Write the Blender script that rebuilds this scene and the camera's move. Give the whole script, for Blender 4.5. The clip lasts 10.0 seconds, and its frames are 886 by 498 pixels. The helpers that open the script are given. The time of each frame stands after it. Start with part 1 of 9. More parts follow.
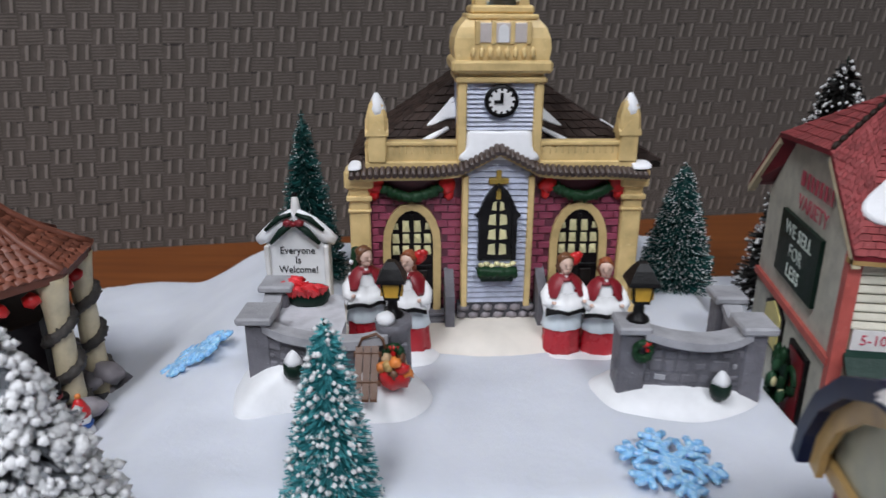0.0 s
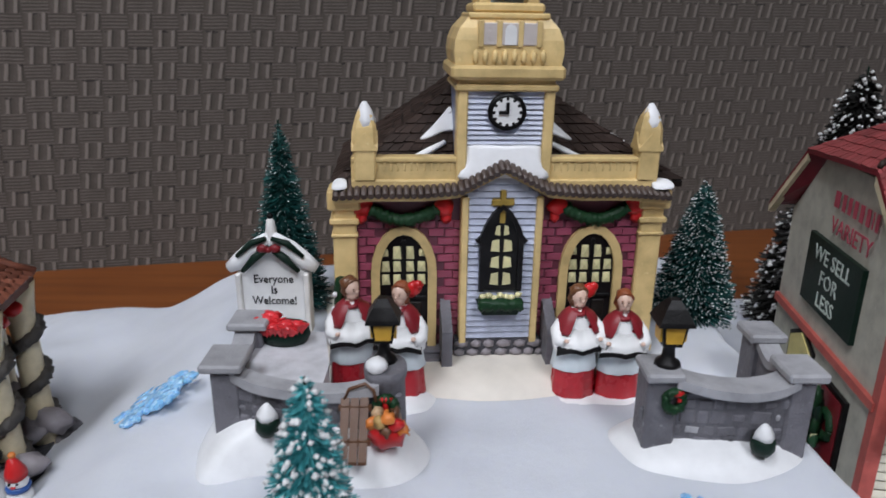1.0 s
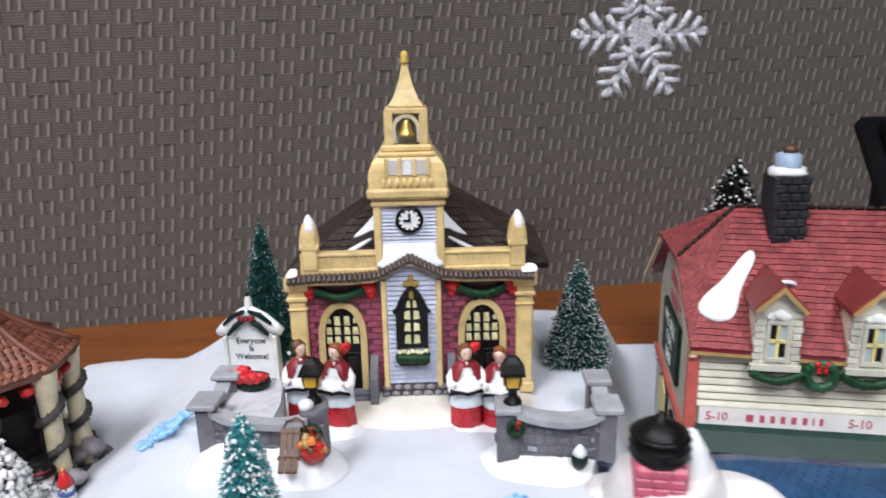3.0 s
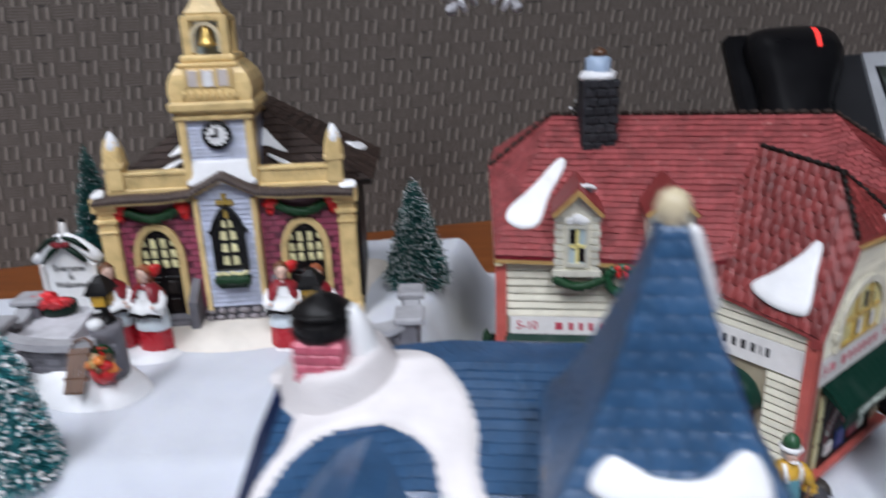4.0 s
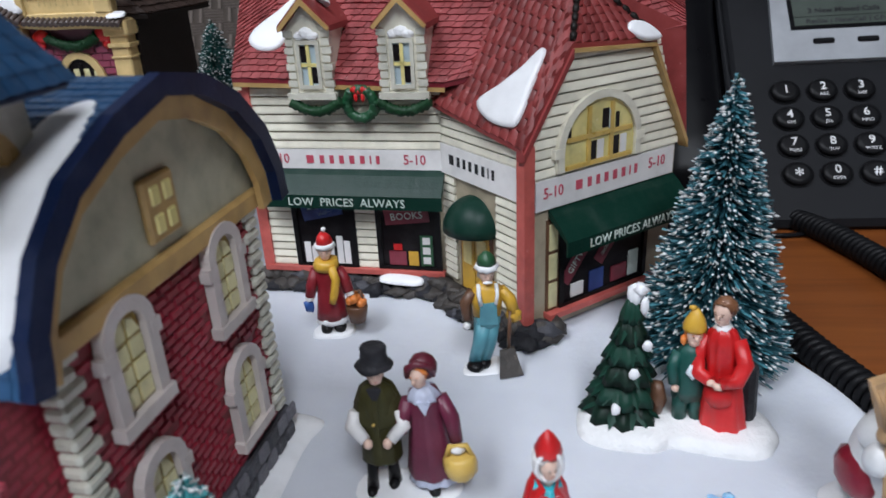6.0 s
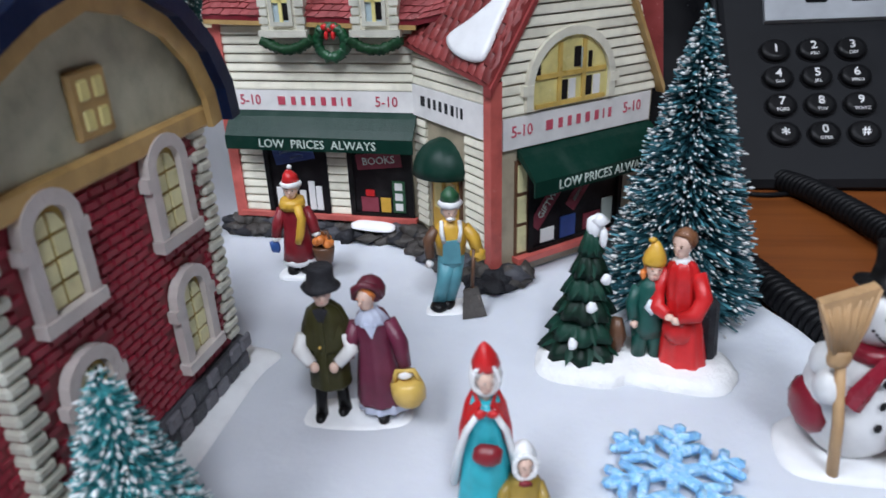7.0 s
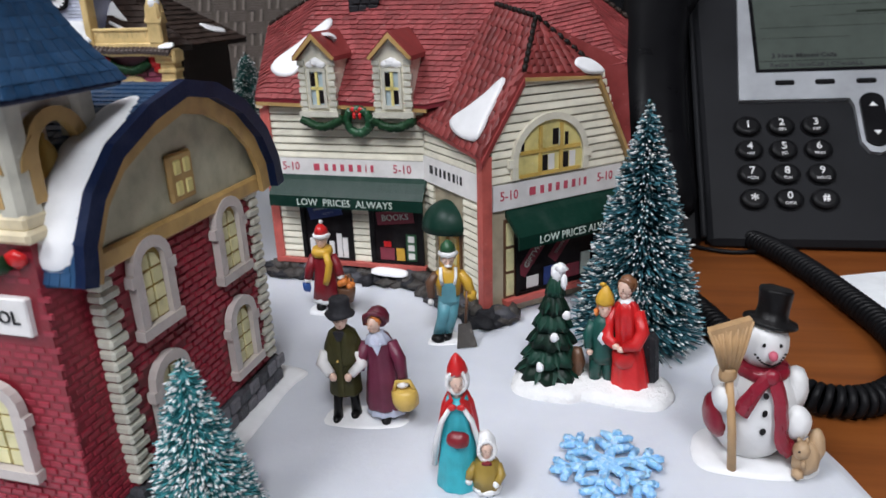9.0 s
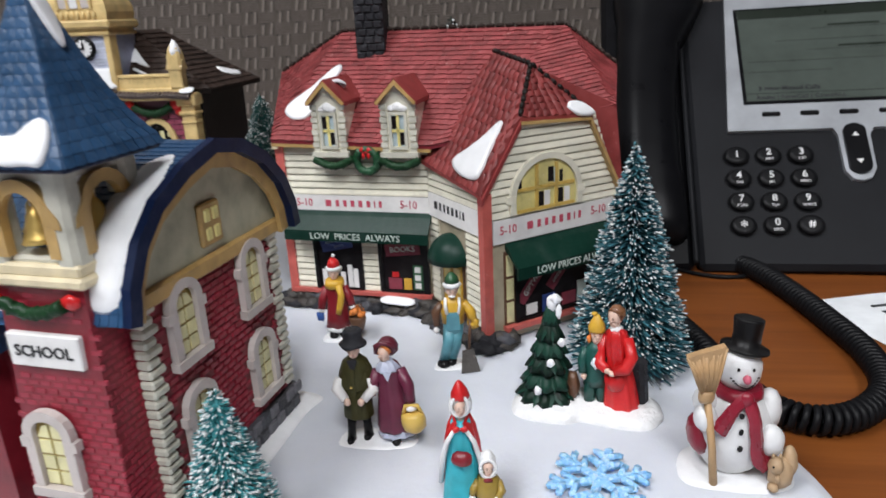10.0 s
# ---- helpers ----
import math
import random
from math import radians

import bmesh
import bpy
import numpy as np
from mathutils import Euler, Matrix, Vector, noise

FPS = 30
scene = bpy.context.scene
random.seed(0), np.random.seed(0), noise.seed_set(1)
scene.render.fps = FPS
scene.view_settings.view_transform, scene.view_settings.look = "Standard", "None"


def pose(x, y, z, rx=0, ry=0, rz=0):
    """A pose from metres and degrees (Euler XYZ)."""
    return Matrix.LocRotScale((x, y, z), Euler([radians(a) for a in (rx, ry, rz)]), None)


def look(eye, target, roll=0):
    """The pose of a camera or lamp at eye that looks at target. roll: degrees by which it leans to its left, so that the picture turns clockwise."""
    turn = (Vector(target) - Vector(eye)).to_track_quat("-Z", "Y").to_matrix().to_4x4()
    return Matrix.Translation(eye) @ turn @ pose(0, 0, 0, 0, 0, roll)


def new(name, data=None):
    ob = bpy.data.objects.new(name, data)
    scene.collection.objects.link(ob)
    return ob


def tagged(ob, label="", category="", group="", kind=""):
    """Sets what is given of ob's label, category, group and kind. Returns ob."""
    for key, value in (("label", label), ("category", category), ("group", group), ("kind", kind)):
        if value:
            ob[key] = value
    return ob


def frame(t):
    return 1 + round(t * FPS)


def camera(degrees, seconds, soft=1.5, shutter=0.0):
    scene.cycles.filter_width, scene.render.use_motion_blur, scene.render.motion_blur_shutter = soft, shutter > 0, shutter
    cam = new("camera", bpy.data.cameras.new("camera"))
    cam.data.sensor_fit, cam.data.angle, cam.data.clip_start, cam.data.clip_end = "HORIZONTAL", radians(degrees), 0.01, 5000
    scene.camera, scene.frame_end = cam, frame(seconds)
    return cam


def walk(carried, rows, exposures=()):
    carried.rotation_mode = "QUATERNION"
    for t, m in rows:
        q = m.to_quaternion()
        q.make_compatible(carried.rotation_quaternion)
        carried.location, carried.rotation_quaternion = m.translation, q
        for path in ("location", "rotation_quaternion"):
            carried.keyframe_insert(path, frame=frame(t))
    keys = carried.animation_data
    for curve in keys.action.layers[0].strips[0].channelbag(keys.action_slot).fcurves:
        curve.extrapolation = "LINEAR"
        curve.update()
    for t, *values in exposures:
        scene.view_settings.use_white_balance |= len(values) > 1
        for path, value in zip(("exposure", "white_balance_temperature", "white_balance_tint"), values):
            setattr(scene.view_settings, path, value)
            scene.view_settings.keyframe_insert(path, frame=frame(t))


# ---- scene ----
cam = camera(64.7, 10.0, shutter=0.5)
cam.data.dof.use_dof, cam.data.dof.focus_distance, cam.data.dof.aperture_fstop = True, 0.235, 24.0
PATH = [
    (0, (0.0046, 0.0062, 0.1648), (-0.037, 1.892, -0.5), -0.22),
    (0.5, (-0.005, 0.026, 0.1585), (-0.029, 1.914, -0.5), -0.23),
    (1, (-0.002, 0.038, 0.1607), (0.017, 1.933, -0.478), 0.43),
    (1.5, (0.0076, 0.0344, 0.1664), (0.036, 1.947, -0.417), 0.36),
    (2, (0.0115, 0.0065, 0.1805), (-0.013, 1.94, -0.329), -0.65),
    (2.2, (0.014, -0.0025, 0.1845), (-0.021, 1.933, -0.32), -0.65),
    (3.3, (0.065, -0.043, 0.205), (-0.036, 1.869, -0.374), -1.9),
    (3.5, (0.075, -0.043, 0.201), (0.013, 1.862, -0.406), -1.9),
    (4, (0.114, -0.035, 0.181), (0.116, 1.851, -0.485), -2.2),
    (4.2, (0.134, -0.033, 0.176), (0.144, 1.838, -0.529), -2.8),
    (4.4, (0.152, -0.034, 0.169), (0.146, 1.834, -0.547), -3.4),
    (4.5, (0.158, -0.034, 0.167), (0.138, 1.824, -0.573), -3.7),
    (4.7, (0.169, -0.035, 0.16), (0.118, 1.819, -0.588), -4.2),
    (5, (0.191, -0.035, 0.151), (0.086, 1.805, -0.627), -4.2),
    (5.5, (0.218, -0.034, 0.132), (0.064, 1.801, -0.649), -2.6),
    (5.7, (0.225, -0.034, 0.13), (0.07, 1.798, -0.658), -2.9),
    (6.8, (0.242, -0.035, 0.116), (0.072, 1.778, -0.711), -2.3),
    (7, (0.245, -0.036, 0.112), (0.072, 1.774, -0.722), -2.0),
    (7.5, (0.255, -0.037, 0.111), (0.094, 1.779, -0.712), -1.9),
    (8, (0.261, -0.049, 0.117), (0.079, 1.783, -0.666), -1.8),
    (8.2, (0.262, -0.055, 0.121), (0.06, 1.783, -0.642), -2.3),
    (8.5, (0.262, -0.069, 0.124), (0.029, 1.784, -0.592), -2.2),
    (9, (0.262, -0.082, 0.128), (-0.005, 1.777, -0.56), -1.9),
    (9.5, (0.268, -0.085, 0.132), (0.007, 1.784, -0.53), -2.9),
    (10, (0.266, -0.099, 0.14), (-0.022, 1.775, -0.497), -2.8),
]
EXPOSURES = [(0, -0.65, 6450, 10), (1, -0.7, 6450, 10), (1.5, -0.51, 6450, 10), (2.2, -0.22, 6550, 10), (3.3, -0.04, 6550, 10), (3.6, -0.16, 6500, 10), (4.1, -0.42, 6300, 11), (4.6, -0.46, 6450, 10), (5.2, -0.5, 6450, 9), (5.5, -0.5, 6400, 9), (7, -0.32, 6150, 9), (8, -0.44, 6300, 10), (9, -0.34, 6600, 10), (10, -0.24, 6750, 9)]
walk(cam, [(t, look(eye, target, roll)) for t, eye, target, roll in PATH], EXPOSURES)

# ---- world, lamps ----
world = bpy.data.worlds.new("room_dim")
world.use_nodes = True
world.node_tree.nodes["Background"].inputs[0].default_value = (0.62, 0.66, 0.72, 1)
world.node_tree.nodes["Background"].inputs[1].default_value = 0.004
scene.world = world


def area_lamp(name, at, target, sx, sy, watts, colour):
    d = bpy.data.lights.new(name, "AREA")
    d.shape, d.size, d.size_y, d.energy, d.color = "RECTANGLE", sx, sy, watts, colour
    ob = new(name, d)
    ob.matrix_world = look(at, target)
    return ob


COOL = (0.90, 0.93, 1.0)
PANELS = [(-0.7, -0.75), (0.0, 1.35), (-1.95, -0.85), (0.6, -1.45)]
POWER = [50.0, 1.5, 9.0, 60.0]
for (px, py), watts in zip(PANELS, POWER):
    area_lamp("ceiling_lamp", (px, py, 1.93), (px, py + 0.001, 0.0), 0.55, 1.15, watts, COOL)

# ---- materials ----


def nodes_of(name):
    m = bpy.data.materials.new(name)
    m.use_nodes = True
    t = m.node_tree
    return m, t, t.nodes["Principled BSDF"]


def link(t, a, b):
    t.links.new(a, b)


def noise_node(t, scale, detail=4.0, rough=0.6, coord=None):
    n = t.nodes.new("ShaderNodeTexNoise")
    n.inputs["Scale"].default_value = scale
    n.inputs["Detail"].default_value = detail
    n.inputs["Roughness"].default_value = rough
    if coord is not None:
        link(t, coord, n.inputs["Vector"])
    return n


def coord_of(t):
    return t.nodes.new("ShaderNodeTexCoord").outputs["Object"]


def ramp_node(t, fac, stops):
    r = t.nodes.new("ShaderNodeValToRGB")
    el = r.color_ramp.elements
    while len(el) < len(stops):
        el.new(0.5)
    for e, (p, c) in zip(el, stops):
        e.position, e.color = p, (*c, 1)
    link(t, fac, r.inputs[0])
    return r


def mix_node(t, fac, a, b, mode="MIX"):
    n = t.nodes.new("ShaderNodeMix")
    n.data_type, n.blend_type = "RGBA", mode
    for sock, v in ((n.inputs[0], fac), (n.inputs[6], a), (n.inputs[7], b)):
        if isinstance(v, (int, float)):
            sock.default_value = v
        elif isinstance(v, tuple):
            sock.default_value = (*v, 1)
        else:
            link(t, v, sock)
    return n.outputs[2]


def bump_node(t, bsdf, height, strength, distance):
    b = t.nodes.new("ShaderNodeBump")
    b.inputs["Strength"].default_value, b.inputs["Distance"].default_value = strength, distance
    link(t, height, b.inputs["Height"])
    link(t, b.outputs[0], bsdf.inputs["Normal"])


def paint(name, rgb, rough=0.38, vary=0.22, grain=0.25, wear=None, coat=0.0, islands=0.0, chip=0.0):
    """Hand-painted glazed or resin surface: brushed unevenness, fine grain, thin spots."""
    m, t, b = nodes_of(name)
    c = coord_of(t)
    big, fine = noise_node(t, 130, 3, 0.55, c), noise_node(t, 1100, 3, 0.6, c)
    dark = tuple(x * (1 - vary) for x in rgb)
    light = tuple(min(1, x * (1 + vary * 0.6) + 0.01) for x in rgb)
    col = ramp_node(t, big.outputs[0], [(0.3, dark), (0.5, rgb), (0.72, light)]).outputs[0]
    if wear:
        spots = noise_node(t, 420, 5, 0.7, c)
        f = ramp_node(t, spots.outputs[0], [(0.63, (0, 0, 0)), (0.72, (1, 1, 1))]).outputs[0]
        col = mix_node(t, f, col, wear)
    info = t.nodes.new("ShaderNodeObjectInfo")
    if islands:
        g = t.nodes.new("ShaderNodeNewGeometry")
        pick = ramp_node(t, g.outputs["Random Per Island"], [(0.0, (1 - islands,) * 3), (1.0, (1.0,) * 3)]).outputs[0]
        col = mix_node(t, 1.0, col, pick, "MULTIPLY")
    hsv = t.nodes.new("ShaderNodeHueSaturation")
    mr = t.nodes.new("ShaderNodeMapRange")
    mr.inputs[3].default_value, mr.inputs[4].default_value = 0.88, 1.1
    link(t, info.outputs["Random"], mr.inputs[0])
    link(t, mr.outputs[0], hsv.inputs["Value"])
    link(t, col, hsv.inputs["Color"])
    link(t, hsv.outputs[0], b.inputs["Base Color"])
    rr = t.nodes.new("ShaderNodeMapRange")
    rr.inputs[3].default_value, rr.inputs[4].default_value = rough - 0.1, rough + 0.14
    link(t, big.outputs[0], rr.inputs[0])
    link(t, rr.outputs[0], b.inputs["Roughness"])
    b.inputs["Coat Weight"].default_value = coat
    b.inputs["Specular IOR Level"].default_value = 0.18 if max(rgb) < 0.05 else 0.5
    b.inputs["Coat Roughness"].default_value = 0.25
    if chip:
        rock = noise_node(t, 330, 5, 0.65, c)
        h = mix_node(t, 0.3, rock.outputs[0], fine.outputs[0])
        bump_node(t, b, h, 0.55 * chip, 0.0024)
    elif grain:
        bump_node(t, b, fine.outputs[0], grain, 0.0004)
    return m


M = {}
for key, rgb, kw in (
    ("cream", (0.63, 0.54, 0.36), {}), ("tile_eave", (0.078, 0.053, 0.044), dict(wear=(0.22, 0.165, 0.135), rough=0.45)), ("surround", (0.56, 0.50, 0.47), dict(chip=0.5, vary=0.1)), ("lamp_glow", (0.9, 0.9, 0.9), {}), ("ivory", (0.56, 0.545, 0.46), dict(wear=(0.72, 0.71, 0.65))),
    ("yellow", (0.68, 0.50, 0.225), dict(wear=(0.80, 0.63, 0.32))), ("tan", (0.47, 0.30, 0.11), {}), ("gold", (0.62, 0.42, 0.10), dict(rough=0.3)),
    ("brick_plum", (0.29, 0.060, 0.105), dict(rough=0.4, wear=(0.46, 0.20, 0.26))), ("brick_red", (0.28, 0.020, 0.038), dict(wear=(0.45, 0.10, 0.11), rough=0.42)),
    ("mortar_plum", (0.12, 0.03, 0.05), {}), ("mortar_red", (0.20, 0.012, 0.022), {}),
    ("lilac", (0.50, 0.535, 0.66), {}), ("lilac_gap", (0.28, 0.31, 0.45), {}),
    ("tile_brown", (0.048, 0.030, 0.024), dict(islands=0.5, wear=(0.16, 0.12, 0.10), rough=0.5)), ("tile_dark", (0.010, 0.007, 0.006), dict(rough=0.45)),
    ("tile_red", (0.27, 0.040, 0.038), dict(islands=0.45, wear=(0.55, 0.24, 0.22), rough=0.5)), ("tile_pink", (0.34, 0.062, 0.064), dict(islands=0.35, wear=(0.66, 0.36, 0.33), rough=0.55)),
    ("tile_clay", (0.27, 0.088, 0.052), dict(islands=0.5, rough=0.5, wear=(0.42, 0.20, 0.14))),
    ("tile_blue", (0.022, 0.074, 0.165), dict(wear=(0.08, 0.18, 0.31), rough=0.33, coat=0.5)), ("trim_blue", (0.005, 0.012, 0.042), {}),
    ("snow_rose", (0.70, 0.665, 0.665), dict(vary=0.08, rough=0.4)), ("snow_cream", (0.80, 0.74, 0.66), dict(vary=0.06, rough=0.5)), ("snow_glaze", (0.84, 0.845, 0.86), dict(vary=0.06, rough=0.4)), ("snow_rough", (0.86, 0.86, 0.86), dict(chip=1.0, vary=0.07, rough=0.75, grain=0.8)),
    ("pink_trim", (0.52, 0.11, 0.09), dict(wear=(0.60, 0.22, 0.18))), ("siding", (0.80, 0.765, 0.63), dict(vary=0.14)), ("siding_gap", (0.44, 0.38, 0.27), {}),
    ("green_awning", (0.005, 0.028, 0.019), dict(rough=0.36, vary=0.1)), ("green", (0.02, 0.085, 0.035), {}), ("green_dark", (0.005, 0.019, 0.012), {}), ("wreath_green", (0.008, 0.06, 0.022), dict(wear=(0.04, 0.15, 0.06))), ("holly", (0.012, 0.045, 0.018), dict(wear=(0.05, 0.13, 0.05))),
    ("red", (0.55, 0.014, 0.016), dict(rough=0.33)), ("red_dark", (0.22, 0.012, 0.02), {}), ("plum", (0.13, 0.018, 0.045), {}), ("bonnet", (0.10, 0.010, 0.022), {}), ("pink", (0.60, 0.12, 0.18), {}),
    ("black", (0.007, 0.0065, 0.007), dict(rough=0.35)), ("charcoal", (0.024, 0.024, 0.028), dict(chip=0.8, rough=0.5, wear=(0.10, 0.10, 0.11))), ("brown", (0.11, 0.05, 0.025), {}),
    ("white", (0.80, 0.80, 0.80), dict(vary=0.08)), ("off_white", (0.75, 0.735, 0.72), dict(vary=0.1)),
    ("skin", (0.72, 0.50, 0.40), dict(vary=0.12)), ("hair", (0.17, 0.07, 0.03), {}), ("hair_grey", (0.45, 0.42, 0.40), {}), ("hair_red", (0.26, 0.07, 0.025), {}),
    ("stone", (0.150, 0.146, 0.165), dict(chip=1.0, rough=0.55, wear=(0.36, 0.36, 0.38))), ("stone_joint", (0.118, 0.115, 0.13), dict(chip=1.0, rough=0.6)), ("stone_dark", (0.06, 0.06, 0.07), dict(chip=1.0, rough=0.55)), ("stone_pale", (0.34, 0.34, 0.36), dict(chip=0.6, rough=0.55)), ("terrace_grey", (0.50, 0.50, 0.53), dict(chip=0.4, rough=0.6)), ("petal", (0.68, 0.035, 0.045), dict(rough=0.35)),
    ("stone_lilac", (0.26, 0.235, 0.25), dict(rough=0.5)), ("pane", (0.76, 0.66, 0.26), dict(rough=0.3, wear=(0.86, 0.80, 0.5))), ("pane_pale", (0.70, 0.65, 0.36), dict(rough=0.3)),
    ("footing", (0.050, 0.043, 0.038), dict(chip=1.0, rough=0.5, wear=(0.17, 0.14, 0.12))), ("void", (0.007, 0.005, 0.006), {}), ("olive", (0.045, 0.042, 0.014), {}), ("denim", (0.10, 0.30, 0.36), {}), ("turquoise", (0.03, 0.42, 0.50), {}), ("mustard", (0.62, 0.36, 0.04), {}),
    ("orange", (0.65, 0.20, 0.04), {}), ("blue", (0.03, 0.10, 0.35), {}), ("straw", (0.50, 0.31, 0.15), dict(rough=0.5)), ("fur", (0.46, 0.31, 0.18), dict(rough=0.5)), ("olive_gold", (0.33, 0.22, 0.04), {}),
    ("ink_red", (0.50, 0.07, 0.11), dict(vary=0.05)), ("ink_black", (0.02, 0.02, 0.022), dict(vary=0.05)), ("ink_pale", (0.60, 0.68, 0.62), dict(vary=0.05)), ("poster_blue", (0.03, 0.06, 0.22), {}), ("poster_red", (0.22, 0.03, 0.05), {}),
    ("grey_blue", (0.42, 0.52, 0.56), {}), ("pale_blue", (0.70, 0.77, 0.81), dict(vary=0.1)), ("blush", (0.62, 0.30, 0.24), {}), ("crimson", (0.26, 0.012, 0.03), dict(rough=0.28)), ("teal_green", (0.008, 0.072, 0.058), dict(rough=0.4)), ("fir", (0.010, 0.045, 0.030), dict(rough=0.4)), ("robe_red", (0.42, 0.014, 0.024), dict(rough=0.26, wear=(0.5, 0.08, 0.09))), ("sky_pot", (0.35, 0.45, 0.60), {}),
):
    M[key] = paint("painted_" + key, rgb, **kw)

# brass for the small bells
m, t, b = nodes_of("bell_brass")
b.inputs["Base Color"].default_value = (0.72, 0.50, 0.16, 1)
b.inputs["Metallic"].default_value = 0.8
nn = noise_node(t, 500, 3, 0.5, coord_of(t))
link(t, ramp_node(t, nn.outputs[0], [(0.3, (0.28, 0.28, 0.28)), (0.7, (0.5, 0.5, 0.5))]).outputs[0], b.inputs["Roughness"])
M["brass"] = m

# cotton batting: soft, slightly translucent, fibrous
m, t, b = nodes_of("cotton_batting")
c = coord_of(t)
cloud, fibre = noise_node(t, 26, 5, 0.55, c), noise_node(t, 330, 6, 0.75, c)
link(t, ramp_node(t, cloud.outputs[0], [(0.3, (0.56, 0.585, 0.645)), (0.7, (0.65, 0.675, 0.735))]).outputs[0], b.inputs["Base Color"])
b.inputs["Roughness"].default_value = 0.95
b.inputs["Specular IOR Level"].default_value = 0.15
b.inputs["Sheen Weight"].default_value = 0.25
b.inputs["Subsurface Weight"].default_value = 0.35
b.inputs["Subsurface Radius"].default_value = (0.006, 0.006, 0.007)
b.inputs["Subsurface Scale"].default_value = 1.0
bump_node(t, b, fibre.outputs[0], 0.22, 0.0012)
M["batting"] = m

# desk veneer
m, t, b = nodes_of("desk_veneer")
c = coord_of(t)
mp = t.nodes.new("ShaderNodeMapping")
mp.inputs["Scale"].default_value = (3.0, 55.0, 20.0)
link(t, c, mp.inputs["Vector"])
g1, g2 = noise_node(t, 2.2, 6, 0.65, mp.outputs[0]), noise_node(t, 14, 3, 0.5, c)
colr = ramp_node(t, g1.outputs[0], [(0.28, (0.12, 0.031, 0.006)), (0.5, (0.195, 0.054, 0.010)), (0.75, (0.26, 0.080, 0.017))]).outputs[0]
link(t, mix_node(t, 0.22, colr, ramp_node(t, g2.outputs[0], [(0.35, (0.11, 0.030, 0.007)), (0.65, (0.23, 0.075, 0.018))]).outputs[0]), b.inputs["Base Color"])
b.inputs["Roughness"].default_value = 0.42
bump_node(t, b, g1.outputs[0], 0.08, 0.0005)
M["veneer"] = m

# woven cubicle fabric: blocks of weft dashes and blocks of warp dashes
m, t, b = nodes_of("woven_fabric")
c = t.nodes.new("ShaderNodeTexCoord").outputs["UV"]


def math_node(t, op, a, b_=None):
    n = t.nodes.new("ShaderNodeMath")
    n.operation = op
    for i, v in enumerate((a, b_)):
        if v is None:
            continue
        if isinstance(v, (int, float)):
            n.inputs[i].default_value = v
        else:
            link(t, v, n.inputs[i])
    return n.outputs[0]


warp_n = noise_node(t, 60, 2, 0.5, c)
sep = t.nodes.new("ShaderNodeSeparateXYZ")
wob = t.nodes.new("ShaderNodeVectorMath")
wob.operation = "ADD"
sc = t.nodes.new("ShaderNodeVectorMath")
sc.operation = "SCALE"
sc.inputs[3].default_value = 0.0016
link(t, warp_n.outputs["Color"], sc.inputs[0])
link(t, c, wob.inputs[0])
link(t, sc.outputs[0], wob.inputs[1])
link(t, wob.outputs[0], sep.inputs[0])
ux, uy = sep.outputs[0], sep.outputs[1]
ROW, SPAN, WEFT = 0.0100, 0.0300, 0.0021
row_n = math_node(t, "FLOOR", math_node(t, "DIVIDE", uy, ROW))
cu = math_node(t, "ADD", math_node(t, "DIVIDE", ux, SPAN), math_node(t, "MULTIPLY", row_n, 0.46))
kind = math_node(t, "LESS_THAN", math_node(t, "FRACT", cu), 0.5)
weft = math_node(t, "SINE", math_node(t, "MULTIPLY", uy, 6.2832 / WEFT))
lane = math_node(t, "FRACT", math_node(t, "ADD", math_node(t, "MULTIPLY", cu, 4.0), math_node(t, "MULTIPLY", math_node(t, "FRACT", math_node(t, "DIVIDE", uy, ROW)), -0.22)))
# bright thread, then a dark stop that paints the shadow along its right side
warp = ramp_node(t, lane, [(0.0, (0.36, 0.36, 0.36)), (0.30, (0.40, 0.40, 0.40)), (0.42, (1.0, 1.0, 1.0)), (0.58, (0.86, 0.86, 0.86)), (0.68, (0.0, 0.0, 0.0)), (0.84, (0.3, 0.3, 0.3))]).outputs[0]
fine = noise_node(t, 900, 3, 0.6, c)
slub = noise_node(t, 120, 3, 0.65, c)
flat = math_node(t, "ADD", 0.36, math_node(t, "MULTIPLY", weft, 0.20))
mixw = t.nodes.new("ShaderNodeMix")
link(t, kind, mixw.inputs[0]), link(t, flat, mixw.inputs[2]), link(t, warp, mixw.inputs[3])
hgt = math_node(t, "ADD", mixw.outputs[0], math_node(t, "ADD", math_node(t, "MULTIPLY", fine.outputs[0], 0.22), math_node(t, "MULTIPLY", slub.outputs[0], 0.22)))
cloth = ramp_node(t, hgt, [(0.15, (0.025, 0.020, 0.016)), (0.56, (0.083, 0.068, 0.057)), (1.05, (0.208, 0.177, 0.156))]).outputs[0]
head_v = math_node(t, "GREATER_THAN", math_node(t, "FRACT", math_node(t, "DIVIDE", uy, ROW)), 0.86)
pinhole = math_node(t, "MULTIPLY", math_node(t, "MULTIPLY", head_v, kind), math_node(t, "GREATER_THAN", slub.outputs[0], 0.56))
link(t, mix_node(t, math_node(t, "MULTIPLY", pinhole, 0.8), cloth, (0.014, 0.011, 0.010)), b.inputs["Base Color"])
b.inputs["Roughness"].default_value = 0.9
b.inputs["Sheen Weight"].default_value = 0.2
bump_node(t, b, hgt, 0.35, 0.0012)
M["fabric"] = m

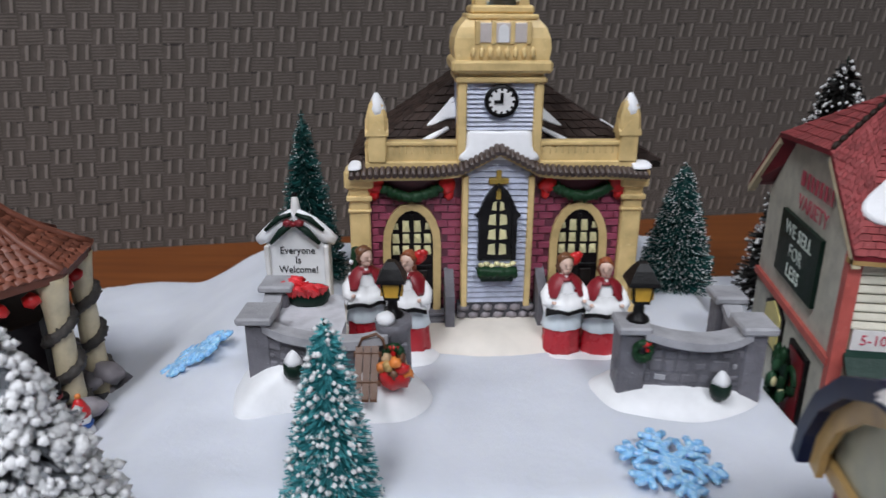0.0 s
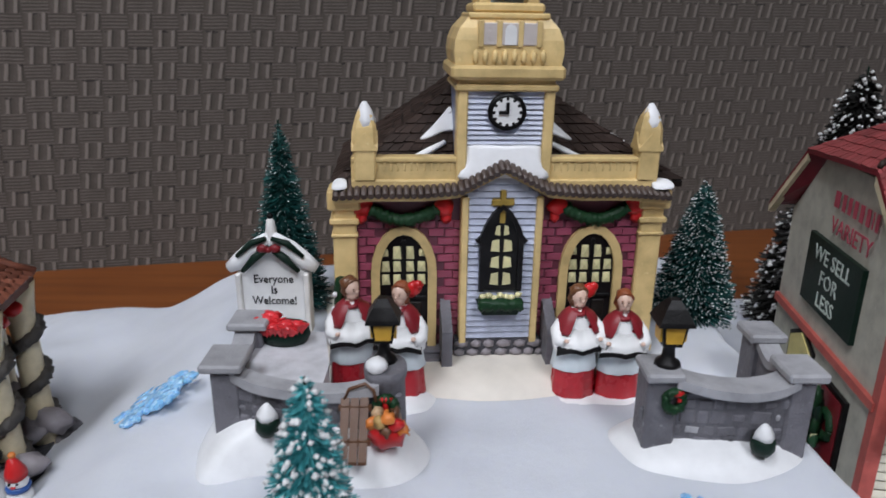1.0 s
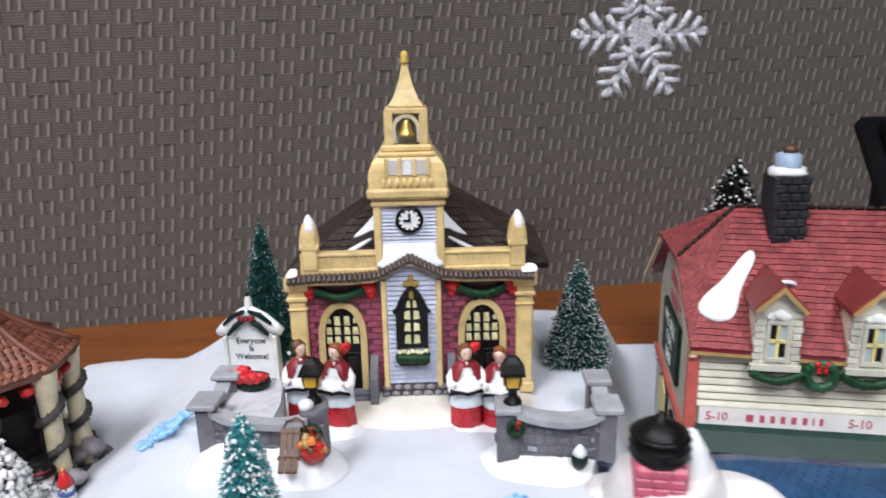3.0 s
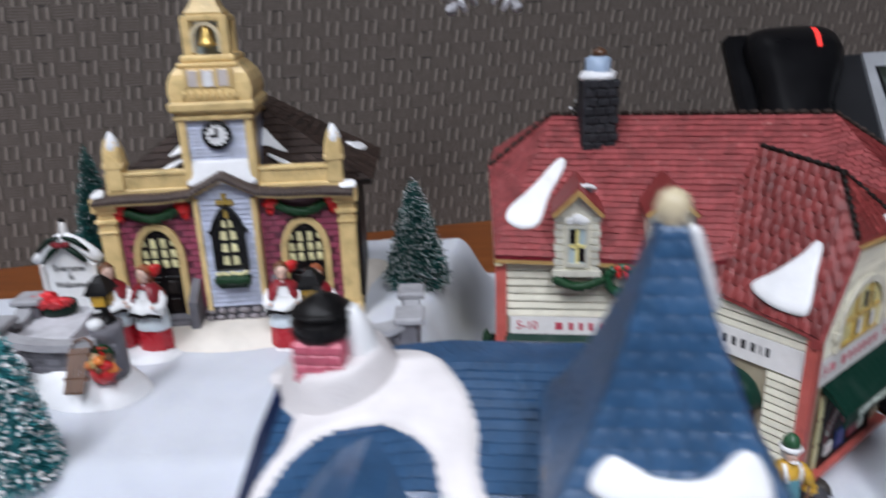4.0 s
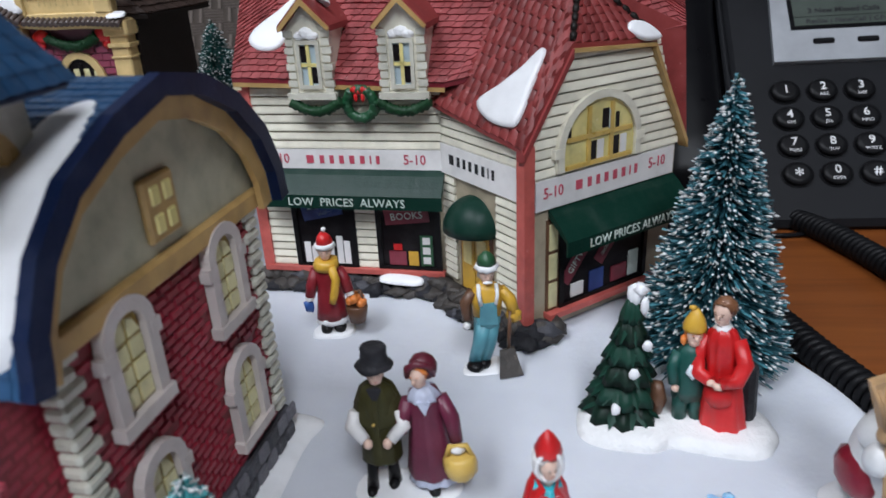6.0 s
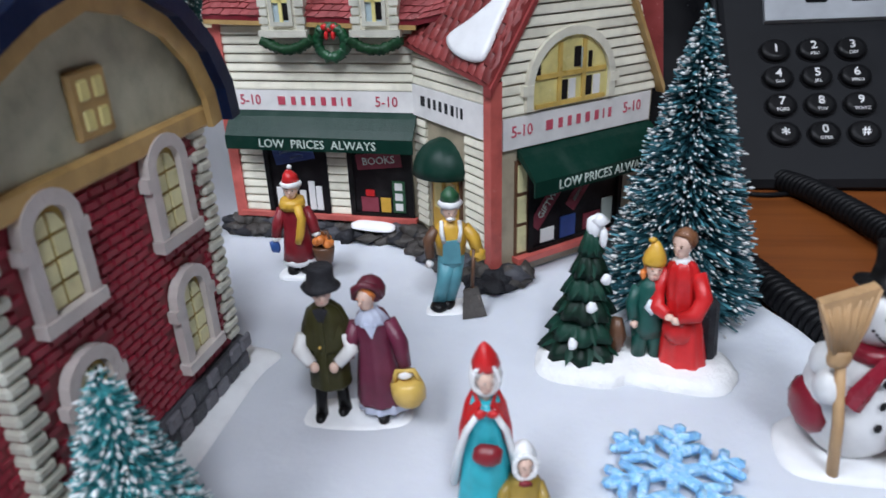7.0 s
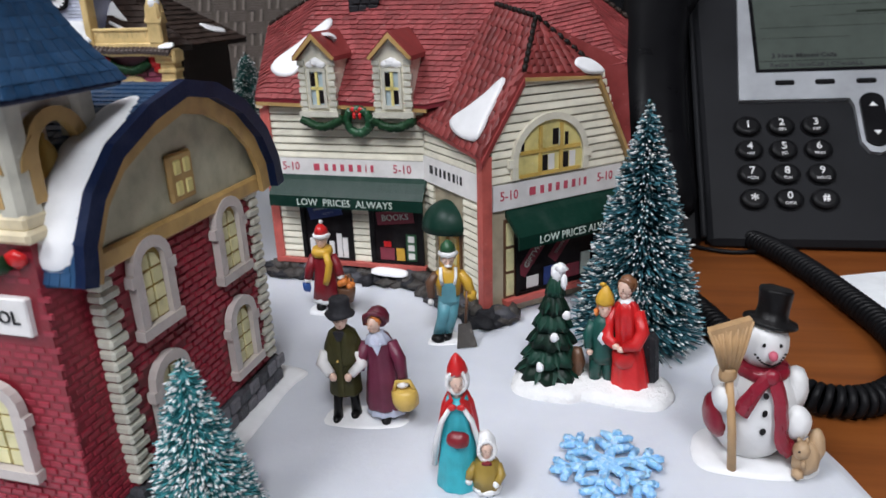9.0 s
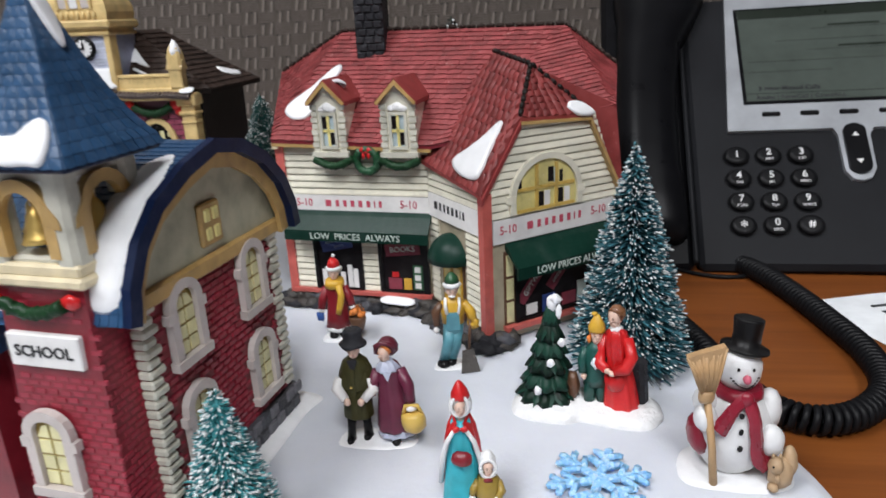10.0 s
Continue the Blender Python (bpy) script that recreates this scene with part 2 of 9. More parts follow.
# bottle-brush needles, pale towards the tips
for key, a, bcol in (("needle_teal", (0.008, 0.145, 0.165), (0.13, 0.52, 0.55)), ("needle_green", (0.003, 0.036, 0.034), (0.015, 0.12, 0.11)), ("needle_frost", (0.12, 0.13, 0.14), (0.40, 0.42, 0.45)), ("needle_blue", (0.004, 0.036, 0.050), (0.09, 0.29, 0.35)), ("needle_black", (0.004, 0.0035, 0.003), (0.015, 0.014, 0.012))):
    m, t, b = nodes_of(key)
    g = t.nodes.new("ShaderNodeNewGeometry")
    link(t, ramp_node(t, g.outputs["Random Per Island"], [(0.0, a), (0.75, tuple((p + q) / 2 for p, q in zip(a, bcol))), (1.0, bcol)]).outputs[0], b.inputs["Base Color"])
    b.inputs["Roughness"].default_value = 0.5
    M[key] = m

# translucent blue glitter plastic
m, t, b = nodes_of("glitter_blue")
c = coord_of(t)
vo = t.nodes.new("ShaderNodeTexVoronoi")
vo.inputs["Scale"].default_value = 900
link(t, c, vo.inputs["Vector"])
link(t, ramp_node(t, vo.outputs["Color"], [(0.15, (0.20, 0.47, 0.79)), (0.55, (0.30, 0.57, 0.86)), (0.9, (0.50, 0.73, 0.93))]).outputs[0], b.inputs["Base Color"])
b.inputs["Roughness"].default_value = 0.48
b.inputs["Subsurface Weight"].default_value = 0.3
b.inputs["Subsurface Radius"].default_value = (0.001, 0.002, 0.003)
bump_node(t, b, vo.outputs["Distance"], 0.5, 0.0006)
M["glitter_blue"] = m
m, t, b = nodes_of("glitter_white")
vo = t.nodes.new("ShaderNodeTexVoronoi")
vo.inputs["Scale"].default_value = 700
link(t, coord_of(t), vo.inputs["Vector"])
link(t, ramp_node(t, vo.outputs["Color"], [(0.2, (0.34, 0.34, 0.37)), (0.8, (0.62, 0.62, 0.65))]).outputs[0], b.inputs["Base Color"])
b.inputs["Roughness"].default_value = 0.35
bump_node(t, b, vo.outputs["Distance"], 0.5, 0.0006)
M["glitter_white"] = m


def plastic(name, rgb, rough, metal=0.0, grain=1500, bump=0.12):
    m, t, b = nodes_of(name)
    c = coord_of(t)
    n1, n2 = noise_node(t, 40, 4, 0.6, c), noise_node(t, grain, 2, 0.5, c)
    link(t, ramp_node(t, n1.outputs[0], [(0.3, tuple(x * 0.85 for x in rgb)), (0.7, tuple(min(1, x * 1.12) for x in rgb))]).outputs[0], b.inputs["Base Color"])
    link(t, ramp_node(t, n1.outputs[0], [(0.3, (rough - 0.06,) * 3), (0.7, (rough + 0.08,) * 3)]).outputs[0], b.inputs["Roughness"])
    b.inputs["Metallic"].default_value = metal
    b.inputs["Specular IOR Level"].default_value = 0.13 if max(rgb) < 0.05 else 0.5
    bump_node(t, b, n2.outputs[0], bump, 0.0002)
    return m


M["phone_body"] = plastic("phone_charcoal_plastic", (0.012, 0.0125, 0.0145), 0.5)
M["phone_black"] = plastic("phone_black_plastic", (0.005, 0.005, 0.006), 0.32)
M["phone_key"] = plastic("phone_key_rubber", (0.008, 0.008, 0.009), 0.35)
M["phone_silver"] = plastic("phone_silver_plastic", (0.36, 0.375, 0.40), 0.38, 0.25)
M["lcd"] = plastic("lcd_glass", (0.066, 0.080, 0.070), 0.18, 0.0, 300, 0.02)
M["lcd_dark"] = plastic("lcd_ink", (0.02, 0.025, 0.02), 0.3)
M["legend"] = plastic("legend_white", (0.72, 0.72, 0.72), 0.5)
M["paper"] = plastic("paper_white", (0.78, 0.80, 0.82), 0.7)
M["cord"] = plastic("cord_black_rubber", (0.007, 0.007, 0.008), 0.4)
m, t, b = nodes_of("message_lamp_red")
b.inputs["Base Color"].default_value = (0.6, 0.02, 0.02, 1)
b.inputs["Emission Color"].default_value = (1.0, 0.06, 0.05, 1)
b.inputs["Emission Strength"].default_value = 1.2
M["led_red"] = m
# unseen room walls, ceiling and carpet, kept dark to hold back bounced light
M["room_wall"] = plastic("office_wall_paint", (0.10, 0.10, 0.10), 0.8, 0, 200, 0.1)
M["ceiling_tile"] = plastic("ceiling_tile", (0.30, 0.30, 0.295), 0.9, 0, 300, 0.4)
M["carpet"] = plastic("carpet_grey", (0.06, 0.06, 0.065), 0.95, 0, 400, 0.8)
M["lamp_glow"].node_tree.nodes["Principled BSDF"].inputs["Emission Color"].default_value = (0.92, 0.95, 1.0, 1)
M["lamp_glow"].node_tree.nodes["Principled BSDF"].inputs["Emission Strength"].default_value = 2.0

# ---- mesh tools: shapes are written in millimetres ----
MM = 0.001


def T(x, y, z):
    return Matrix.Translation((x, y, z))


class Shape:
    def __init__(self, mat="white", at=None):
        self.bm, self.mats, self.mi, self.m = bmesh.new(), [], 0, at or Matrix.Identity(4)
        self.use(mat)

    def use(self, mat):
        if mat not in self.mats:
            self.mats.append(mat)
        self.mi = self.mats.index(mat)
        return self

    def vs(self, pts):
        return [self.bm.verts.new(self.m @ Vector(p)) for p in pts]

    def face(self, vs, smooth=False):
        try:
            f = self.bm.faces.new(vs)
        except ValueError:
            return
        f.material_index, f.smooth = self.mi, smooth

    def hull(self, pts):
        vs = self.vs(pts)
        r = bmesh.ops.convex_hull(self.bm, input=vs)
        for g in r["geom"]:
            if isinstance(g, bmesh.types.BMFace):
                g.material_index = self.mi
        junk = [v for v in vs if not v.link_faces]
        for v in junk:
            if v.is_valid:
                self.bm.verts.remove(v)
        return self

    def box(self, x0, x1, y0, y1, z0, z1, b=0.0):
        if b <= 0:
            c = [(x, y, z) for x in (x0, x1) for y in (y0, y1) for z in (z0, z1)]
            v = self.vs(c)
            for q in ((0, 1, 3, 2), (4, 6, 7, 5), (0, 4, 5, 1), (2, 3, 7, 6), (0, 2, 6, 4), (1, 5, 7, 3)):
                self.face([v[i] for i in q])
            return self
        b = min(b, (x1 - x0) * 0.45, (y1 - y0) * 0.45, (z1 - z0) * 0.45)
        pts = []
        for x, dx in ((x0, b), (x1, -b)):
            for y, dy in ((y0, b), (y1, -b)):
                for z, dz in ((z0, b), (z1, -b)):
                    pts += [(x, y + dy, z + dz), (x + dx, y, z + dz), (x + dx, y + dy, z)]
        return self.hull(pts)

    def prism(self, poly, o, U, V, W):
        """A polygon in (u, v) from o along U and V, pushed along W."""
        o, U, V, W = (Vector(a) for a in (o, U, V, W))
        a = self.vs([o + U * u + V * v for u, v in poly])
        c = self.vs([o + U * u + V * v + W for u, v in poly])
        n = len(poly)
        self.face(a[::-1]), self.face(c)
        for i in range(n):
            self.face([a[i], a[(i + 1) % n], c[(i + 1) % n], c[i]])
        return self

    def band(self, inner, outer, o, U, V, W, closed=False):
        """A solid strip between two outlines of equal length."""
        o, U, V, W = (Vector(a) for a in (o, U, V, W))
        rows = [self.vs([o + U * u + V * v + w for u, v in line]) for w in (Vector(), W) for line in (inner, outer)]
        a, b2, c, d = rows
        n = len(inner)
        for i in range(n if closed else n - 1):
            j = (i + 1) % n
            self.face([a[i], a[j], b2[j], b2[i]]), self.face([c[i], d[i], d[j], c[j]])
            self.face([a[i], c[i], c[j], a[j]]), self.face([b2[i], b2[j], d[j], d[i]])
        if not closed:
            self.face([a[0], b2[0], d[0], c[0]]), self.face([a[-1], c[-1], d[-1], b2[-1]])
        return self

    def lathe(self, prof, at=(0, 0, 0), seg=14, sx=1.0, sy=1.0, wob=0.0, fold=0, smooth=True):
        """Profile of (radius, height) turned about z; fold: ripples round it."""
        rings = []
        for k, (r, z) in enumerate(prof):
            ring = []
            for i in range(seg):
                a = 2 * math.pi * i / seg
                rr = r * (1 + wob * math.cos(fold * a + k * 0.2)) if fold else r
                ring.append((at[0] + rr * sx * math.cos(a), at[1] + rr * sy * math.sin(a), at[2] + z))
            rings.append(self.vs(ring))
        for p, q in zip(rings, rings[1:]):
            for i in range(seg):
                j = (i + 1) % seg
                self.face([p[i], p[j], q[j], q[i]], smooth)
        self.face(rings[0][::-1], False), self.face(rings[-1], False)
        return self

    def ball(self, c, r, sub=2, rough=0.0):
        r = (r, r, r) if isinstance(r, (int, float)) else r
        n = len(self.bm.faces)
        res = bmesh.ops.create_icosphere(self.bm, subdivisions=sub, radius=1.0)
        for v in res["verts"]:
            k = 1 + (rough * noise.noise(v.co * 2.3 + Vector(c) * 0.37) if rough else 0)
            v.co = self.m @ Vector([c[i] + v.co[i] * r[i] * k for i in range(3)])
        self.bm.faces.ensure_lookup_table()
        for f in self.bm.faces[n:]:
            f.material_index, f.smooth = self.mi, True
        return self

    def tube(self, pts, r, seg=8, cap=True):
        pts = [Vector(p) for p in pts]
        rs = r if isinstance(r, (list, tuple)) else [r] * len(pts)
        rings, up = [], Vector((0.13, 0.31, 0.94)).normalized()
        for i, p in enumerate(pts):
            d = (pts[min(i + 1, len(pts) - 1)] - pts[max(i - 1, 0)]).normalized()
            if i == 0:
                a = d.cross(up)
                if a.length < 0.1:
                    a = d.cross(Vector((1, 0, 0)))
            else:
                a = a - d * a.dot(d)
            a.normalize()
            b2 = d.cross(a)
            rings.append(self.vs([p + (a * math.cos(2 * math.pi * k / seg) + b2 * math.sin(2 * math.pi * k / seg)) * rs[i] for k in range(seg)]))
        for p, q in zip(rings, rings[1:]):
            for i in range(seg):
                j = (i + 1) % seg
                self.face([p[i], p[j], q[j], q[i]], True)
        if cap:
            self.face(rings[0][::-1]), self.face(rings[-1])
        return self


def part(name, shape, parent=None, label="", normals=True):
    bm = shape.bm
    if normals:
        bmesh.ops.recalc_face_normals(bm, faces=bm.faces)
    bmesh.ops.scale(bm, vec=(MM, MM, MM), verts=bm.verts)
    me = bpy.data.meshes.new(name)
    bm.to_mesh(me)
    bm.free()
    for k in shape.mats:
        me.materials.append(M[k])
    ob = new(name, me)
    if parent is not None:
        ob.parent = parent
    return tagged(ob, label)


def thing(name, at, label, category, group="", rot=(0, 0, 0), kind=""):
    e = new(name)
    e.empty_display_size = 0.01
    e.matrix_world = pose(at[0] * MM, at[1] * MM, at[2] * MM, *rot)
    return tagged(e, label, category, group, kind)


def figure(name, shape, at, label, category, group="", rot=(0, 0, 0), scale=1.0, uneven=1.0):
    for v in shape.bm.verts:
        v.co += uneven * (0.32 * noise.noise_vector(v.co * 0.28) + 0.14 * noise.noise_vector(v.co * 0.85))
    ob = part(name, shape)
    ob.matrix_world = pose(at[0] * MM, at[1] * MM, at[2] * MM, *rot) @ Matrix.Scale(scale, 4)
    return tagged(ob, label, category, group)


FRONT = Matrix.Rotation(radians(90), 4, "X")


def lettering(body, size, parent, m, mat, squeeze=1.0, thick=0.12, bold=0.0, name="lettering"):
    """Raised letters, lying in the xy plane of m (millimetres), centred on its origin."""
    cu = bpy.data.curves.new("letters", "FONT")
    cu.body, cu.size, cu.align_x, cu.align_y, cu.extrude, cu.resolution_u, cu.offset = body, size, "CENTER", "CENTER", thick, 2, bold
    tmp = bpy.data.objects.new("letters", cu)
    me = bpy.data.meshes.new_from_object(tmp)
    bpy.data.objects.remove(tmp)
    me.transform(Matrix.Scale(MM, 4) @ m @ Matrix.Diagonal((squeeze, 1, 1, 1)))
    me.materials.clear()
    me.materials.append(M[mat])
    ob = new(name, me)
    ob.parent = parent
    return ob


def bars(widths, height, parent, m, mat, gap=0.8, name="lettering_bar"):
    """A plain row of raised bars in place of a name."""
    s = Shape(mat, m)
    total = sum(widths) + gap * (len(widths) - 1)
    x = -total / 2
    for w in widths:
        s.box(x + w * 0.14, x + w * 0.86, -height * 0.46, height * 0.46, -0.1, 0.12)
        x += w + gap
    return part(name, s, parent)


def arch_line(w, h, spring, n=10, pointed=0.0):
    """Outline of an arched opening, foot to foot: half width w, height h to the crown."""
    pts = [(-w, 0), (-w, spring)]
    for i in range(1, n):
        a = math.pi - math.pi * i / n
        u, v = math.cos(a), math.sin(a)
        v = v * (1 - pointed) + pointed * (1 - abs(u))
        pts.append((w * u, spring + (h - spring) * v))
    return pts + [(w, spring), (w, 0)]


def grow(line, d, cx=0.0, cy=None):
    """The outline pushed out by d from its middle."""
    out = []
    n = len(line)
    for i in range(n):
        a, b2 = Vector(line[max(i - 1, 0)]), Vector(line[min(i + 1, n - 1)])
        t2 = (b2 - a).normalized()
        nrm = Vector((-t2.y, t2.x))
        out.append((line[i][0] + nrm.x * d, line[i][1] + nrm.y * d))
    return out


def pieces(name, parent, mesh_of, places):
    """Alike pieces that share meshes: places are (kind, matrix in millimetres)."""
    for kind, mat4 in places:
        ob = new(name, mesh_of[kind])
        ob.parent = parent
        loc, rot, scl = mat4.decompose()
        ob.matrix_local = Matrix.LocRotScale(loc * MM, rot, scl)


def brick_mesh(name, w, h, d, mat, b=0.25):
    v = [(-w / 2, 0, -h / 2), (w / 2, 0, -h / 2), (w / 2, 0, h / 2), (-w / 2, 0, h / 2)]
    f = [(x * (1 - 2 * b / w), -d, z * (1 - 2 * b / h)) for x, _, z in v]
    me = bpy.data.meshes.new(name)
    me.from_pydata([Vector(p) * MM for p in v + f], [], [(4, 5, 6, 7), (0, 1, 5, 4), (1, 2, 6, 5), (2, 3, 7, 6), (3, 0, 4, 7)])
    me.materials.append(M[mat])
    return me


def brick_field(parent, o, U, V, width, height, bw, bh, mat, free, limit=300, seed=1):
    """Courses of bricks over a wall from o: U along, V up, facing U x V's left-hand side (towards -y of the wall)."""
    rng = random.Random(seed)
    U, V = Vector(U).normalized(), Vector(V).normalized()
    N = U.cross(V)
    base = Matrix((U, -N, V)).transposed().to_4x4()
    mesh_of = {"a": brick_mesh("brick", bw - 0.45, bh - 0.4, 0.55, mat), "b": brick_mesh("brick", bw - 0.6, bh - 0.4, 0.7, mat), "h": brick_mesh("brick", bw / 2 - 0.4, bh - 0.4, 0.6, mat)}
    out = []
    rows = int(height / bh)
    for r in range(rows):
        v = (r + 0.5) * bh
        u = 0.0 if r % 2 == 0 else -bw / 2
        while u < width - 0.2:
            a, e = max(u, 0), min(u + bw, width)
            if e - a > bw * 0.3:
                mid = (a + e) / 2
                if free(mid, v):
                    k = "h" if e - a < bw * 0.8 else rng.choice("aab")
                    tilt = Matrix.Rotation(radians(rng.uniform(-2.0, 2.0)), 4, "Y")
                    p = Vector(o) + U * (mid + rng.uniform(-0.12, 0.12)) + V * (v + rng.uniform(-0.12, 0.12))
                    out.append((k, Matrix.Translation(p) @ base @ tilt))
            u += bw
    pieces("brick", parent, mesh_of, out[:limit])
    return len(out)


def tiles(shape, bl, br, tr, tl, rows, cols, thick=0.9, seed=1, round_=False):
    """Overlapping roof tiles laid over the quad bl, br, tr, tl (bottom to top), each with its own thickness."""
    rng = random.Random(seed)
    bl, br, tr, tl = (Vector(p) for p in (bl, br, tr, tl))
    n = (br - bl).cross(tl - bl).normalized()
    if n.z < 0:
        n = -n

    def at(u, v):
        return (bl * (1 - u) + br * u) * (1 - v) + (tl * (1 - u) + tr * u) * v

    lo, hi = (br - bl).length, (tr - tl).length
    for r in range(rows):
        v0, v1 = r / rows, min(1.0, (r + 1.25) / rows)
        k = max(2, round(cols * ((lo * (1 - v0) + hi * v0) / max(lo, hi))))
        off = 0.5 / k if r % 2 else 0.0
        for i in range(-1 if off else 0, k):
            u0, u1 = max(0, i / k + off + 0.04 / k), min(1, (i + 1) / k + off - 0.04 / k)
            if u1 - u0 < 0.2 / k:
                continue
            lift = n * thick * rng.uniform(0.75, 1.2)
            um = (u0 + u1) / 2
            a, b2, c, d = at(u0, v0), at(u1, v0), at(u1, v1), at(u0, v1)
            e = n * 0.05
            dv = (at(um, v1) - at(um, v0)) * rng.uniform(-0.05, 0.05)
            if round_:
                p = shape.vs([a + dv, at(um, v0) + lift * 1.3 + dv, b2 + dv, c + e, at(um, v1) + lift * 0.7, d + e])
                shape.face([p[0], p[1], p[4], p[5]], True), shape.face([p[1], p[2], p[3], p[4]], True), shape.face([p[0], p[2], p[1]])
            else:
                p = shape.vs([a + dv, b2 + dv, a + lift + dv, b2 + lift + dv, c + e, d + e])
                shape.face([p[0], p[1], p[3], p[2]]), shape.face([p[2], p[3], p[4], p[5]])
                shape.face([p[0], p[2], p[5]]), shape.face([p[1], p[4], p[3]])
    return shape


def blob_on(shape, outline, lift, o, U, V, N, rim=0.35):
    """A puddle of glaze with a rounded rim, over a plane: outline in (u, v)."""
    o, U, V, N = (Vector(a) for a in (o, U, V, N))
    cx, cy = sum(p[0] for p in outline) / len(outline), sum(p[1] for p in outline) / len(outline)
    rings = []
    for k, h in ((1.0, -0.4), (1.0, lift * 0.45), (1 - rim * 0.35, lift * 0.9), (1 - rim, lift)):
        rings.append(shape.vs([o + U * (cx + (u - cx) * k) + V * (cy + (v - cy) * k) + N * h for u, v in outline]))
    n = len(outline)
    for p, q in zip(rings, rings[1:]):
        for i in range(n):
            shape.face([p[i], p[(i + 1) % n], q[(i + 1) % n], q[i]], True)
    shape.face(rings[-1], True)
    return shape


def drift(shape, outline, lift, z, run):
    """A low heap of snow that slopes gently up from its outline."""
    cx, cy = sum(p[0] for p in outline) / len(outline), sum(p[1] for p in outline) / len(outline)
    rings = []
    for q, h in ((0.0, -0.06), (0.06, 0.14), (0.2, 0.38), (0.42, 0.66), (0.7, 0.88), (1.0, 1.0)):
        k = 1 - run * q
        rings.append(shape.vs([(cx + (u - cx) * k, cy + (v - cy) * k, z + lift * (h + 0.05 * h * noise.noise(Vector((u * 0.13, v * 0.13, q * 2))))) for u, v in outline]))
    n = len(outline)
    for p, q in zip(rings, rings[1:]):
        for i in range(n):
            shape.face([p[i], p[(i + 1) % n], q[(i + 1) % n], q[i]], True)
    shape.face(rings[-1], True)
    return shape


def smooth_outline(pts, k=4):
    """A closed Catmull-Rom line through pts."""
    out, n = [], len(pts)
    for i in range(n):
        p0, p1, p2, p3 = (Vector(pts[(i + j) % n]) for j in (-1, 0, 1, 2))
        for s in range(k):
            u = s / k
            out.append(tuple(0.5 * (2 * p1 + (p2 - p0) * u + (2 * p0 - 5 * p1 + 4 * p2 - p3) * u * u + (3 * p1 - p0 - 3 * p2 + p3) * u ** 3)))
    return out


def spline(pts, k=8):
    out, n = [], len(pts)
    for i in range(n - 1):
        p0, p1, p2, p3 = (Vector(pts[max(0, min(n - 1, i + j))]) for j in (-1, 0, 1, 2))
        for s in range(k):
            u = s / k
            out.append(0.5 * (2 * p1 + (p2 - p0) * u + (2 * p0 - 5 * p1 + 4 * p2 - p3) * u * u + (3 * p1 - p0 - 3 * p2 + p3) * u ** 3))
    return out + [Vector(pts[-1])]


def leafy(s, pts, r, seg=9):
    """A swag of tinsel: a tube with an uneven, knobbly surface."""
    n0 = len(s.bm.verts)
    line = spline(pts, 5)
    s.tube(line, [r * (0.82 + 0.36 * abs(math.sin(i * 1.9))) for i in range(len(line))], seg)
    s.bm.verts.ensure_lookup_table()
    for v in s.bm.verts[n0:]:
        v.co += noise.noise_vector(v.co * 0.85) * r * 0.45
    return s


def ring_pts(c, U, V, r, n=12):
    c, U, V = Vector(c), Vector(U), Vector(V)
    return [c + U * r * math.cos(2 * math.pi * k / n) + V * r * math.sin(2 * math.pi * k / n) for k in range(n + 1)]


def step(a, b2, x):
    """Smooth rise from 0 at a to 1 at b2."""
    u = max(0.0, min(1.0, (x - a) / (b2 - a)))
    return u * u * (3 - 2 * u)


def thing_part(name, parent):
    e = new(name)
    e.empty_display_size = 0.005
    e.parent = parent
    return e

# ---- the room ----
WALL_A, WALL_B = Vector((-266, 484, 0)), Vector((263, 588, 0))
WALL_U = (WALL_B - WALL_A).normalized()
WALL_N = Vector((WALL_U.y, -WALL_U.x, 0))


def wall_at(x):
    k = (x - WALL_A.x) / WALL_U.x
    return WALL_A.y + WALL_U.y * k


def cubicle_wall():
    s = Shape("fabric")
    o = WALL_A - WALL_U * 1100
    a, b2 = o, o + WALL_U * 2600
    back = -WALL_N * 45
    v = s.vs([a + Vector((0, 0, -740)), b2 + Vector((0, 0, -740)), b2 + Vector((0, 0, 620)), a + Vector((0, 0, 620)),
              a + back + Vector((0, 0, -740)), b2 + back + Vector((0, 0, -740)), b2 + back + Vector((0, 0, 620)), a + back + Vector((0, 0, 620))])
    uvl = s.bm.loops.layers.uv.new("UVMap")
    for q in ((0, 1, 2, 3), (5, 4, 7, 6), (3, 2, 6, 7), (4, 0, 3, 7), (1, 5, 6, 2), (4, 5, 1, 0)):
        f = s.bm.faces.new([v[i] for i in q])
        for l in f.loops:
            l[uvl].uv = ((l.vert.co - o).dot(WALL_U) * MM, l.vert.co.z * MM)
    ob = part("wall_north", s)
    tagged(ob, "brown-grey woven fabric cubicle partition wall behind the desk", "wall", kind="structure")
    c = Shape("phone_body")
    c.prism([(0, 620), (0, 634), (2600, 634), (2600, 620)], o + WALL_N * 2, WALL_U, (0, 0, 1), -WALL_N * 49)
    tagged(part("trim", c), "dark metal cap rail along the partition top", "trim", kind="structure")


cubicle_wall()


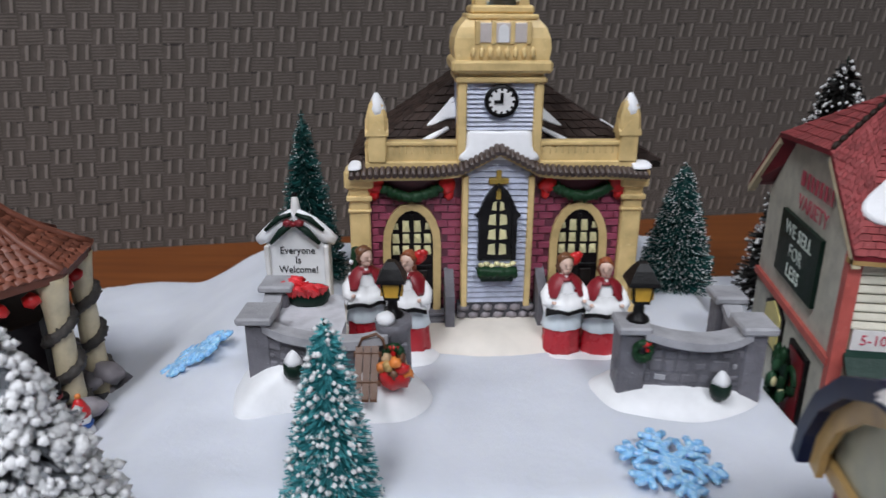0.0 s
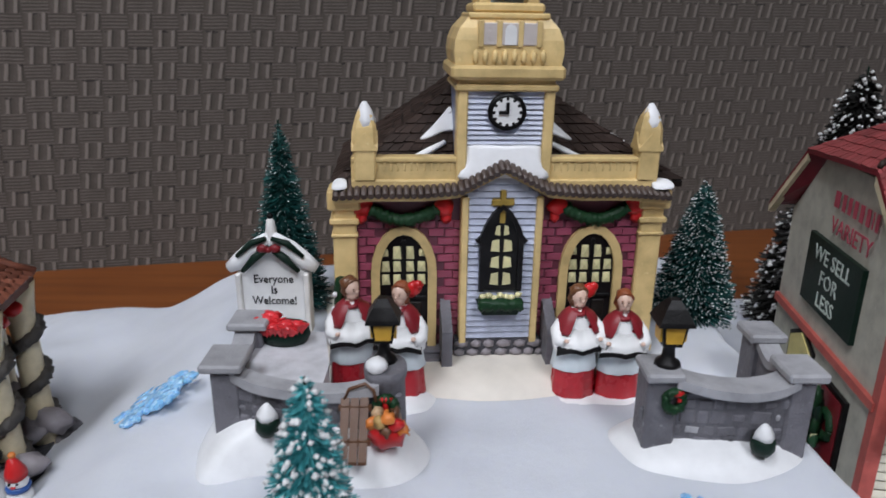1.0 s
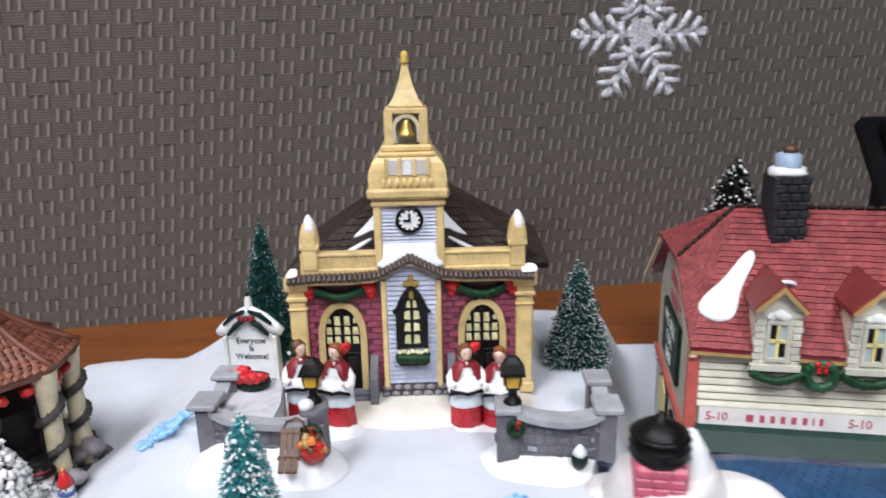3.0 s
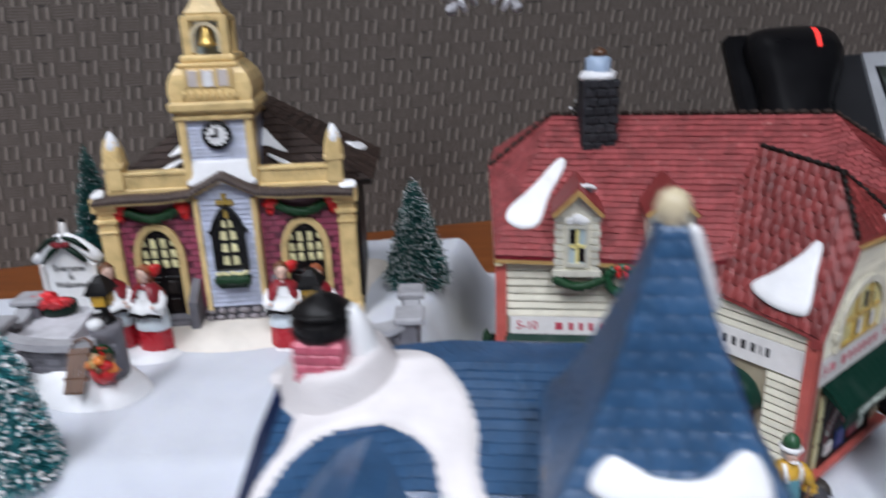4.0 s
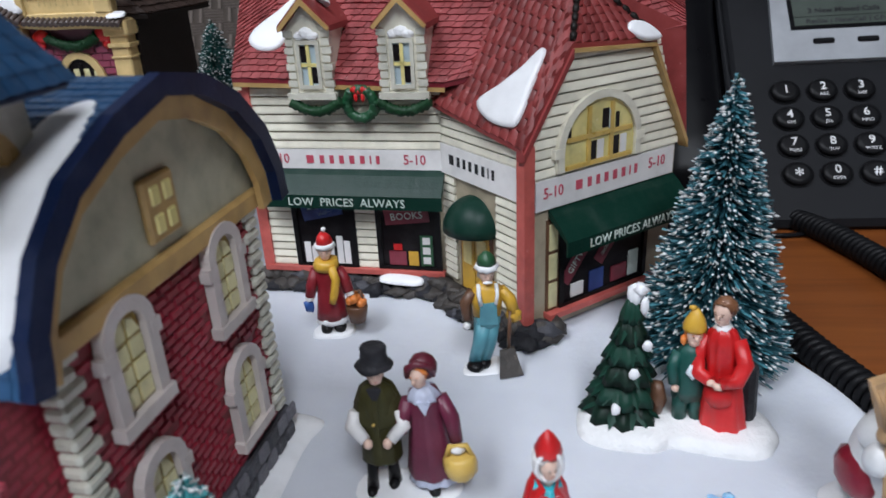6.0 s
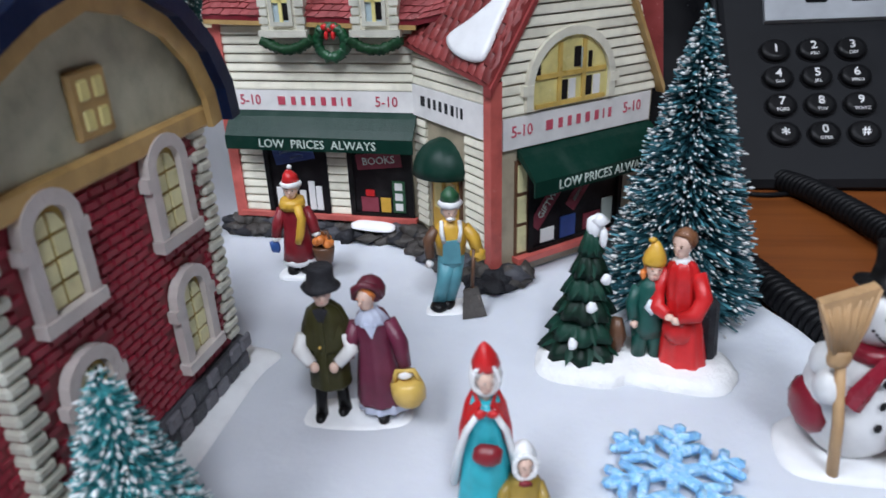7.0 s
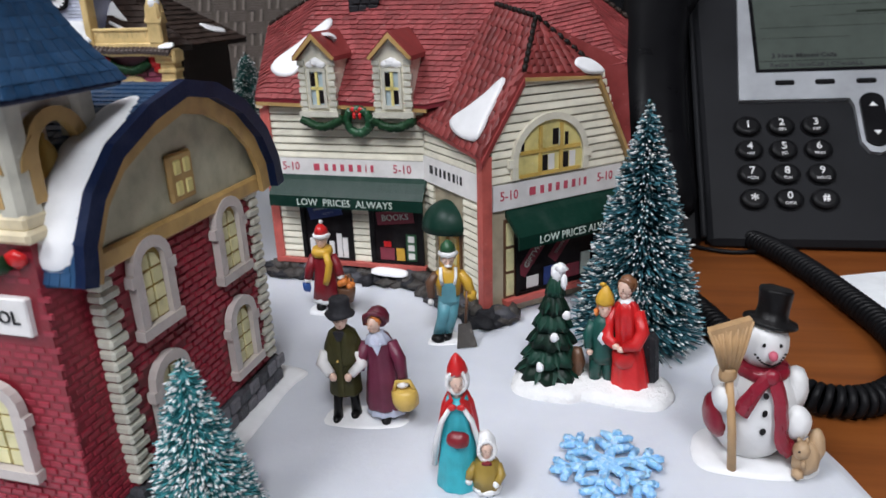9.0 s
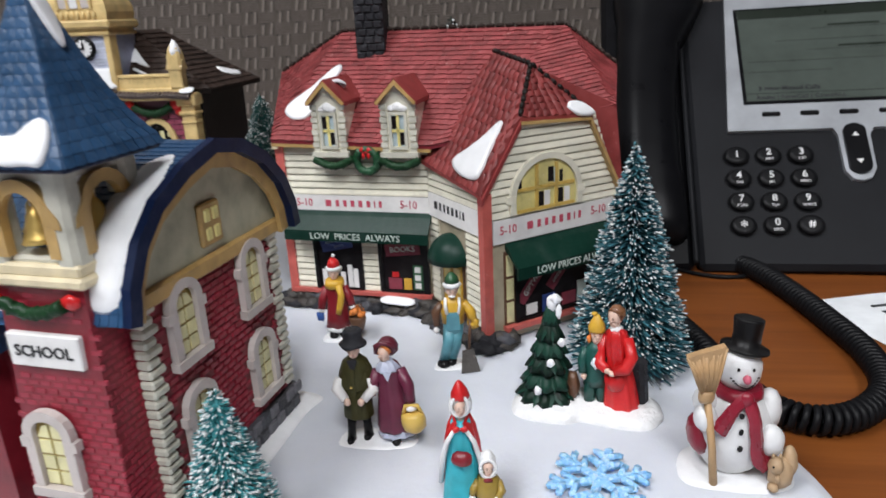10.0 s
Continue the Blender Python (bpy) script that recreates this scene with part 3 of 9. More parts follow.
def desk():
    s = Shape("veneer")
    y0 = -330
    pts = [(-1300, y0), (1350, y0), (1350, wall_at(1350) - 1), (-1300, wall_at(-1300) - 1)]
    v0 = s.vs([(x, y, -6) for x, y in pts])
    v1 = s.vs([(x, y, -34) for x, y in pts])
    s.face(v0), s.face(v1[::-1])
    for i in range(4):
        s.face([v0[i], v1[i], v1[(i + 1) % 4], v0[(i + 1) % 4]])
    ob = part("desk_top", s)
    tagged(ob, "orange-brown wood veneer office desk top against the partition", "desk", kind="structure")


desk()


def room():
    f = Shape("carpet").box(-2600, 2600, -3200, 2600, -760, -740)
    tagged(part("floor", f), "grey office carpet floor under the desk", "floor", kind="structure")
    c = Shape("ceiling_tile").box(-2600, 2600, -3200, 2600, 1985, 2005)
    tagged(part("ceiling", c), "grey acoustic tile office ceiling, out of view", "ceiling", kind="structure")
    for name, bx in (("wall_south", (-2600, 2600, -3260, -3200)), ("wall_back", (-2600, 2600, 2600, 2660)), ("wall_west", (-2660, -2600, -3260, 2660)), ("wall_east", (2600, 2660, -3260, 2660))):
        w = Shape("room_wall").box(bx[0], bx[1], bx[2], bx[3], -760, 2005)
        tagged(part(name, w), "plain pale painted office wall", "wall", kind="structure")
    for px, py in PANELS:
        t2 = thing("ceiling_light", (px * 1000, py * 1000, 1985), "white framed flat office ceiling light panel", "ceiling light", "ceiling lights")
        o = [(-310, -610), (310, -610), (310, 610), (-310, 610)]
        i2 = [(-280, -580), (280, -580), (280, 580), (-280, 580)]
        part("frame", Shape("white").band(i2, o, (0, 0, -14), (1, 0, 0), (0, 1, 0), (0, 0, 14), closed=True), t2)
        part("diffuser", Shape("lamp_glow").box(-279, 279, -579, 579, -6, -1), t2)


room()


# ---- the snow blanket ----
def ground(x, y):
    """Height in millimetres of the cotton at x, y (millimetres)."""
    top = 40.0 * (1 - step(106, 134, x + 0.10 * (y - 220) - 0.28 * max(0.0, y - 265))) * step(128, 166, y)
    back = 15 * step(-20, 60, x)
    top *= 1 - step(372 + back, 408 + back, y)
    top *= 0.36 + 0.64 * step(-150, -84, x)
    top *= step(-235, -165, x)
    lump = 2.2 * noise.noise(Vector((x * 0.021, y * 0.021, 3.1))) + 0.9 * noise.noise(Vector((x * 0.07, y * 0.07, 8.4)))
    k = 1 - 0.75 * step(100, 160, x)
    mound = 11.0 * math.exp(-(((x - 97) / 18) ** 2 + ((y - 258) / 28) ** 2)) + 5.0 * math.exp(-(((x - 101) / 16) ** 2 + ((y - 296) / 18) ** 2))
    return top + lump * k + mound


def right_edge(y):
    return 356 - 0.27 * (y - 88) if y < 330 else 290


def snow_blanket():
    s = Shape("batting")
    ny, nx = 210, 230
    y0, y1 = -260, 412
    behind = lambda x: 26 * step(-20, 60, x)
    rows = []
    for j in range(ny + 1):
        y = y0 + (y1 - y0) * j / ny
        xr = right_edge(y) + 3.0 * noise.noise(Vector((y * 0.03, 5.0, 0)))
        xl = -232 + 6 * noise.noise(Vector((y * 0.02, 9.0, 0)))
        row = []
        for i in range(nx + 1):
            x = xl + (xr - xl) * i / nx
            edge = min(step(0, 9, xr - x), step(0, 30, x - xl), step(0, 14, y1 - y), step(0, 12, y - y0))
            yb = y + behind(x) * step(300, 412, y)
            row.append((x, yb, ground(x, yb) * edge - 6.0 * (1 - edge) - 0.3))
        rows.append(s.vs(row))
    for a, b2 in zip(rows, rows[1:]):
        for i in range(nx):
            s.face([a[i], a[i + 1], b2[i + 1], b2[i]], True)
    tagged(part("snow_blanket", s), "white cotton batting laid as snow over the desk", "fake snow", kind="stuff")


snow_blanket()


# ---- church ----
def church():
    root = thing("church", (19.0, 266, 45.5), "painted ceramic church with brick front, clock tower and snowy brown roof", "church", rot=(0, 0.5, 4.0))
    # body
    s = Shape("tile_dark").box(-52, 57.5, 6, 74, 0, 66)
    part("body", s, root, "dark brown painted side and back walls")
    f = Shape("mortar_plum").box(-49, 49, -0.5, 6, 0, 66)
    part("front_wall", f, root, "plum painted brick front")
    # corner columns
    for sx in (-1, 1):
        c = Shape("yellow")
        x0, x1 = (-56, -48.2) if sx < 0 else (48.2, 56)
        c.box(x0, x1, -3, 8, 0, 57, 0.6).box(x0 - 0.8, x1 + 0.8, -4, 8, 0, 5, 0.5)
        c.box(x0 - 0.9, x1 + 0.9, -4, 8, 50, 52, 0.4).box(x0 - 0.5, x1 + 0.5, -3.6, 8, 45.5, 46.6, 0.3).box(x0 - 1.5, x1 + 1.5, -4.6, 8, 55, 62, 0.7)
        part("column", c, root)
    # centre bay
    bay = Shape("lilac_gap").box(-13, 13, -4.5, 2, 8, 60)
    bay.prism([(-13, 60), (13, 60), (0, 69)], (0, -4.5, 0), (1, 0, 0), (0, 0, 1), (0, 8, 0))
    part("centre_bay", bay, root, "pale lilac clapboard bay")
    z = 9.0
    boards = []
    while z < 67.5:
        w = 11.5 if z < 60 else max(0.8, 12.5 * (69 - z) / 9)
        boards.append((z, w))
        z += 2.35
    for z, w in boards:
        b2 = Shape("lilac").hull([(-w, -4.6, z - 1.0), (w, -4.6, z - 1.0), (-w, -5.5, z - 1.0), (w, -5.5, z - 1.0), (-w, -4.6, z + 1.0), (w, -4.6, z + 1.0), (-w, -4.9, z + 1.0), (w, -4.9, z + 1.0)])
        part("clapboard", b2, root)
    for x in (-13.6, 11.2):
        part("pilaster", Shape("yellow").box(x, x + 2.4, -6.2, 0, 6, 60, 0.4), root)
    # stone sill course under the bay
    base = Shape("stone_dark").box(-15, 15, -5, 4, 0, 7.5)
    part("foundation", base, root)
    rng = random.Random(3)
    for r in range(2):
        x = -15.5
        while x < 14:
            w = rng.uniform(3.6, 6.2)
            q = Shape("stone_lilac").ball((x + w / 2, -5, 1.9 + r * 3.6), (w / 2, 1.6, 1.75), 1, 0.25)
            part("stone", q, root)
            x += w + 0.15
    # arched doors
    for cx in (-32.5, 32.5):
        line = arch_line(8.2, 43, 29)
        d = Shape("void").prism(line, (cx, -1.0, 3), (1, 0, 0), (0, 0, 1), (0, 1.2, 0))
        door = part("door", d, root, "dark brown double door with pale yellow panes")
        tr = Shape("yellow").band(line, grow(line, 3.0), (cx, -2.4, 3), (1, 0, 0), (0, 0, 1), (0, 3, 0))
        part("door_arch", tr, root)
        for gx in (-6.1, -2.2, 2.2, 6.1):
            for gz, gh in ((26.4, 3.8), (31.2, 3.8), (36.2, 4.6)):
                if abs(gx) > 5 and gz > 32:
                    gh = 2.6
                w = 0.95 if abs(gx) > 5 and gz > 32 else 1.4
                lean = 0.5 if gx > 0 else -0.5
                p = Shape("pane_pale").hull([(cx + gx - w, -1.1, gz + 3 - gh / 2), (cx + gx + w, -1.1, gz + 3 - gh / 2), (cx + gx - w - lean * 0, -1.1, gz + 3 + gh / 2), (cx + gx + w * 0.7, -1.1, gz + 3 + gh / 2), (cx + gx, -1.6, gz + 3)])
                part("pane", p, door)
        part("mullion", Shape("black").box(cx - 0.7, cx + 0.7, -2.0, -1, 3, 44, 0.2), door)
        part("door_rail", Shape("black").box(cx - 7.6, cx + 7.6, -1.9, -1, 22.2, 23.4, 0.2), door)
        for z0, z1 in ((5, 12), (14, 21)):
            for xx in (cx - 5.9, cx + 1.5):
                part("door_panel", Shape("tile_dark").box(xx, xx + 4.4, -1.7, -1, z0, z1, 0.4), door)
    # window in the bay
    line = arch_line(5.6, 29, 18, pointed=0.55)
    w = Shape("black").prism(line, (0, -6.2, 27), (1, 0, 0), (0, 0, 1), (0, 1.4, 0)).band(line, grow(line, 1.7), (0, -7.4, 27), (1, 0, 0), (0, 0, 1), (0, 3, 0))
    for sx in (-1, 1):
        w.hull([(sx * a, y, z) for a, z in ((8.8, 45), (6, 42.4), (6, 48)) for y in (-7, -5)])
    win = part("window", w, root, "pointed black-framed window")
    for k, (z0, z1) in enumerate(((29, 33.6), (35.2, 39.4), (41, 45.4), (46.8, 50.4))):
        for sx in (-1, 1):
            x0, x1 = (0.7, 3.6) if k < 3 else (0.6, 2.4)
            part("pane", Shape("pane_pale").hull([(sx * a, y, z) for a, z in ((x0, z0), (x1, z0 + 0.4), (x0 + 0.2, z1), (x1 - 0.4, z1 - 0.5)) for y in (-6.7, -6.0)]), win)
    pl = Shape("green_dark").hull([(x, y, z) for x in (-8.0, 8.0) for y in (-9.5, -5) for z in (23.5,)] + [(x, y, z) for x in (-6, 6) for y in (-8.5, -5) for z in (18.5,)])
    box = part("window_box", pl, root, "green planter with yellow flowers")
    part("greenery", leafy(Shape("holly"), [(-7.4, -8.4, 22.4), (-2.5, -8.9, 22.9), (2.5, -8.9, 22.6), (7.4, -8.4, 22.4)], 2.1), box)
    for i in range(7):
        part("flower", Shape("pane_pale").ball((-6 + 2 * i, -8.2, 25.4 + 0.5 * math.sin(i * 2.4)), (1.4, 1.2, 1.2), 1, 0.4), box)
    c = Shape("olive_gold").box(-1.0, 1.0, -6.6, -5, 51, 62.5, 0.3).box(-3.7, 3.7, -6.5, -5, 57.0, 59.3, 0.3)
    part("cross", c, root)
    # swags over the doors
    for cx in (-32.5, 32.5):
        g = leafy(Shape("holly"), [(cx + k * 11, -2.6, 55.5 - 4.2 * (1 - k * k)) for k in (-1, -0.66, -0.33, 0, 0.33, 0.66, 1)], 2.0)
        part("garland", g, root)
        for sx in (-1, 1):
            r = Shape("red")
            r.ball((cx + sx * 13.2, -2.5, 55.8), (3.6, 1.5, 3.2), 2, 0.35).ball((cx + sx * 14.0, -2.2, 52.2), (2.2, 1.2, 2.6), 1, 0.3)
            part("bow", r, root)
    # eaves: a wavy tile course that rises over the bay
    path = [(-55.5, 61.8), (-42, 62.5), (-26, 62.5), (-15, 63.5), (0, 72.2), (15, 63.5), (26, 62.5), (42, 62.5), (56, 61.4)]
    for (xa, za), (xb, zb) in zip(path, path[1:]):
        part("cornice", Shape("yellow").hull([(x, y, z) for x, z in ((xa, za - 3.6), (xa, za - 2.2), (xb, zb - 3.6), (xb, zb - 2.2)) for y in (-7.0, 4)]), root)
    n = 0
    for (xa, za), (xb, zb) in zip(path, path[1:]):
        k = max(2, round(math.hypot(xb - xa, zb - za) / 2.15))
        for i in range(k):
            u = (i + 0.5) / k
            x, z = xa + (xb - xa) * u, za + (zb - za) * u
            y = -8.8 if abs(x) < 16 else -7.6
            q = Shape("tile_eave").tube([(x, y - 0.6, z - 1.6), (x, y + 4, z + 0.2), (x, y + 9, z + 2.2)], [1.12, 1.12, 1.05], 7)
            part("roof_tile", q, root)
            n += 1
    for x0, x1, zz in ((-55.5, -51, 63.4), (50.5, 57, 63.2)):
        sn = Shape("snow_glaze")
        o = smooth_outline([(x0, -6.4), (x1, -5.8), (x1 - 0.6, -1), (x0 + 0.8, -1)], 5)
        blob_on(sn, o, 0.7, (0, 0, zz + 1.9), (1, 0, 0), (0, 1, 0.30), (0, 0, 1), 0.5)
        part("roof_snow", sn, root, "thick white glaze snow")
    sn = Shape("snow_glaze")
    o = smooth_outline([(-14.4, 66), (0, 65.6), (14.4, 66), (12.4, 72), (11.8, 78.2), (6, 78.9), (0, 78.4), (-6, 79.0), (-11.8, 78.4), (-12.4, 72)], 4)
    blob_on(sn, o, 1.0, (0, -14.6, 0), (1, 0, 0), (0, 0.16, 1), (0, -1, 0))
    part("roof_snow", sn, root, "thick white glaze snow")
    # parapets and pinnacles
    for sx in (-1, 1):
        xa, xb = (-49.5, -15) if sx < 0 else (15, 52)
        p = Shape("yellow").box(xa, xb, -3.5, 3, 62.5, 65.5, 0.5).box(xa, xb, -3.2, 2.6, 72, 74, 0.5).box(xa, xb, -2.4, 1.6, 65, 72.4)
        part("parapet", p, root)
        k = 15
        for i in range(k):
            x = xa + 2 + (xb - xa - 4) * i / (k - 1)
            part("baluster", Shape("yellow").lathe([(0.3, 68.0), (0.62, 69.2), (0.5, 70.4), (0.85, 72.2)], (x, -2.0, 0), 6), root)
        px = -45 if sx < 0 else 48.5
        q = Shape("yellow").box(px - 3.5, px + 3.5, -4.0, 3.4, 65, 77, 0.6)
        for (a, za), (b2, zb) in zip(((3.8, 75), (4.0, 80), (3.7, 84.5), (2.7, 88.5)), ((4.0, 80), (3.7, 84.5), (2.7, 88.5), (1.0, 91.6))):
            q.hull([(px + ex * w, -0.2 + ey * w, z) for w, z in ((a, za), (b2, zb)) for ex, ey in ((-1, -0.7), (-0.7, -1), (0.7, -1), (1, -0.7), (1, 0.7), (0.7, 1), (-0.7, 1), (-1, 0.7))])
        for ex, ey in ((0, -1), (1, 0), (-1, 0)):
            q.hull([(px + ex * d + ey * w, -0.2 + ey * d + ex * w, z) for d in (2.4, 4.2) for w, z in ((-4.2, 76.6), (-3.9, 77.8), (0, 82.0), (0, 83.0), (3.9, 77.8), (4.2, 76.6))])
        part("pinnacle_snow", Shape("snow_glaze").tube([(px + 0.4, -0.9, 83.6), (px + 0.3, -0.7, 87.0), (px + 0.2, -0.4, 90), (px, -0.2, 92.8)], [3.0, 3.3, 2.3, 0.7], 10), root)
        part("pinnacle", q, root)
    # roof behind
    r = Shape("tile_dark")
    r.hull([(-56, 4, 63), (64, 4, 63), (-56, 80, 62), (68, 78, 62), (-56, 4, 61), (64, 4, 61), (-56, 80, 60), (68, 78, 60), (-10, 30, 98), (13, 30, 98), (-10, 62, 98), (13, 62, 98)])
    part("roof", r, root, "dark brown shingled hip roof")
    t2 = Shape("tile_brown")
    tiles(t2, (-56, 4, 63.4), (-10, 4, 63.4), (-10, 30, 98.4), (-11, 30, 98.4), 11, 12, 0.9, 4)
    tiles(t2, (10, 4, 63.4), (64, 4, 63.4), (13, 30, 98.4), (10, 30, 98.4), 11, 14, 0.9, 5)
    tiles(t2, (64, 4, 63.3), (68, 78, 62.3), (13, 62, 98.4), (13, 30, 98.4), 13, 20, 0.9, 6)
    tiles(t2, (-56, 80, 62.3), (-56, 4, 63.3), (-10, 30, 98.4), (-10, 62, 98.4), 13, 20, 0.9, 7)
    ob = part("shingles", t2, root)
    tagged(ob, "dark brown roof shingles", kind="stuff")
    for sx in (-1, 1):
        sn = Shape("snow_glaze")
        o = smooth_outline([(-1, 1), (3, -0.5), (8, -3.0), (11, -3.4), (7, 1.5), (3.5, 6), (0, 10)], 4)
        blob_on(sn, o if sx > 0 else [(-u, v) for u, v in o], 0.7, (sx * 15.5, 16, 80.2), (1, 0, 0), (0, 0.596, 0.803), (0, -0.803, 0.596))
        part("roof_snow", sn, root, "white glaze snow patch")
        st = Shape("snow_glaze")
        st.tube([(sx * 18, 12.0, 76.8), (sx * 24, 10.2, 73.4), (sx * 31, 7.6, 69.8), (sx * 36, 6.0, 67.4)], [0.9, 1.4, 1.2, 0.6], 7)
        part("roof_snow", st, root, "thin white glaze snow strip")
    sn = Shape("snow_glaze")
    blob_on(sn, smooth_outline([(-7, -7), (1, -8), (5, 6), (1, 11), (-3, 2)], 4), 0.7, (57, 56, 69.8), (0.83, 0, -0.557), (0, 1, 0), (0.557, 0, 0.83))
    part("roof_snow", sn, root, "white glaze snow patch")
    # tower
    tw = Shape("lilac_gap").box(-15, 15, -2, 26, 62, 100)
    part("tower", tw, root)
    for i in range(12):
        z = 79.5 + i * 1.75
        b2 = Shape("lilac").hull([(-12.5, -2, z - 0.75), (12.5, -2, z - 0.75), (-12.5, -3.0, z - 0.75), (12.5, -3.0, z - 0.75), (-12.5, -2.2, z + 0.75), (12.5, -2.2, z + 0.75), (-12.5, -2, z + 0.75), (12.5, -2, z + 0.75)])
        part("clapboard", b2, root)
    for x in (-15.6, 12.2):
        part("pilaster", Shape("yellow").box(x, x + 3.4, -4, 4, 62, 100, 0.5), root)
    ck = Shape("black").lathe([(6.2, 0), (6.2, 1.4), (4.6, 1.4)], (0, 0, 0), 24)
    face = Matrix.Translation((0.3, -2.9, 90)) @ FRONT
    ck.bm.transform(face)
    clock = part("clock", ck, root)
    cf = Shape("white", face).lathe([(4.75, 0.6), (4.7, 1.5)], (0, 0, 0), 24)
    part("clock_face", cf, clock, "white dial")
    hd = Shape("black", face)
    for i in range(12):
        a = i * math.pi / 6
        hd.ball((4.3 * math.sin(a), 4.3 * math.cos(a), 1.5), (0.62, 0.62, 0.25), 1)
    part("dial_marks", hd, clock, "black hour marks")
    part("minute_pointer", Shape("black", face).box(-0.55, 0.55, -0.5, 3.2, 1.5, 2.0), clock)
    part("hour_pointer", Shape("black", face).box(-2.8, 0.5, -0.55, 0.55, 1.5, 2.1), clock)
    below = set(root.children)
    co = Shape("yellow").box(-16.5, 16.5, -5, 26, 99, 101.2, 0.6).box(-15.4, 15.4, -4, 25, 101, 103, 0.5).box(-18, 18, -6.5, 27, 102.6, 107, 1.0)
    part("tower_cornice", co, root)
    ms = Shape("yellow").hull([(sx * a, y, z) for sx in (-1, 1) for a, y0, y1, z in ((16.6, -5, 25, 107), (17.2, -5.2, 25.2, 111), (16.8, -5.0, 25, 114.5), (15.4, -4.2, 24.2, 118), (12.6, -2.4, 22, 121.2)) for y in (y0, y1)])
    for i in range(8):
        ms.ball((-10.5 + 3 * i, -5.6, 109.5), (1.1, 0.8, 2.4), 1)
    part("tower_mansard", ms, root)
    lw = Shape("surround").box(-9.5, 9.5, -5.6, -2, 113, 119.6, 0.3)
    mw = part("tower_window", lw, root)
    for x in (-9.8, -4.2, 2.4, 8.2):
        part("mullion", Shape("yellow").box(x, x + 1.7, -5.9, -3, 112.4, 120.4, 0.3), mw)
    part("arched_pane", Shape("white").prism(arch_line(1.8, 6.0, 4), (0.1, -6.0, 113.2), (1, 0, 0), (0, 0, 1), (0, 1.5, 0)), mw)
    c2 = Shape("yellow").box(-12.6, 12.6, -3.5, 21, 120.6, 122.5, 0.5).box(-11.2, 11.2, -2, 20, 122.4, 125.4, 0.8)
    part("belfry_floor", c2, root)
    for x in (-7.6, 7.6):
        for y in (1.2, 15):
            part("belfry_post", Shape("yellow").box(x - 1.9, x + 1.9, y - 1.9, y + 1.9, 125, 140, 0.4), root)
    part("belfry_top", Shape("yellow").box(-9.2, 9.2, -0.6, 17, 138.6, 141, 0.5), root)
    line = arch_line(4.6, 10.5, 5.5)
    part("belfry_arch", Shape("cream").band(line, grow(line, 1.6), (0, -0.6, 126.5), (1, 0, 0), (0, 0, 1), (0, 2.2, 0)), root)
    part("belfry_back", Shape("grey_blue").box(-6, 6, 8, 9, 125, 139), root)
    bell(root, (0, 2, 129), 1.0)
    sp = Shape("yellow").lathe([(10.4, 141), (10.7, 142), (8.2, 144.5), (5.6, 148.5), (3.8, 152.5), (2.5, 156.5), (1.6, 160)], (0, 8, 0), 4, smooth=False)
    sp.bm.transform(T(0, 8, 0) @ Matrix.Rotation(radians(45), 4, "Z") @ T(0, -8, 0))
    sp.use("gold").lathe([(1.7, 159), (2.2, 160.6), (1.4, 161.8), (1.9, 163.2), (0.9, 164.8)], (0, 8, 0), 8)
    part("spire", sp, root)
    for ob in root.children:
        if ob not in below:
            ob.location.z -= 2.5 * MM
    # steps with low side walls
    for x0, x1 in ((-46, -17), (17, 46)):
        part("door_step", Shape("stone").box(x0, x1, -9, 0, 0, 1.8, 0.4), root)
        part("door_step", Shape("stone").box(x0 + 2, x1 - 2, -6, 0, 1.8, 3.4, 0.4), root)
    for x in (-20, 16.0):
        w = Shape("stone").hull([(x, -13, -1), (x + 3.6, -13, -1), (x, 0, 0), (x + 3.6, 0, 0), (x, -13, 14), (x + 3.6, -13, 14), (x, 0, 22), (x + 3.6, 0, 22)])
        part("stair_wall", w, root)
    b0 = Shape("snow_cream")
    drift(b0, smooth_outline([(-61, -16), (-40, -20), (-20, -24), (0, -27), (20, -24), (40, -20), (62, -16), (63, 40), (66, 84), (-61, 84), (-63, 40)], 5), 7.6, -7.0, 0.30)
    part("base", b0, root, "cream-white glazed snow base")

    def free_l(cx, u0):
        def ok(u, v):
            x, z = u + u0 - cx, v - 1
            if abs(x) < 11.4 and z < 32:
                return False
            return x * x / 130 + (z - 32) ** 2 / 200 > 1 if z >= 32 else True
        return ok

    brick_field(root, (-48, -0.5, 2), (1, 0, 0), (0, 0, 1), 34.5, 50, 5.9, 3.05, "brick_plum", free_l(-32.5, -48), 150, 21)
    brick_field(root, (13.5, -0.5, 2), (1, 0, 0), (0, 0, 1), 34.5, 50, 5.9, 3.05, "brick_plum", free_l(32.5, 13.5), 150, 22)

    # storey heights, from the drawn ones to the built ones
    drawn, built = (-10, 0, 20, 60, 66, 77, 90, 170), (-10, 0, 18.8, 58.4, 64.0, 73.5, 85.5, 165.5)
    for ob in root.children_recursive:
        if ob.name.startswith("brick"):
            ob.location.z = float(np.interp(ob.location.z / MM, drawn, built)) * MM
        else:
            up = ob.location.z
            for v in ob.data.vertices:
                v.co.z = float(np.interp((v.co.z + up) / MM, drawn, built)) * MM - up


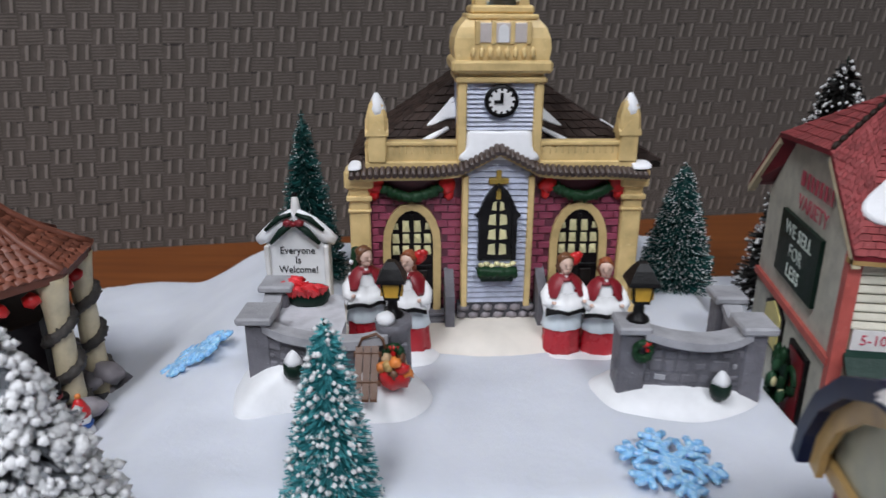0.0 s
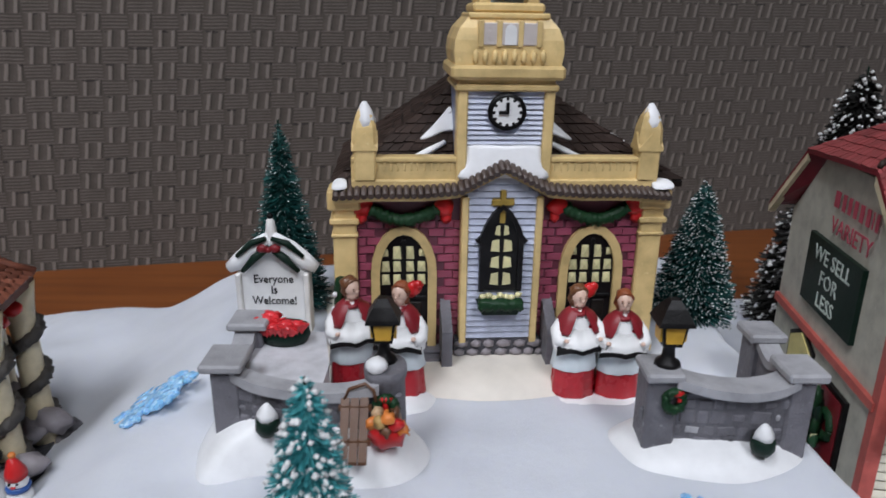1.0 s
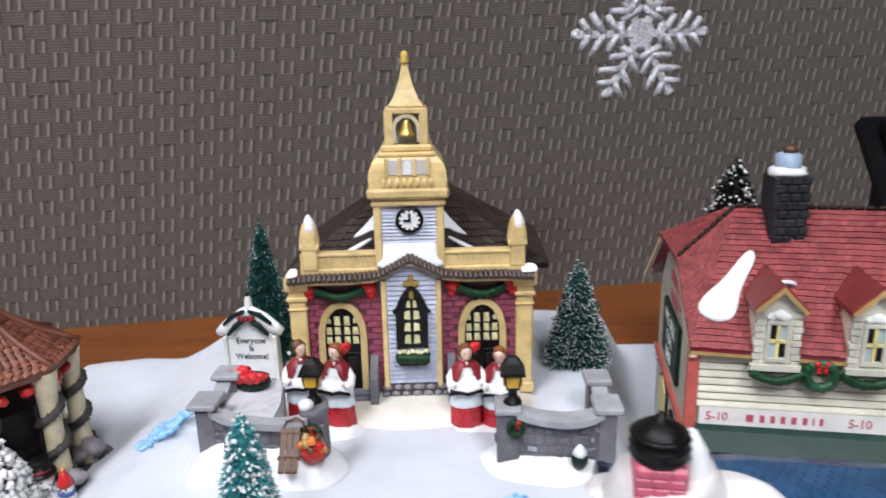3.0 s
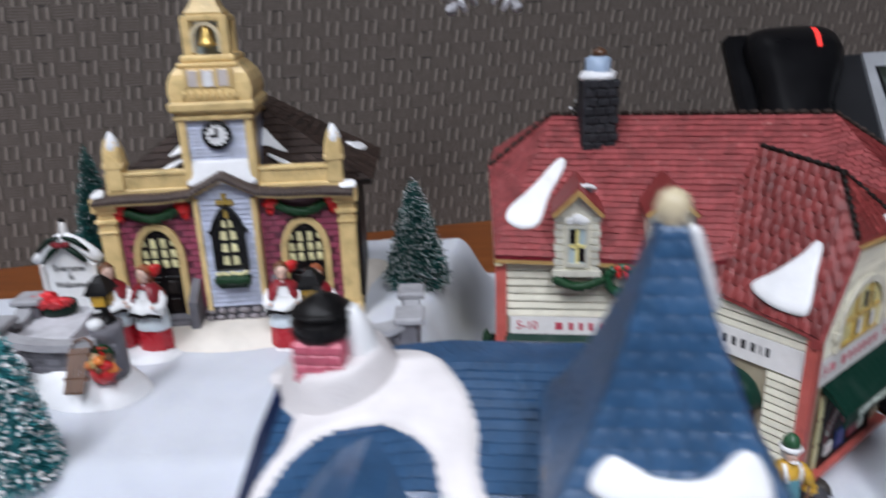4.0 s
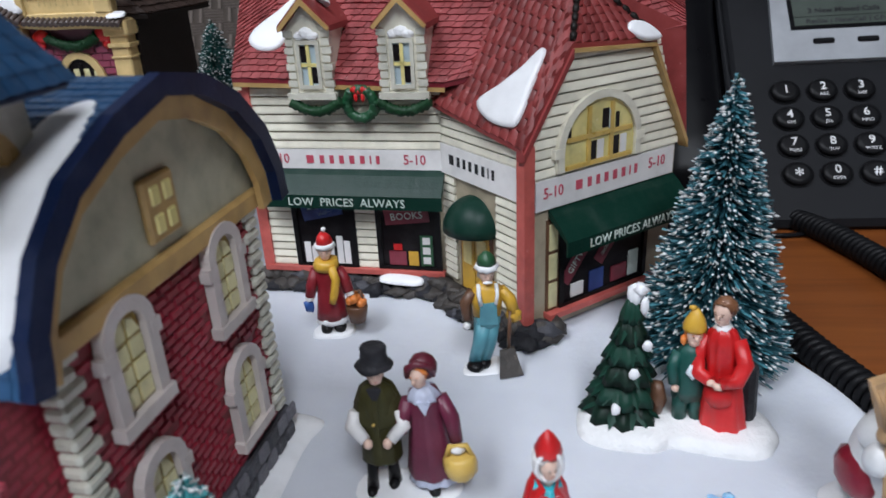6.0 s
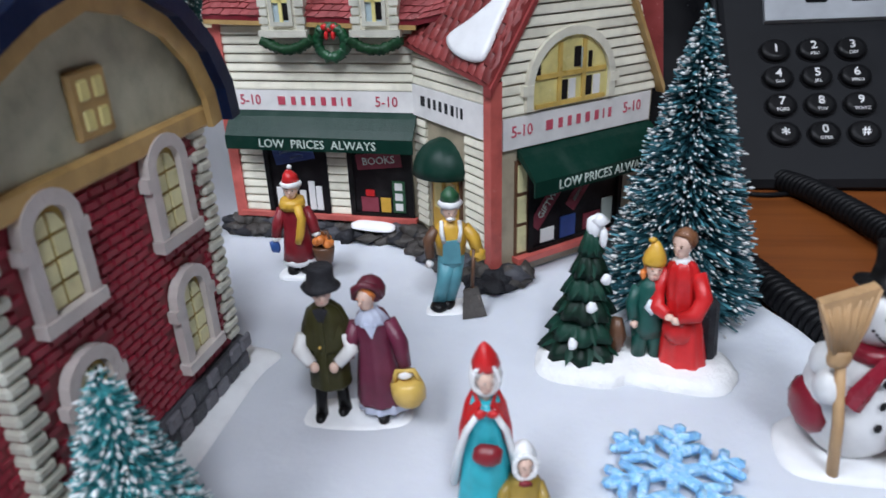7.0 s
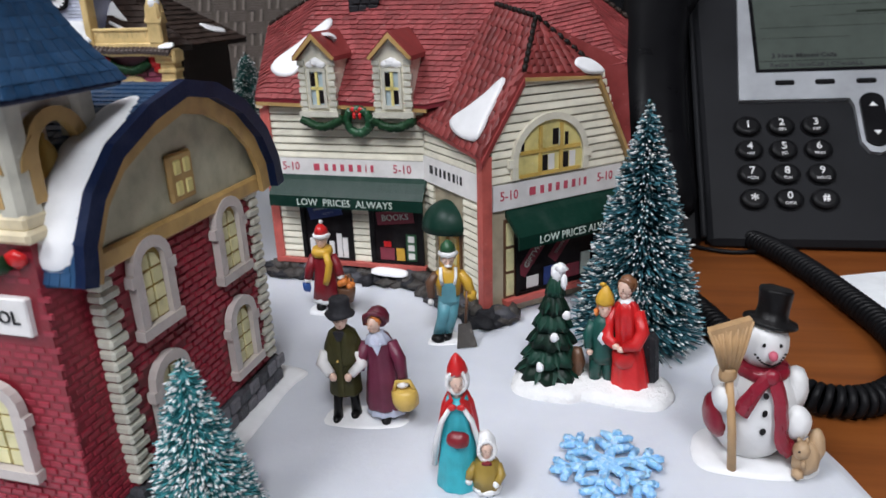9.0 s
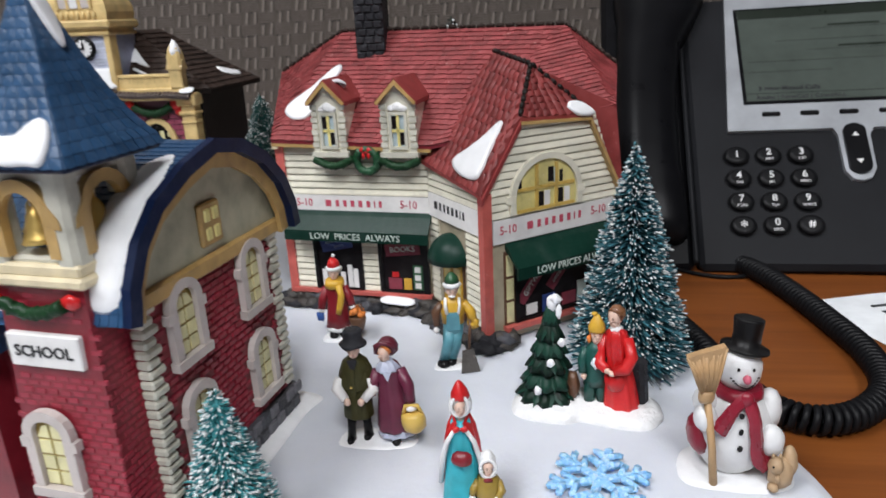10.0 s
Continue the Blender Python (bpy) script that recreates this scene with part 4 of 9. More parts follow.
def bell(parent, at, k=1.0, name="bell"):
    s = Shape("brass").lathe([(4.0 * k, 0), (3.3 * k, 1.2 * k), (2.4 * k, 3.5 * k), (2.0 * k, 6.0 * k), (1.2 * k, 7.6 * k), (0.5 * k, 8.2 * k), (0.6 * k, 9.4 * k)], at, 14)
    s.ball((at[0], at[1], at[2] - 0.2 * k), 0.9 * k, 1)
    return part(name, s, parent, "small brass bell")


church()


# ---- variety store ----
def store():
    R = Vector((215, 245, 2))
    root = thing("variety_store", R, "ceramic corner store, cream siding, green awnings, red tiled roof", "store")
    at = T(*(-R))
    P0, P1, P2, P3 = Vector((137.5, 228.3, 0)), Vector((212.5, 217.8, 0)), Vector((241.5, 179.6, 0)), Vector((298.0, 222.8, 0))
    P4, P5 = Vector((297, 318, 0)), Vector((150, 322, 0))
    Z = Vector((0, 0, 1))

    def face_of(a, b2):
        u = (b2 - a).normalized()
        return u, Vector((u.y, -u.x, 0)), (b2 - a).length

    UA, NA, LA = face_of(P0, P1)
    UB, NB, LB = face_of(P1, P2)
    UC, NC, LC = face_of(P2, P3)
    US, NS, LS = face_of(P5, P0)

    def on(o, U, u, z, N=None, d=0.0):
        return o + U * u + Z * z + (N * d if N is not None else Vector())

    # core
    s = Shape("siding_gap", at)
    ring = [P0, P1, P2, P3, P4, P5]
    lo = s.vs([p + Z * 1 for p in ring])
    hi = s.vs([p + Z * z for p, z in zip(ring, (84, 78, 70, 62, 84, 86))])
    for i in range(6):
        s.face([lo[i], lo[(i + 1) % 6], hi[(i + 1) % 6], hi[i]])
    s.face(hi)
    # gable on the angled wing, and the clipped gable at the left end
    s.prism([(0, 66), (LC, 60), (LC - 13.5, 95), (18.5, 97)], P2 - NC * 1.0, UC, Z, -NC * 22)
    part("wall", s, root)
    g = Shape("ivory", at).prism([(0, 2), (LS, 2), (LS, 84), (LS - 24, 111), (26, 111), (0, 84)], P5 + NS * 0.3, US, Z, NS * 0.9)
    side = part("side_wall", g, root, "cream painted plain side wall")

    # siding boards, face by face
    def boards(o, U, N, u0, u1, z0, z1, pitch, wid=None):
        z = z0
        while z < z1 - 0.3:
            a, b2 = (u0, u1) if wid is None else wid(z + pitch / 2)
            h = min(pitch * 0.8, z1 - z)
            if b2 - a > 1:
                q = Shape("siding", at)
                q.hull([on(o, U, u, z + dz, N, d) for u in (a, b2) for dz, d in ((0, 0), (0, 1.15), (h * 0.25, 1.2), (h, 0.75), (h, 0))])
                part("siding_board", q, root)
            z += pitch

    boards(P0, UA, NA, 0.5, LA, 58.5, 85, 3.35)
    boards(P0, UA, NA, 0.5, 13.5, 9, 39, 3.35)
    boards(P0, UA, NA, 38.5, 47.5, 9, 39, 3.35)
    boards(P1, UB, NB, 0.2, LB - 1.5, 61.5, 72, 3.2)
    boards(P1, UB, NB, 0.2, 8.0, 8, 49, 3.2)
    boards(P1, UB, NB, 33.0, LB - 1.5, 8, 49, 3.2)
    boards(P2, UC, NC, 2.5, LC, 57.5, 97, 3.3, lambda z: (max(2.5, 18.5 * (z - 68) / 29), LC - max(0, 13.5 * (z - 62) / 34)))
    # red corner posts and sills
    for o, U, N, u, z1 in ((P0, UA, NA, -0.6, 86), (P2, UC, NC, -0.6, 69)):
        part("corner_post", Shape("pink_trim", at).hull([on(o, U, u + a, z, N, d) for a in (-1.7, 2.7) for z in (6, z1) for d in (-2.0, 1.9)]), root)
    part("corner_post", Shape("pink_trim", at).hull([on(P0, US * -1, u, z, NS, d) for u in (0, 3) for z in (2, 84) for d in (0, 2)]), root)
    part("side_band", Shape("pink_trim", at).hull([on(P5, US, u, z, NS, d) for u in (0, LS) for z in (43, 46) for d in (0.5, 3.0)]), root)
    part("sill_band", Shape("pink_trim", at).hull([on(P0, UA, u, z, NA, d) for u in (0, LA - 1) for z in (6.8, 8.8) for d in (0, 3.2)]), root)
    part("sill_band", Shape("pink_trim", at).hull([on(P2, UC, u, z, NC, d) for u in (8, LC) for z in (5.6, 7.8) for d in (0, 3.8)]), root)
    # sign boards
    for o, U, N, u0, u1, z0, z1 in ((P0, UA, NA, 3.5, LA - 0.3, 50.5, 58.2), (P1, UB, NB, 0.3, LB - 1.2, 50.0, 61.3), (P2, UC, NC, 3.0, LC - 2, 46.5, 56.8)):
        part("sign_board", Shape("off_white", at).hull([on(o, U, u, z, N, d) for u in (u0, u1) for z in (z0, z1) for d in (0, 1.35)]), root)

    def frame_of(o, U, N, u, z, d):
        c = on(o, U, u, z, N, d)
        return at @ Matrix.Translation(c) @ Matrix((U, Z, N)).transposed().to_4x4()

    NAME = [4.2, 2.6, 2.4, 2.6, 2.8, 2.6, 0.8, 2.0]
    lettering("5-10", 5.4, root, frame_of(P0, UA, NA, 10.5, 54.3, 1.45), "ink_red", 0.9, bold=0.03)
    bars([w * 0.95 for w in NAME], 3.4, root, frame_of(P0, UA, NA, 36.5, 54.3, 1.45), "ink_red", 1.6)
    lettering("5-10", 5.4, root, frame_of(P0, UA, NA, 65, 54.3, 1.45), "ink_red", 0.9, bold=0.03)
    bars([w * 0.85 for w in NAME], 3.8, root, frame_of(P1, UB, NB, 19.5, 56.2, 1.45), "ink_black", 1.5)
    lettering("5-10", 5.4, root, frame_of(P2, UC, NC, 10.5, 52.0, 1.45), "ink_red", 0.9, bold=0.03)
    bars([w * 0.95 for w in NAME], 3.6, root, frame_of(P2, UC, NC, 35, 52.2, 1.45), "ink_red", 1.6)
    lettering("5-10", 5.4, root, frame_of(P2, UC, NC, 60, 52.4, 1.45), "ink_red", 0.9, bold=0.03)

    # display windows
    def shop_window(o, U, N, u0, u1, z0, z1, fr="void"):
        w = Shape("black", at)
        i2 = [(u0, z0), (u1, z0), (u1, z1), (u0, z1)]
        oo = [(u0 - 2, z0 - 1.6), (u1 + 2, z0 - 1.6), (u1 + 2, z1 + 1.2), (u0 - 2, z1 + 1.2)]
        w.band(i2, oo, o - N * 0.2, U, Z, N * 1.8, closed=True)
        win = part("display_window", w, root, "dark framed shop window")
        part("glazing", Shape(fr, at).hull([on(o, U, u, z, N, d) for u in (u0, u1) for z in (z0, z1) for d in (0, 0.5)]), win, "dark painted glass")
        return win

    w1 = shop_window(P0, UA, NA, 14.5, 37, 9.5, 38)
    w2 = shop_window(P0, UA, NA, 49.5, 71.5, 10, 38)
    w3 = shop_window(P2, UC, NC, 16, 56, 9, 41)

    def plate(win, o, U, N, u, z, w, h, turn, mat, words="", size=3.0, ink="ink_pale"):
        m4 = frame_of(o, U, N, u, z, 0.65) @ Matrix.Rotation(radians(turn), 4, "Z")
        part("poster", Shape(mat, m4).box(-w / 2, w / 2, -h / 2, h / 2, -0.1, 0.12), win)
        if words:
            lettering(words, size, win, m4 @ T(0, 0, 0.25), ink, 0.95)

    plate(w1, P0, UA, NA, 25, 33, 17, 6.5, 12, "poster_blue")
    plate(w1, P0, UA, NA, 24, 34.2, 10, 1.1, 12, "grey_blue")
    plate(w1, P0, UA, NA, 26.5, 31.8, 6, 1.1, 12, "grey_blue")
    plate(w2, P0, UA, NA, 60, 31.5, 18, 6.2, 6, "poster_red", "BOOKS", 4.2)
    plate(w3, P2, UC, NC, 24.5, 26, 24, 5.4, 50, "poster_red", "GIFTWARE", 3.6)
    plate(w3, P2, UC, NC, 39.5, 28, 20, 5.4, 50, "poster_red")
    plate(w3, P2, UC, NC, 39.5, 28, 14, 1.5, 50, "ink_pale")
    for i, (du, hh) in enumerate(((16, 9), (19, 7), (22, 10), (26, 8), (30, 12), (33, 10))):
        part("display_item", Shape("off_white", at).hull([on(P0, UA, u, z, NA, d) for u in (du, du + 2.6) for z in (10, 10 + hh) for d in (0.5, 0.9)]), w1)
    for du, dz, w, h, mat in ((52, 10.5, 7, 6, "poster_red"), (60, 10.5, 4, 6, "mustard"), (65, 10.5, 5, 13, "green"), (54, 17, 3.5, 2.6, "red")):
        part("display_item", Shape(mat, at).hull([on(P0, UA, u, z, NA, d) for u in (du, du + w) for z in (dz, dz + h) for d in (0.5, 1.0)]), w2)
    for k in range(3):
        part("display_item", Shape("off_white", at).hull([on(P0, UA, u, z, NA, d) for u in (66, 69) for z in (11.5 + 4.2 * k, 14.4 + 4.2 * k) for d in (0.9, 1.2)]), w2)
    for du, dz, w, h, mat in ((20, 10, 6, 5, "off_white"), (29, 9.5, 7, 8, "poster_blue"), (40, 10, 8, 6, "poster_red"), (49, 10, 5, 10, "ink_pale")):
        part("display_item", Shape(mat, at).hull([on(P2, UC, u, z, NC, d) for u in (du, du + w) for z in (dz, dz + h) for d in (0.5, 1.0)]), w3)
    # pale stiles beside the wing window
    for k in range(3):
        part("side_light", Shape("pane_pale", at).hull([on(P2, UC, u, z, NC, d) for u in (9.4, 13.0) for z in (9 + 11 * k, 18.5 + 11 * k) for d in (0, 1.3)]), root)
    part("stile", Shape("brown", at).hull([on(P2, UC, u, z, NC, d) for u in (8.6, 14.0) for z in (7, 42) for d in (0, 0.8)]), root)

    # awnings
    def awning(o, U, N, u0, u1, z1, z0, out, words):
        a = Shape("green_awning", at)
        n = max(8, int((u1 - u0) / 4.2))
        prof = [(0.8, z1), (out * 0.35, z1 - (z1 - z0) * 0.14), (out * 0.75, z1 - (z1 - z0) * 0.42), (out, z0 + 5.2), (out + 0.2, z0)]
        under = [(out - 0.7, z0), (out - 0.8, z0 + 4.6), (0.8, z1 - 2.5)]
        full = prof + under
        cols = []
        for i in range(n * 2 + 1):
            u = u0 + (u1 - u0) * i / (n * 2)
            dip = -0.03 if i % 2 else 0.02
            cols.append(a.vs([on(o, U, u, z, N, d + (dip if 0 < k < 4 else 0)) for k, (d, z) in enumerate(full)]))
        for c1, c2 in zip(cols, cols[1:]):
            for k in range(len(full)):
                j = (k + 1) % len(full)
                a.face([c1[k], c1[j], c2[j], c2[k]])
        a.face(cols[0][::-1]), a.face(cols[-1])
        aw = part("awning", a, root, "dark green ribbed awning")
        lettering(words, 4.6, aw, frame_of(o, U, N, (u0 + u1) / 2, z0 + 2.5, out + 0.35), "ink_pale", 0.98 if U is UA else 0.92)
        return aw

    awning(P0, UA, NA, 1.5, LA + 0.5, 50.5, 37.0, 9.0, "LOW  PRICES  ALWAYS")
    awning(P2, UC, NC, 9, LC - 1, 46.0, 32.0, 10.5, "LOW PRICES ALWAYS")
    # domed hood and door on the corner face
    uc = 20.0
    d = Shape("green_awning", at)
    rows = []
    for j in range(7):
        b2 = j / 6 * math.pi / 2
        rows.append(d.vs([on(P1, UB, uc + 12.5 * math.cos(b2) * math.cos(a), 33 + 12.5 * math.sin(b2), NB, 0.2 + 12.0 * math.cos(b2) * math.sin(a)) for a in [math.pi * i / 14 for i in range(15)]]))
    for p, q in zip(rows, rows[1:]):
        for i in range(14):
            d.face([p[i], p[i + 1], q[i + 1], q[i]], True)
    d.face(rows[0][::-1])
    part("door_hood", d, root, "dark green domed hood")
    dr = Shape("brown", at).hull([on(P1, UB, u, z, NB, q) for u in (10.8, 30) for z in (6, 33) for q in (0, 0.9)])
    door = part("door", dr, root, "yellow panelled shop door")
    for a, b2 in ((12, 19.9), (20.6, 28.8)):
        part("door_leaf", Shape("mustard", at).hull([on(P1, UB, u, z, NB, q) for u in (a, b2) for z in (7, 32) for q in (0.5, 1.3)]), door)
        part("door_panel", Shape("pane", at).hull([on(P1, UB, u, z, NB, q) for u in (a + 1.4, b2 - 1.4) for z in (18, 30) for q in (1.2, 1.6)]), door)
    part("door_knob", Shape("brass", at).ball(on(P1, UB, 19.4, 17, NB, 1.7), 0.6, 1), door)
    # arched window of the wing
    o = on(P2, UC, 30.5, 58.2, NC, 0.6)
    line = arch_line(16.4, 22.0, 6.5, 14)
    w = Shape("pane", at).prism(line, o, UC, Z, NC * 0.8)
    aw = part("arched_window", w, root, "arched window with yellow glazing bars")
    part("window_surround", Shape("siding", at).band(line, grow(line, 2.7), o, UC, Z, NC * 2.0), aw)
    for sx in (-1, 1):
        part("surround_ear", Shape("siding", at).hull([on(o, UC, sx * u, z, NC, q) for u in (16.6, 20.6) for z in (5.0, 8.2) for q in (0.2, 2.2)]), aw)
    for u in (-5.2, 5.2):
        part("glazing_bar", Shape("gold", at).hull([on(o, UC, u + a, z, NC, q) for a in (-0.75, 0.75) for z in (0, 20.0) for q in (0.5, 1.5)]), aw)
    for z in (0.7, 10.0):
        part("glazing_bar", Shape("gold", at).hull([on(o, UC, u, z + a, NC, q) for u in (-15, 15) for a in (-0.75, 0.75) for q in (0.5, 1.45)]), aw)
    for u, z, mat, w in ((-3.0, 5.0, "void", 1.5), (7.6, 5.0, "void", 1.5), (2.4, 15.0, "void", 1.4), (-14.0, 13.4, "void", 1.0), (0.4, 5.0, "off_white", 1.5), (11.2, 5.0, "off_white", 1.5), (5.0, 14.4, "grey_blue", 0.9), (8.0, 13.0, "void", 0.8)):
        part("dark_pane" if mat == "void" else "pale_pane", Shape(mat, at).hull([on(o, UC, u + a, z + c, NC, q) for a in (-w, w) for c in (-3.4, 3.0) for q in (0.8, 1.1)]), aw)
    # roofs
    eL, eR = Vector((134.5, 224.2, 86)), Vector((214.5, 212.6, 83.5))
    rl, rr = Vector((163, 266, 133.5)), Vector((276, 249, 132.5))
    hl, hl2 = Vector((134.5, 250, 115.5)), Vector((142, 306, 112))
    eR2 = Vector((297, 218.0, 99))
    hr = Vector((298, 231, 115))
    A, Tp = Vector((242.5, 240, 122)), Vector((260, 211.5, 117.5))
    E0, E1, G1, G2, E3 = Vector((207.5, 219.5, 76.5)), Vector((240.3, 175.8, 69)), Vector((256.0, 188.5, 98.5)), Vector((285.5, 210.8, 96.5)), Vector((301.5, 221.5, 60))
    bk1, bk2 = Vector((140, 326, 86)), Vector((299, 330, 86))
    r = Shape("mortar_red", at)

    def skin(shape, pts, tris, t2=1.6):
        hi2, lo2 = shape.vs(pts), shape.vs([Vector(p) - Z * t2 for p in pts])
        edges = {}
        for q in tris:
            shape.face([hi2[i] for i in q]), shape.face([lo2[i] for i in q[::-1]])
            for i in range(3):
                e = (q[i], q[(i + 1) % 3])
                edges[e] = edges.get(e, 0) + 1
        for a, b3 in edges:
            if (b3, a) not in edges:
                shape.face([hi2[a], lo2[a], lo2[b3], hi2[b3]])

    skin(r, [eL, eR, rl, rr, eR2, hl, hl2, hr, bk1, bk2], ((0, 1, 2), (1, 3, 2), (1, 4, 3), (0, 2, 5), (5, 2, 6), (4, 7, 3), (2, 3, 8), (3, 9, 8), (6, 2, 8), (7, 9, 3)))
    part("main_roof", r, root, "red tiled main roof")
    wr = Shape("tile_red", at)
    skin(wr, [E0, E1, A, Tp, G1, G2, E3, eR2], ((0, 1, 2), (1, 3, 2), (1, 4, 3), (4, 5, 3), (5, 6, 3), (6, 7, 3), (7, 2, 3)))
    part("wing_roof", wr, root, "red tiled wing roof")
    t3 = Shape("tile_pink", at)
    tiles(t3, eL, eR, eR.lerp(rr, 0.5), eL.lerp(rl, 0.5), 12, 27, 0.8, 31)
    tiles(t3, eL.lerp(rl, 0.5), eR.lerp(rr, 0.5), rr, rl, 12, 33, 0.8, 32)
    tiles(t3, eL, eL + Vector((1.5, 0, 0.1)), rl, hl, 22, 11, 0.8, 39)
    tiles(t3, eR2 - Vector((1.5, 0, 0)), eR2, hr, rr, 20, 10, 0.75, 40)
    tiles(t3, hl, hl2, rl + Vector((0, 3, 0)), rl, 8, 14, 0.5, 33)
    tiles(t3, eR, eR2, rr, eR.lerp(rr, 1.0) - Vector((1, 0, 0)), 22, 22, 0.75, 38)
    tagged(part("main_tiles", t3, root, "weathered pink-red roof tiles"), kind="stuff")
    t4 = Shape("tile_red", at)
    tiles(t4, E0, E1, Tp, A, 13, 13, 0.9, 34, True)
    tiles(t4, E1, G1, Tp, Tp.lerp(A, 0.05), 11, 5, 0.8, 37, True)
    tiles(t4, G1, G2, Tp + UC * 0.4, Tp - UC * 0.4, 8, 9, 0.8, 35, True)
    tiles(t4, G2, E3, A, Tp, 10, 9, 0.8, 36, True)
    tagged(part("wing_tiles", t4, root, "deep red rounded roof tiles"), kind="stuff")

    def ridge(a, b2, mat, rad, k):
        for i in range(k):
            p, q = a.lerp(b2, i / k), a.lerp(b2, (i + 0.82) / k)
            part("ridge_tile", Shape(mat, at).tube([p + Z * 0.5, p.lerp(q, 0.5) + Z * 0.95, q + Z * 0.4], [rad, rad * 1.15, rad * 0.8], 6), root)

    ridge(rl, rr, "tile_brown", 1.0, 24)
    ridge(rl, hl, "tile_brown", 0.9, 9), ridge(rr, hr, "tile_brown", 0.9, 9)
    ridge(A, Tp, "tile_dark", 1.0, 9), ridge(Tp, G1, "tile_dark", 1.0, 8), ridge(Tp, G2, "tile_dark", 1.0, 9)
    # fascias
    for a, b2, mat in ((G1, E1, "tile_red"), (G2, E3, "tan")):
        part("fascia", Shape(mat, at).hull([p + Z * z + NC * d for p in (a, b2) for z in (-4.2, -1.5) for d in (-3, 1.0)]), root)
    part("fascia", Shape("tan", at).hull([p + Z * z + NC * d for p in (G1, G2) for z in (-2.8, -1.5) for d in (-3, 1.0)]), root)
    part("fascia", Shape("tan", at).hull([p + Z * z for p in (eL, eR) for z in (-3.2, -1.6)] + [p + Z * z + Vector((0, 4, 0)) for p in (eL, eR) for z in (-3.2, -1.6)]), root)
    for a, b2 in ((eL, hl), (bk1, hl2)):
        part("fascia", Shape("cream", at).hull([p + Z * z + Vector((x, 0, 0)) for p in (a, b2) for z in (-4.6, -1.6) for x in (0, 3)]), root)
    # dormers
    for u in (29.5, 64.0):
        c = on(P0, UA, u, 0, NA, 5.2)
        dm = thing_part("dormer", root)
        body = Shape("siding", at).prism([(-8.2, 79.5), (8.2, 79.5), (8.2, 103), (0, 111.5), (-8.2, 103)], c, UA, Z, -NA * 28)
        part("dormer_wall", body, dm)
        for sx in (-1, 1):
            for k in range(8):
                z = 81 + k * 2.9
                part("quoin", Shape("ivory", at).hull([on(c, UA, sx * (5.4 + a), z + dz, NA, q) for a in (0, 3.4 if k % 2 else 2.9) for dz in (-1.1, 1.1) for q in (-2, 0.7)]), dm)
        part("dormer_sill", Shape("ivory", at).hull([on(c, UA, a, z, NA, q) for a in (-9.2, 9.2) for z in (78.2, 80.6) for q in (-1, 1.6)]), dm)
        fr = [(-4.3, 82), (4.3, 82), (4.3, 99), (-4.3, 99)]
        gs = Shape("snow_rough", at)
        for gx, gz, gr in ((-2.6, 100.6, 1.7), (2.4, 100.4, 1.8), (0, 101.4, 2.2)):
            gs.ball(on(c, UA, gx, gz, NA, 0.4), (gr * 1.3, gr * 0.45, gr * 0.9), 2, 0.3)
        part("gable_snow", gs, dm, "white snow over the window")
        part("window_frame", Shape("ivory", at).band([(-3, 83.4), (3, 83.4), (3, 97.6), (-3, 97.6)], fr, on(c, UA, 0, 0, NA, 0), UA, Z, NA * 1.2, closed=True), dm)
        part("window_pane", Shape("grey_blue", at).hull([on(c, UA, a, z, NA, q) for a in (-3, 3) for z in (83.4, 97.6) for q in (0, 0.3)]), dm)
        part("window_bar", Shape("pane", at).hull([on(c, UA, a, z, NA, q) for a in (-0.6, 0.6) for z in (83.4, 97.6) for q in (0.2, 1.0)]), dm)
        part("window_bar", Shape("pane", at).hull([on(c, UA, a, z, NA, q) for a in (-3, 3) for z in (89.9, 91.1) for q in (0.2, 1.0)]), dm)
        for a, z in ((-1.9, 94.2), (1.9, 86.8)):
            part("dark_pane", Shape("void", at).hull([on(c, UA, a + x, z + y, NA, q) for x in (-1.2, 1.2) for y in (-2.8, 2.8) for q in (0.2, 0.5)]), dm)
        rf = Shape("tile_red", at)
        for sx in (-1, 1):
            rf.hull([on(c, UA, x, z, NA, q) for x, z in ((0, 112.0), (0, 114.2), (sx * 9.8, 102.2), (sx * 9.8, 104.2)) for q in (2.6, -26)])
        part("dormer_roof", rf, dm)
        part("dormer_fascia", Shape("tan", at).band([(-8.8, 102.4), (0, 111.0), (8.8, 102.4)], [(-9.8, 103.4), (0, 113.4), (9.8, 103.4)], on(c, UA, 0, 0, NA, 2.4), UA, Z, NA * 0.7), dm)
    # garland under the dormers
    for u0, u1 in ((20.5, 40.5), (54, 73.5)):
        g = leafy(Shape("holly", at), [on(P0, UA, u0 + (u1 - u0) * k / 6, 77.4 - 3.6 * math.sin(math.pi * k / 6), NA, 6.0) for k in range(7)], 1.75)
        part("garland", g, root)
    wr2 = part("wreath", leafy(Shape("wreath_green", at), ring_pts(on(P0, UA, 47, 76.2, NA, 4.4), UA, Z, 5.3), 1.75), root, "green wreath with a red bow")
    bw = Shape("red", at)
    for du, dz, rx, rz in ((-1.7, 81.5, 1.7, 1.4), (1.7, 81.5, 1.7, 1.4), (0, 80.8, 1.1, 1.1), (-1.3, 78.8, 0.9, 2.0), (1.3, 78.8, 0.9, 2.0)):
        bw.ball(on(P0, UA, 47 + du, dz, NA, 5.6), (rx, 0.9, rz), 1)
    part("bow", bw, wr2)
    # snow on the roofs
    nA = ((eR - eL).cross(rl - eL)).normalized()
    vA = nA.cross((eR - eL).normalized())

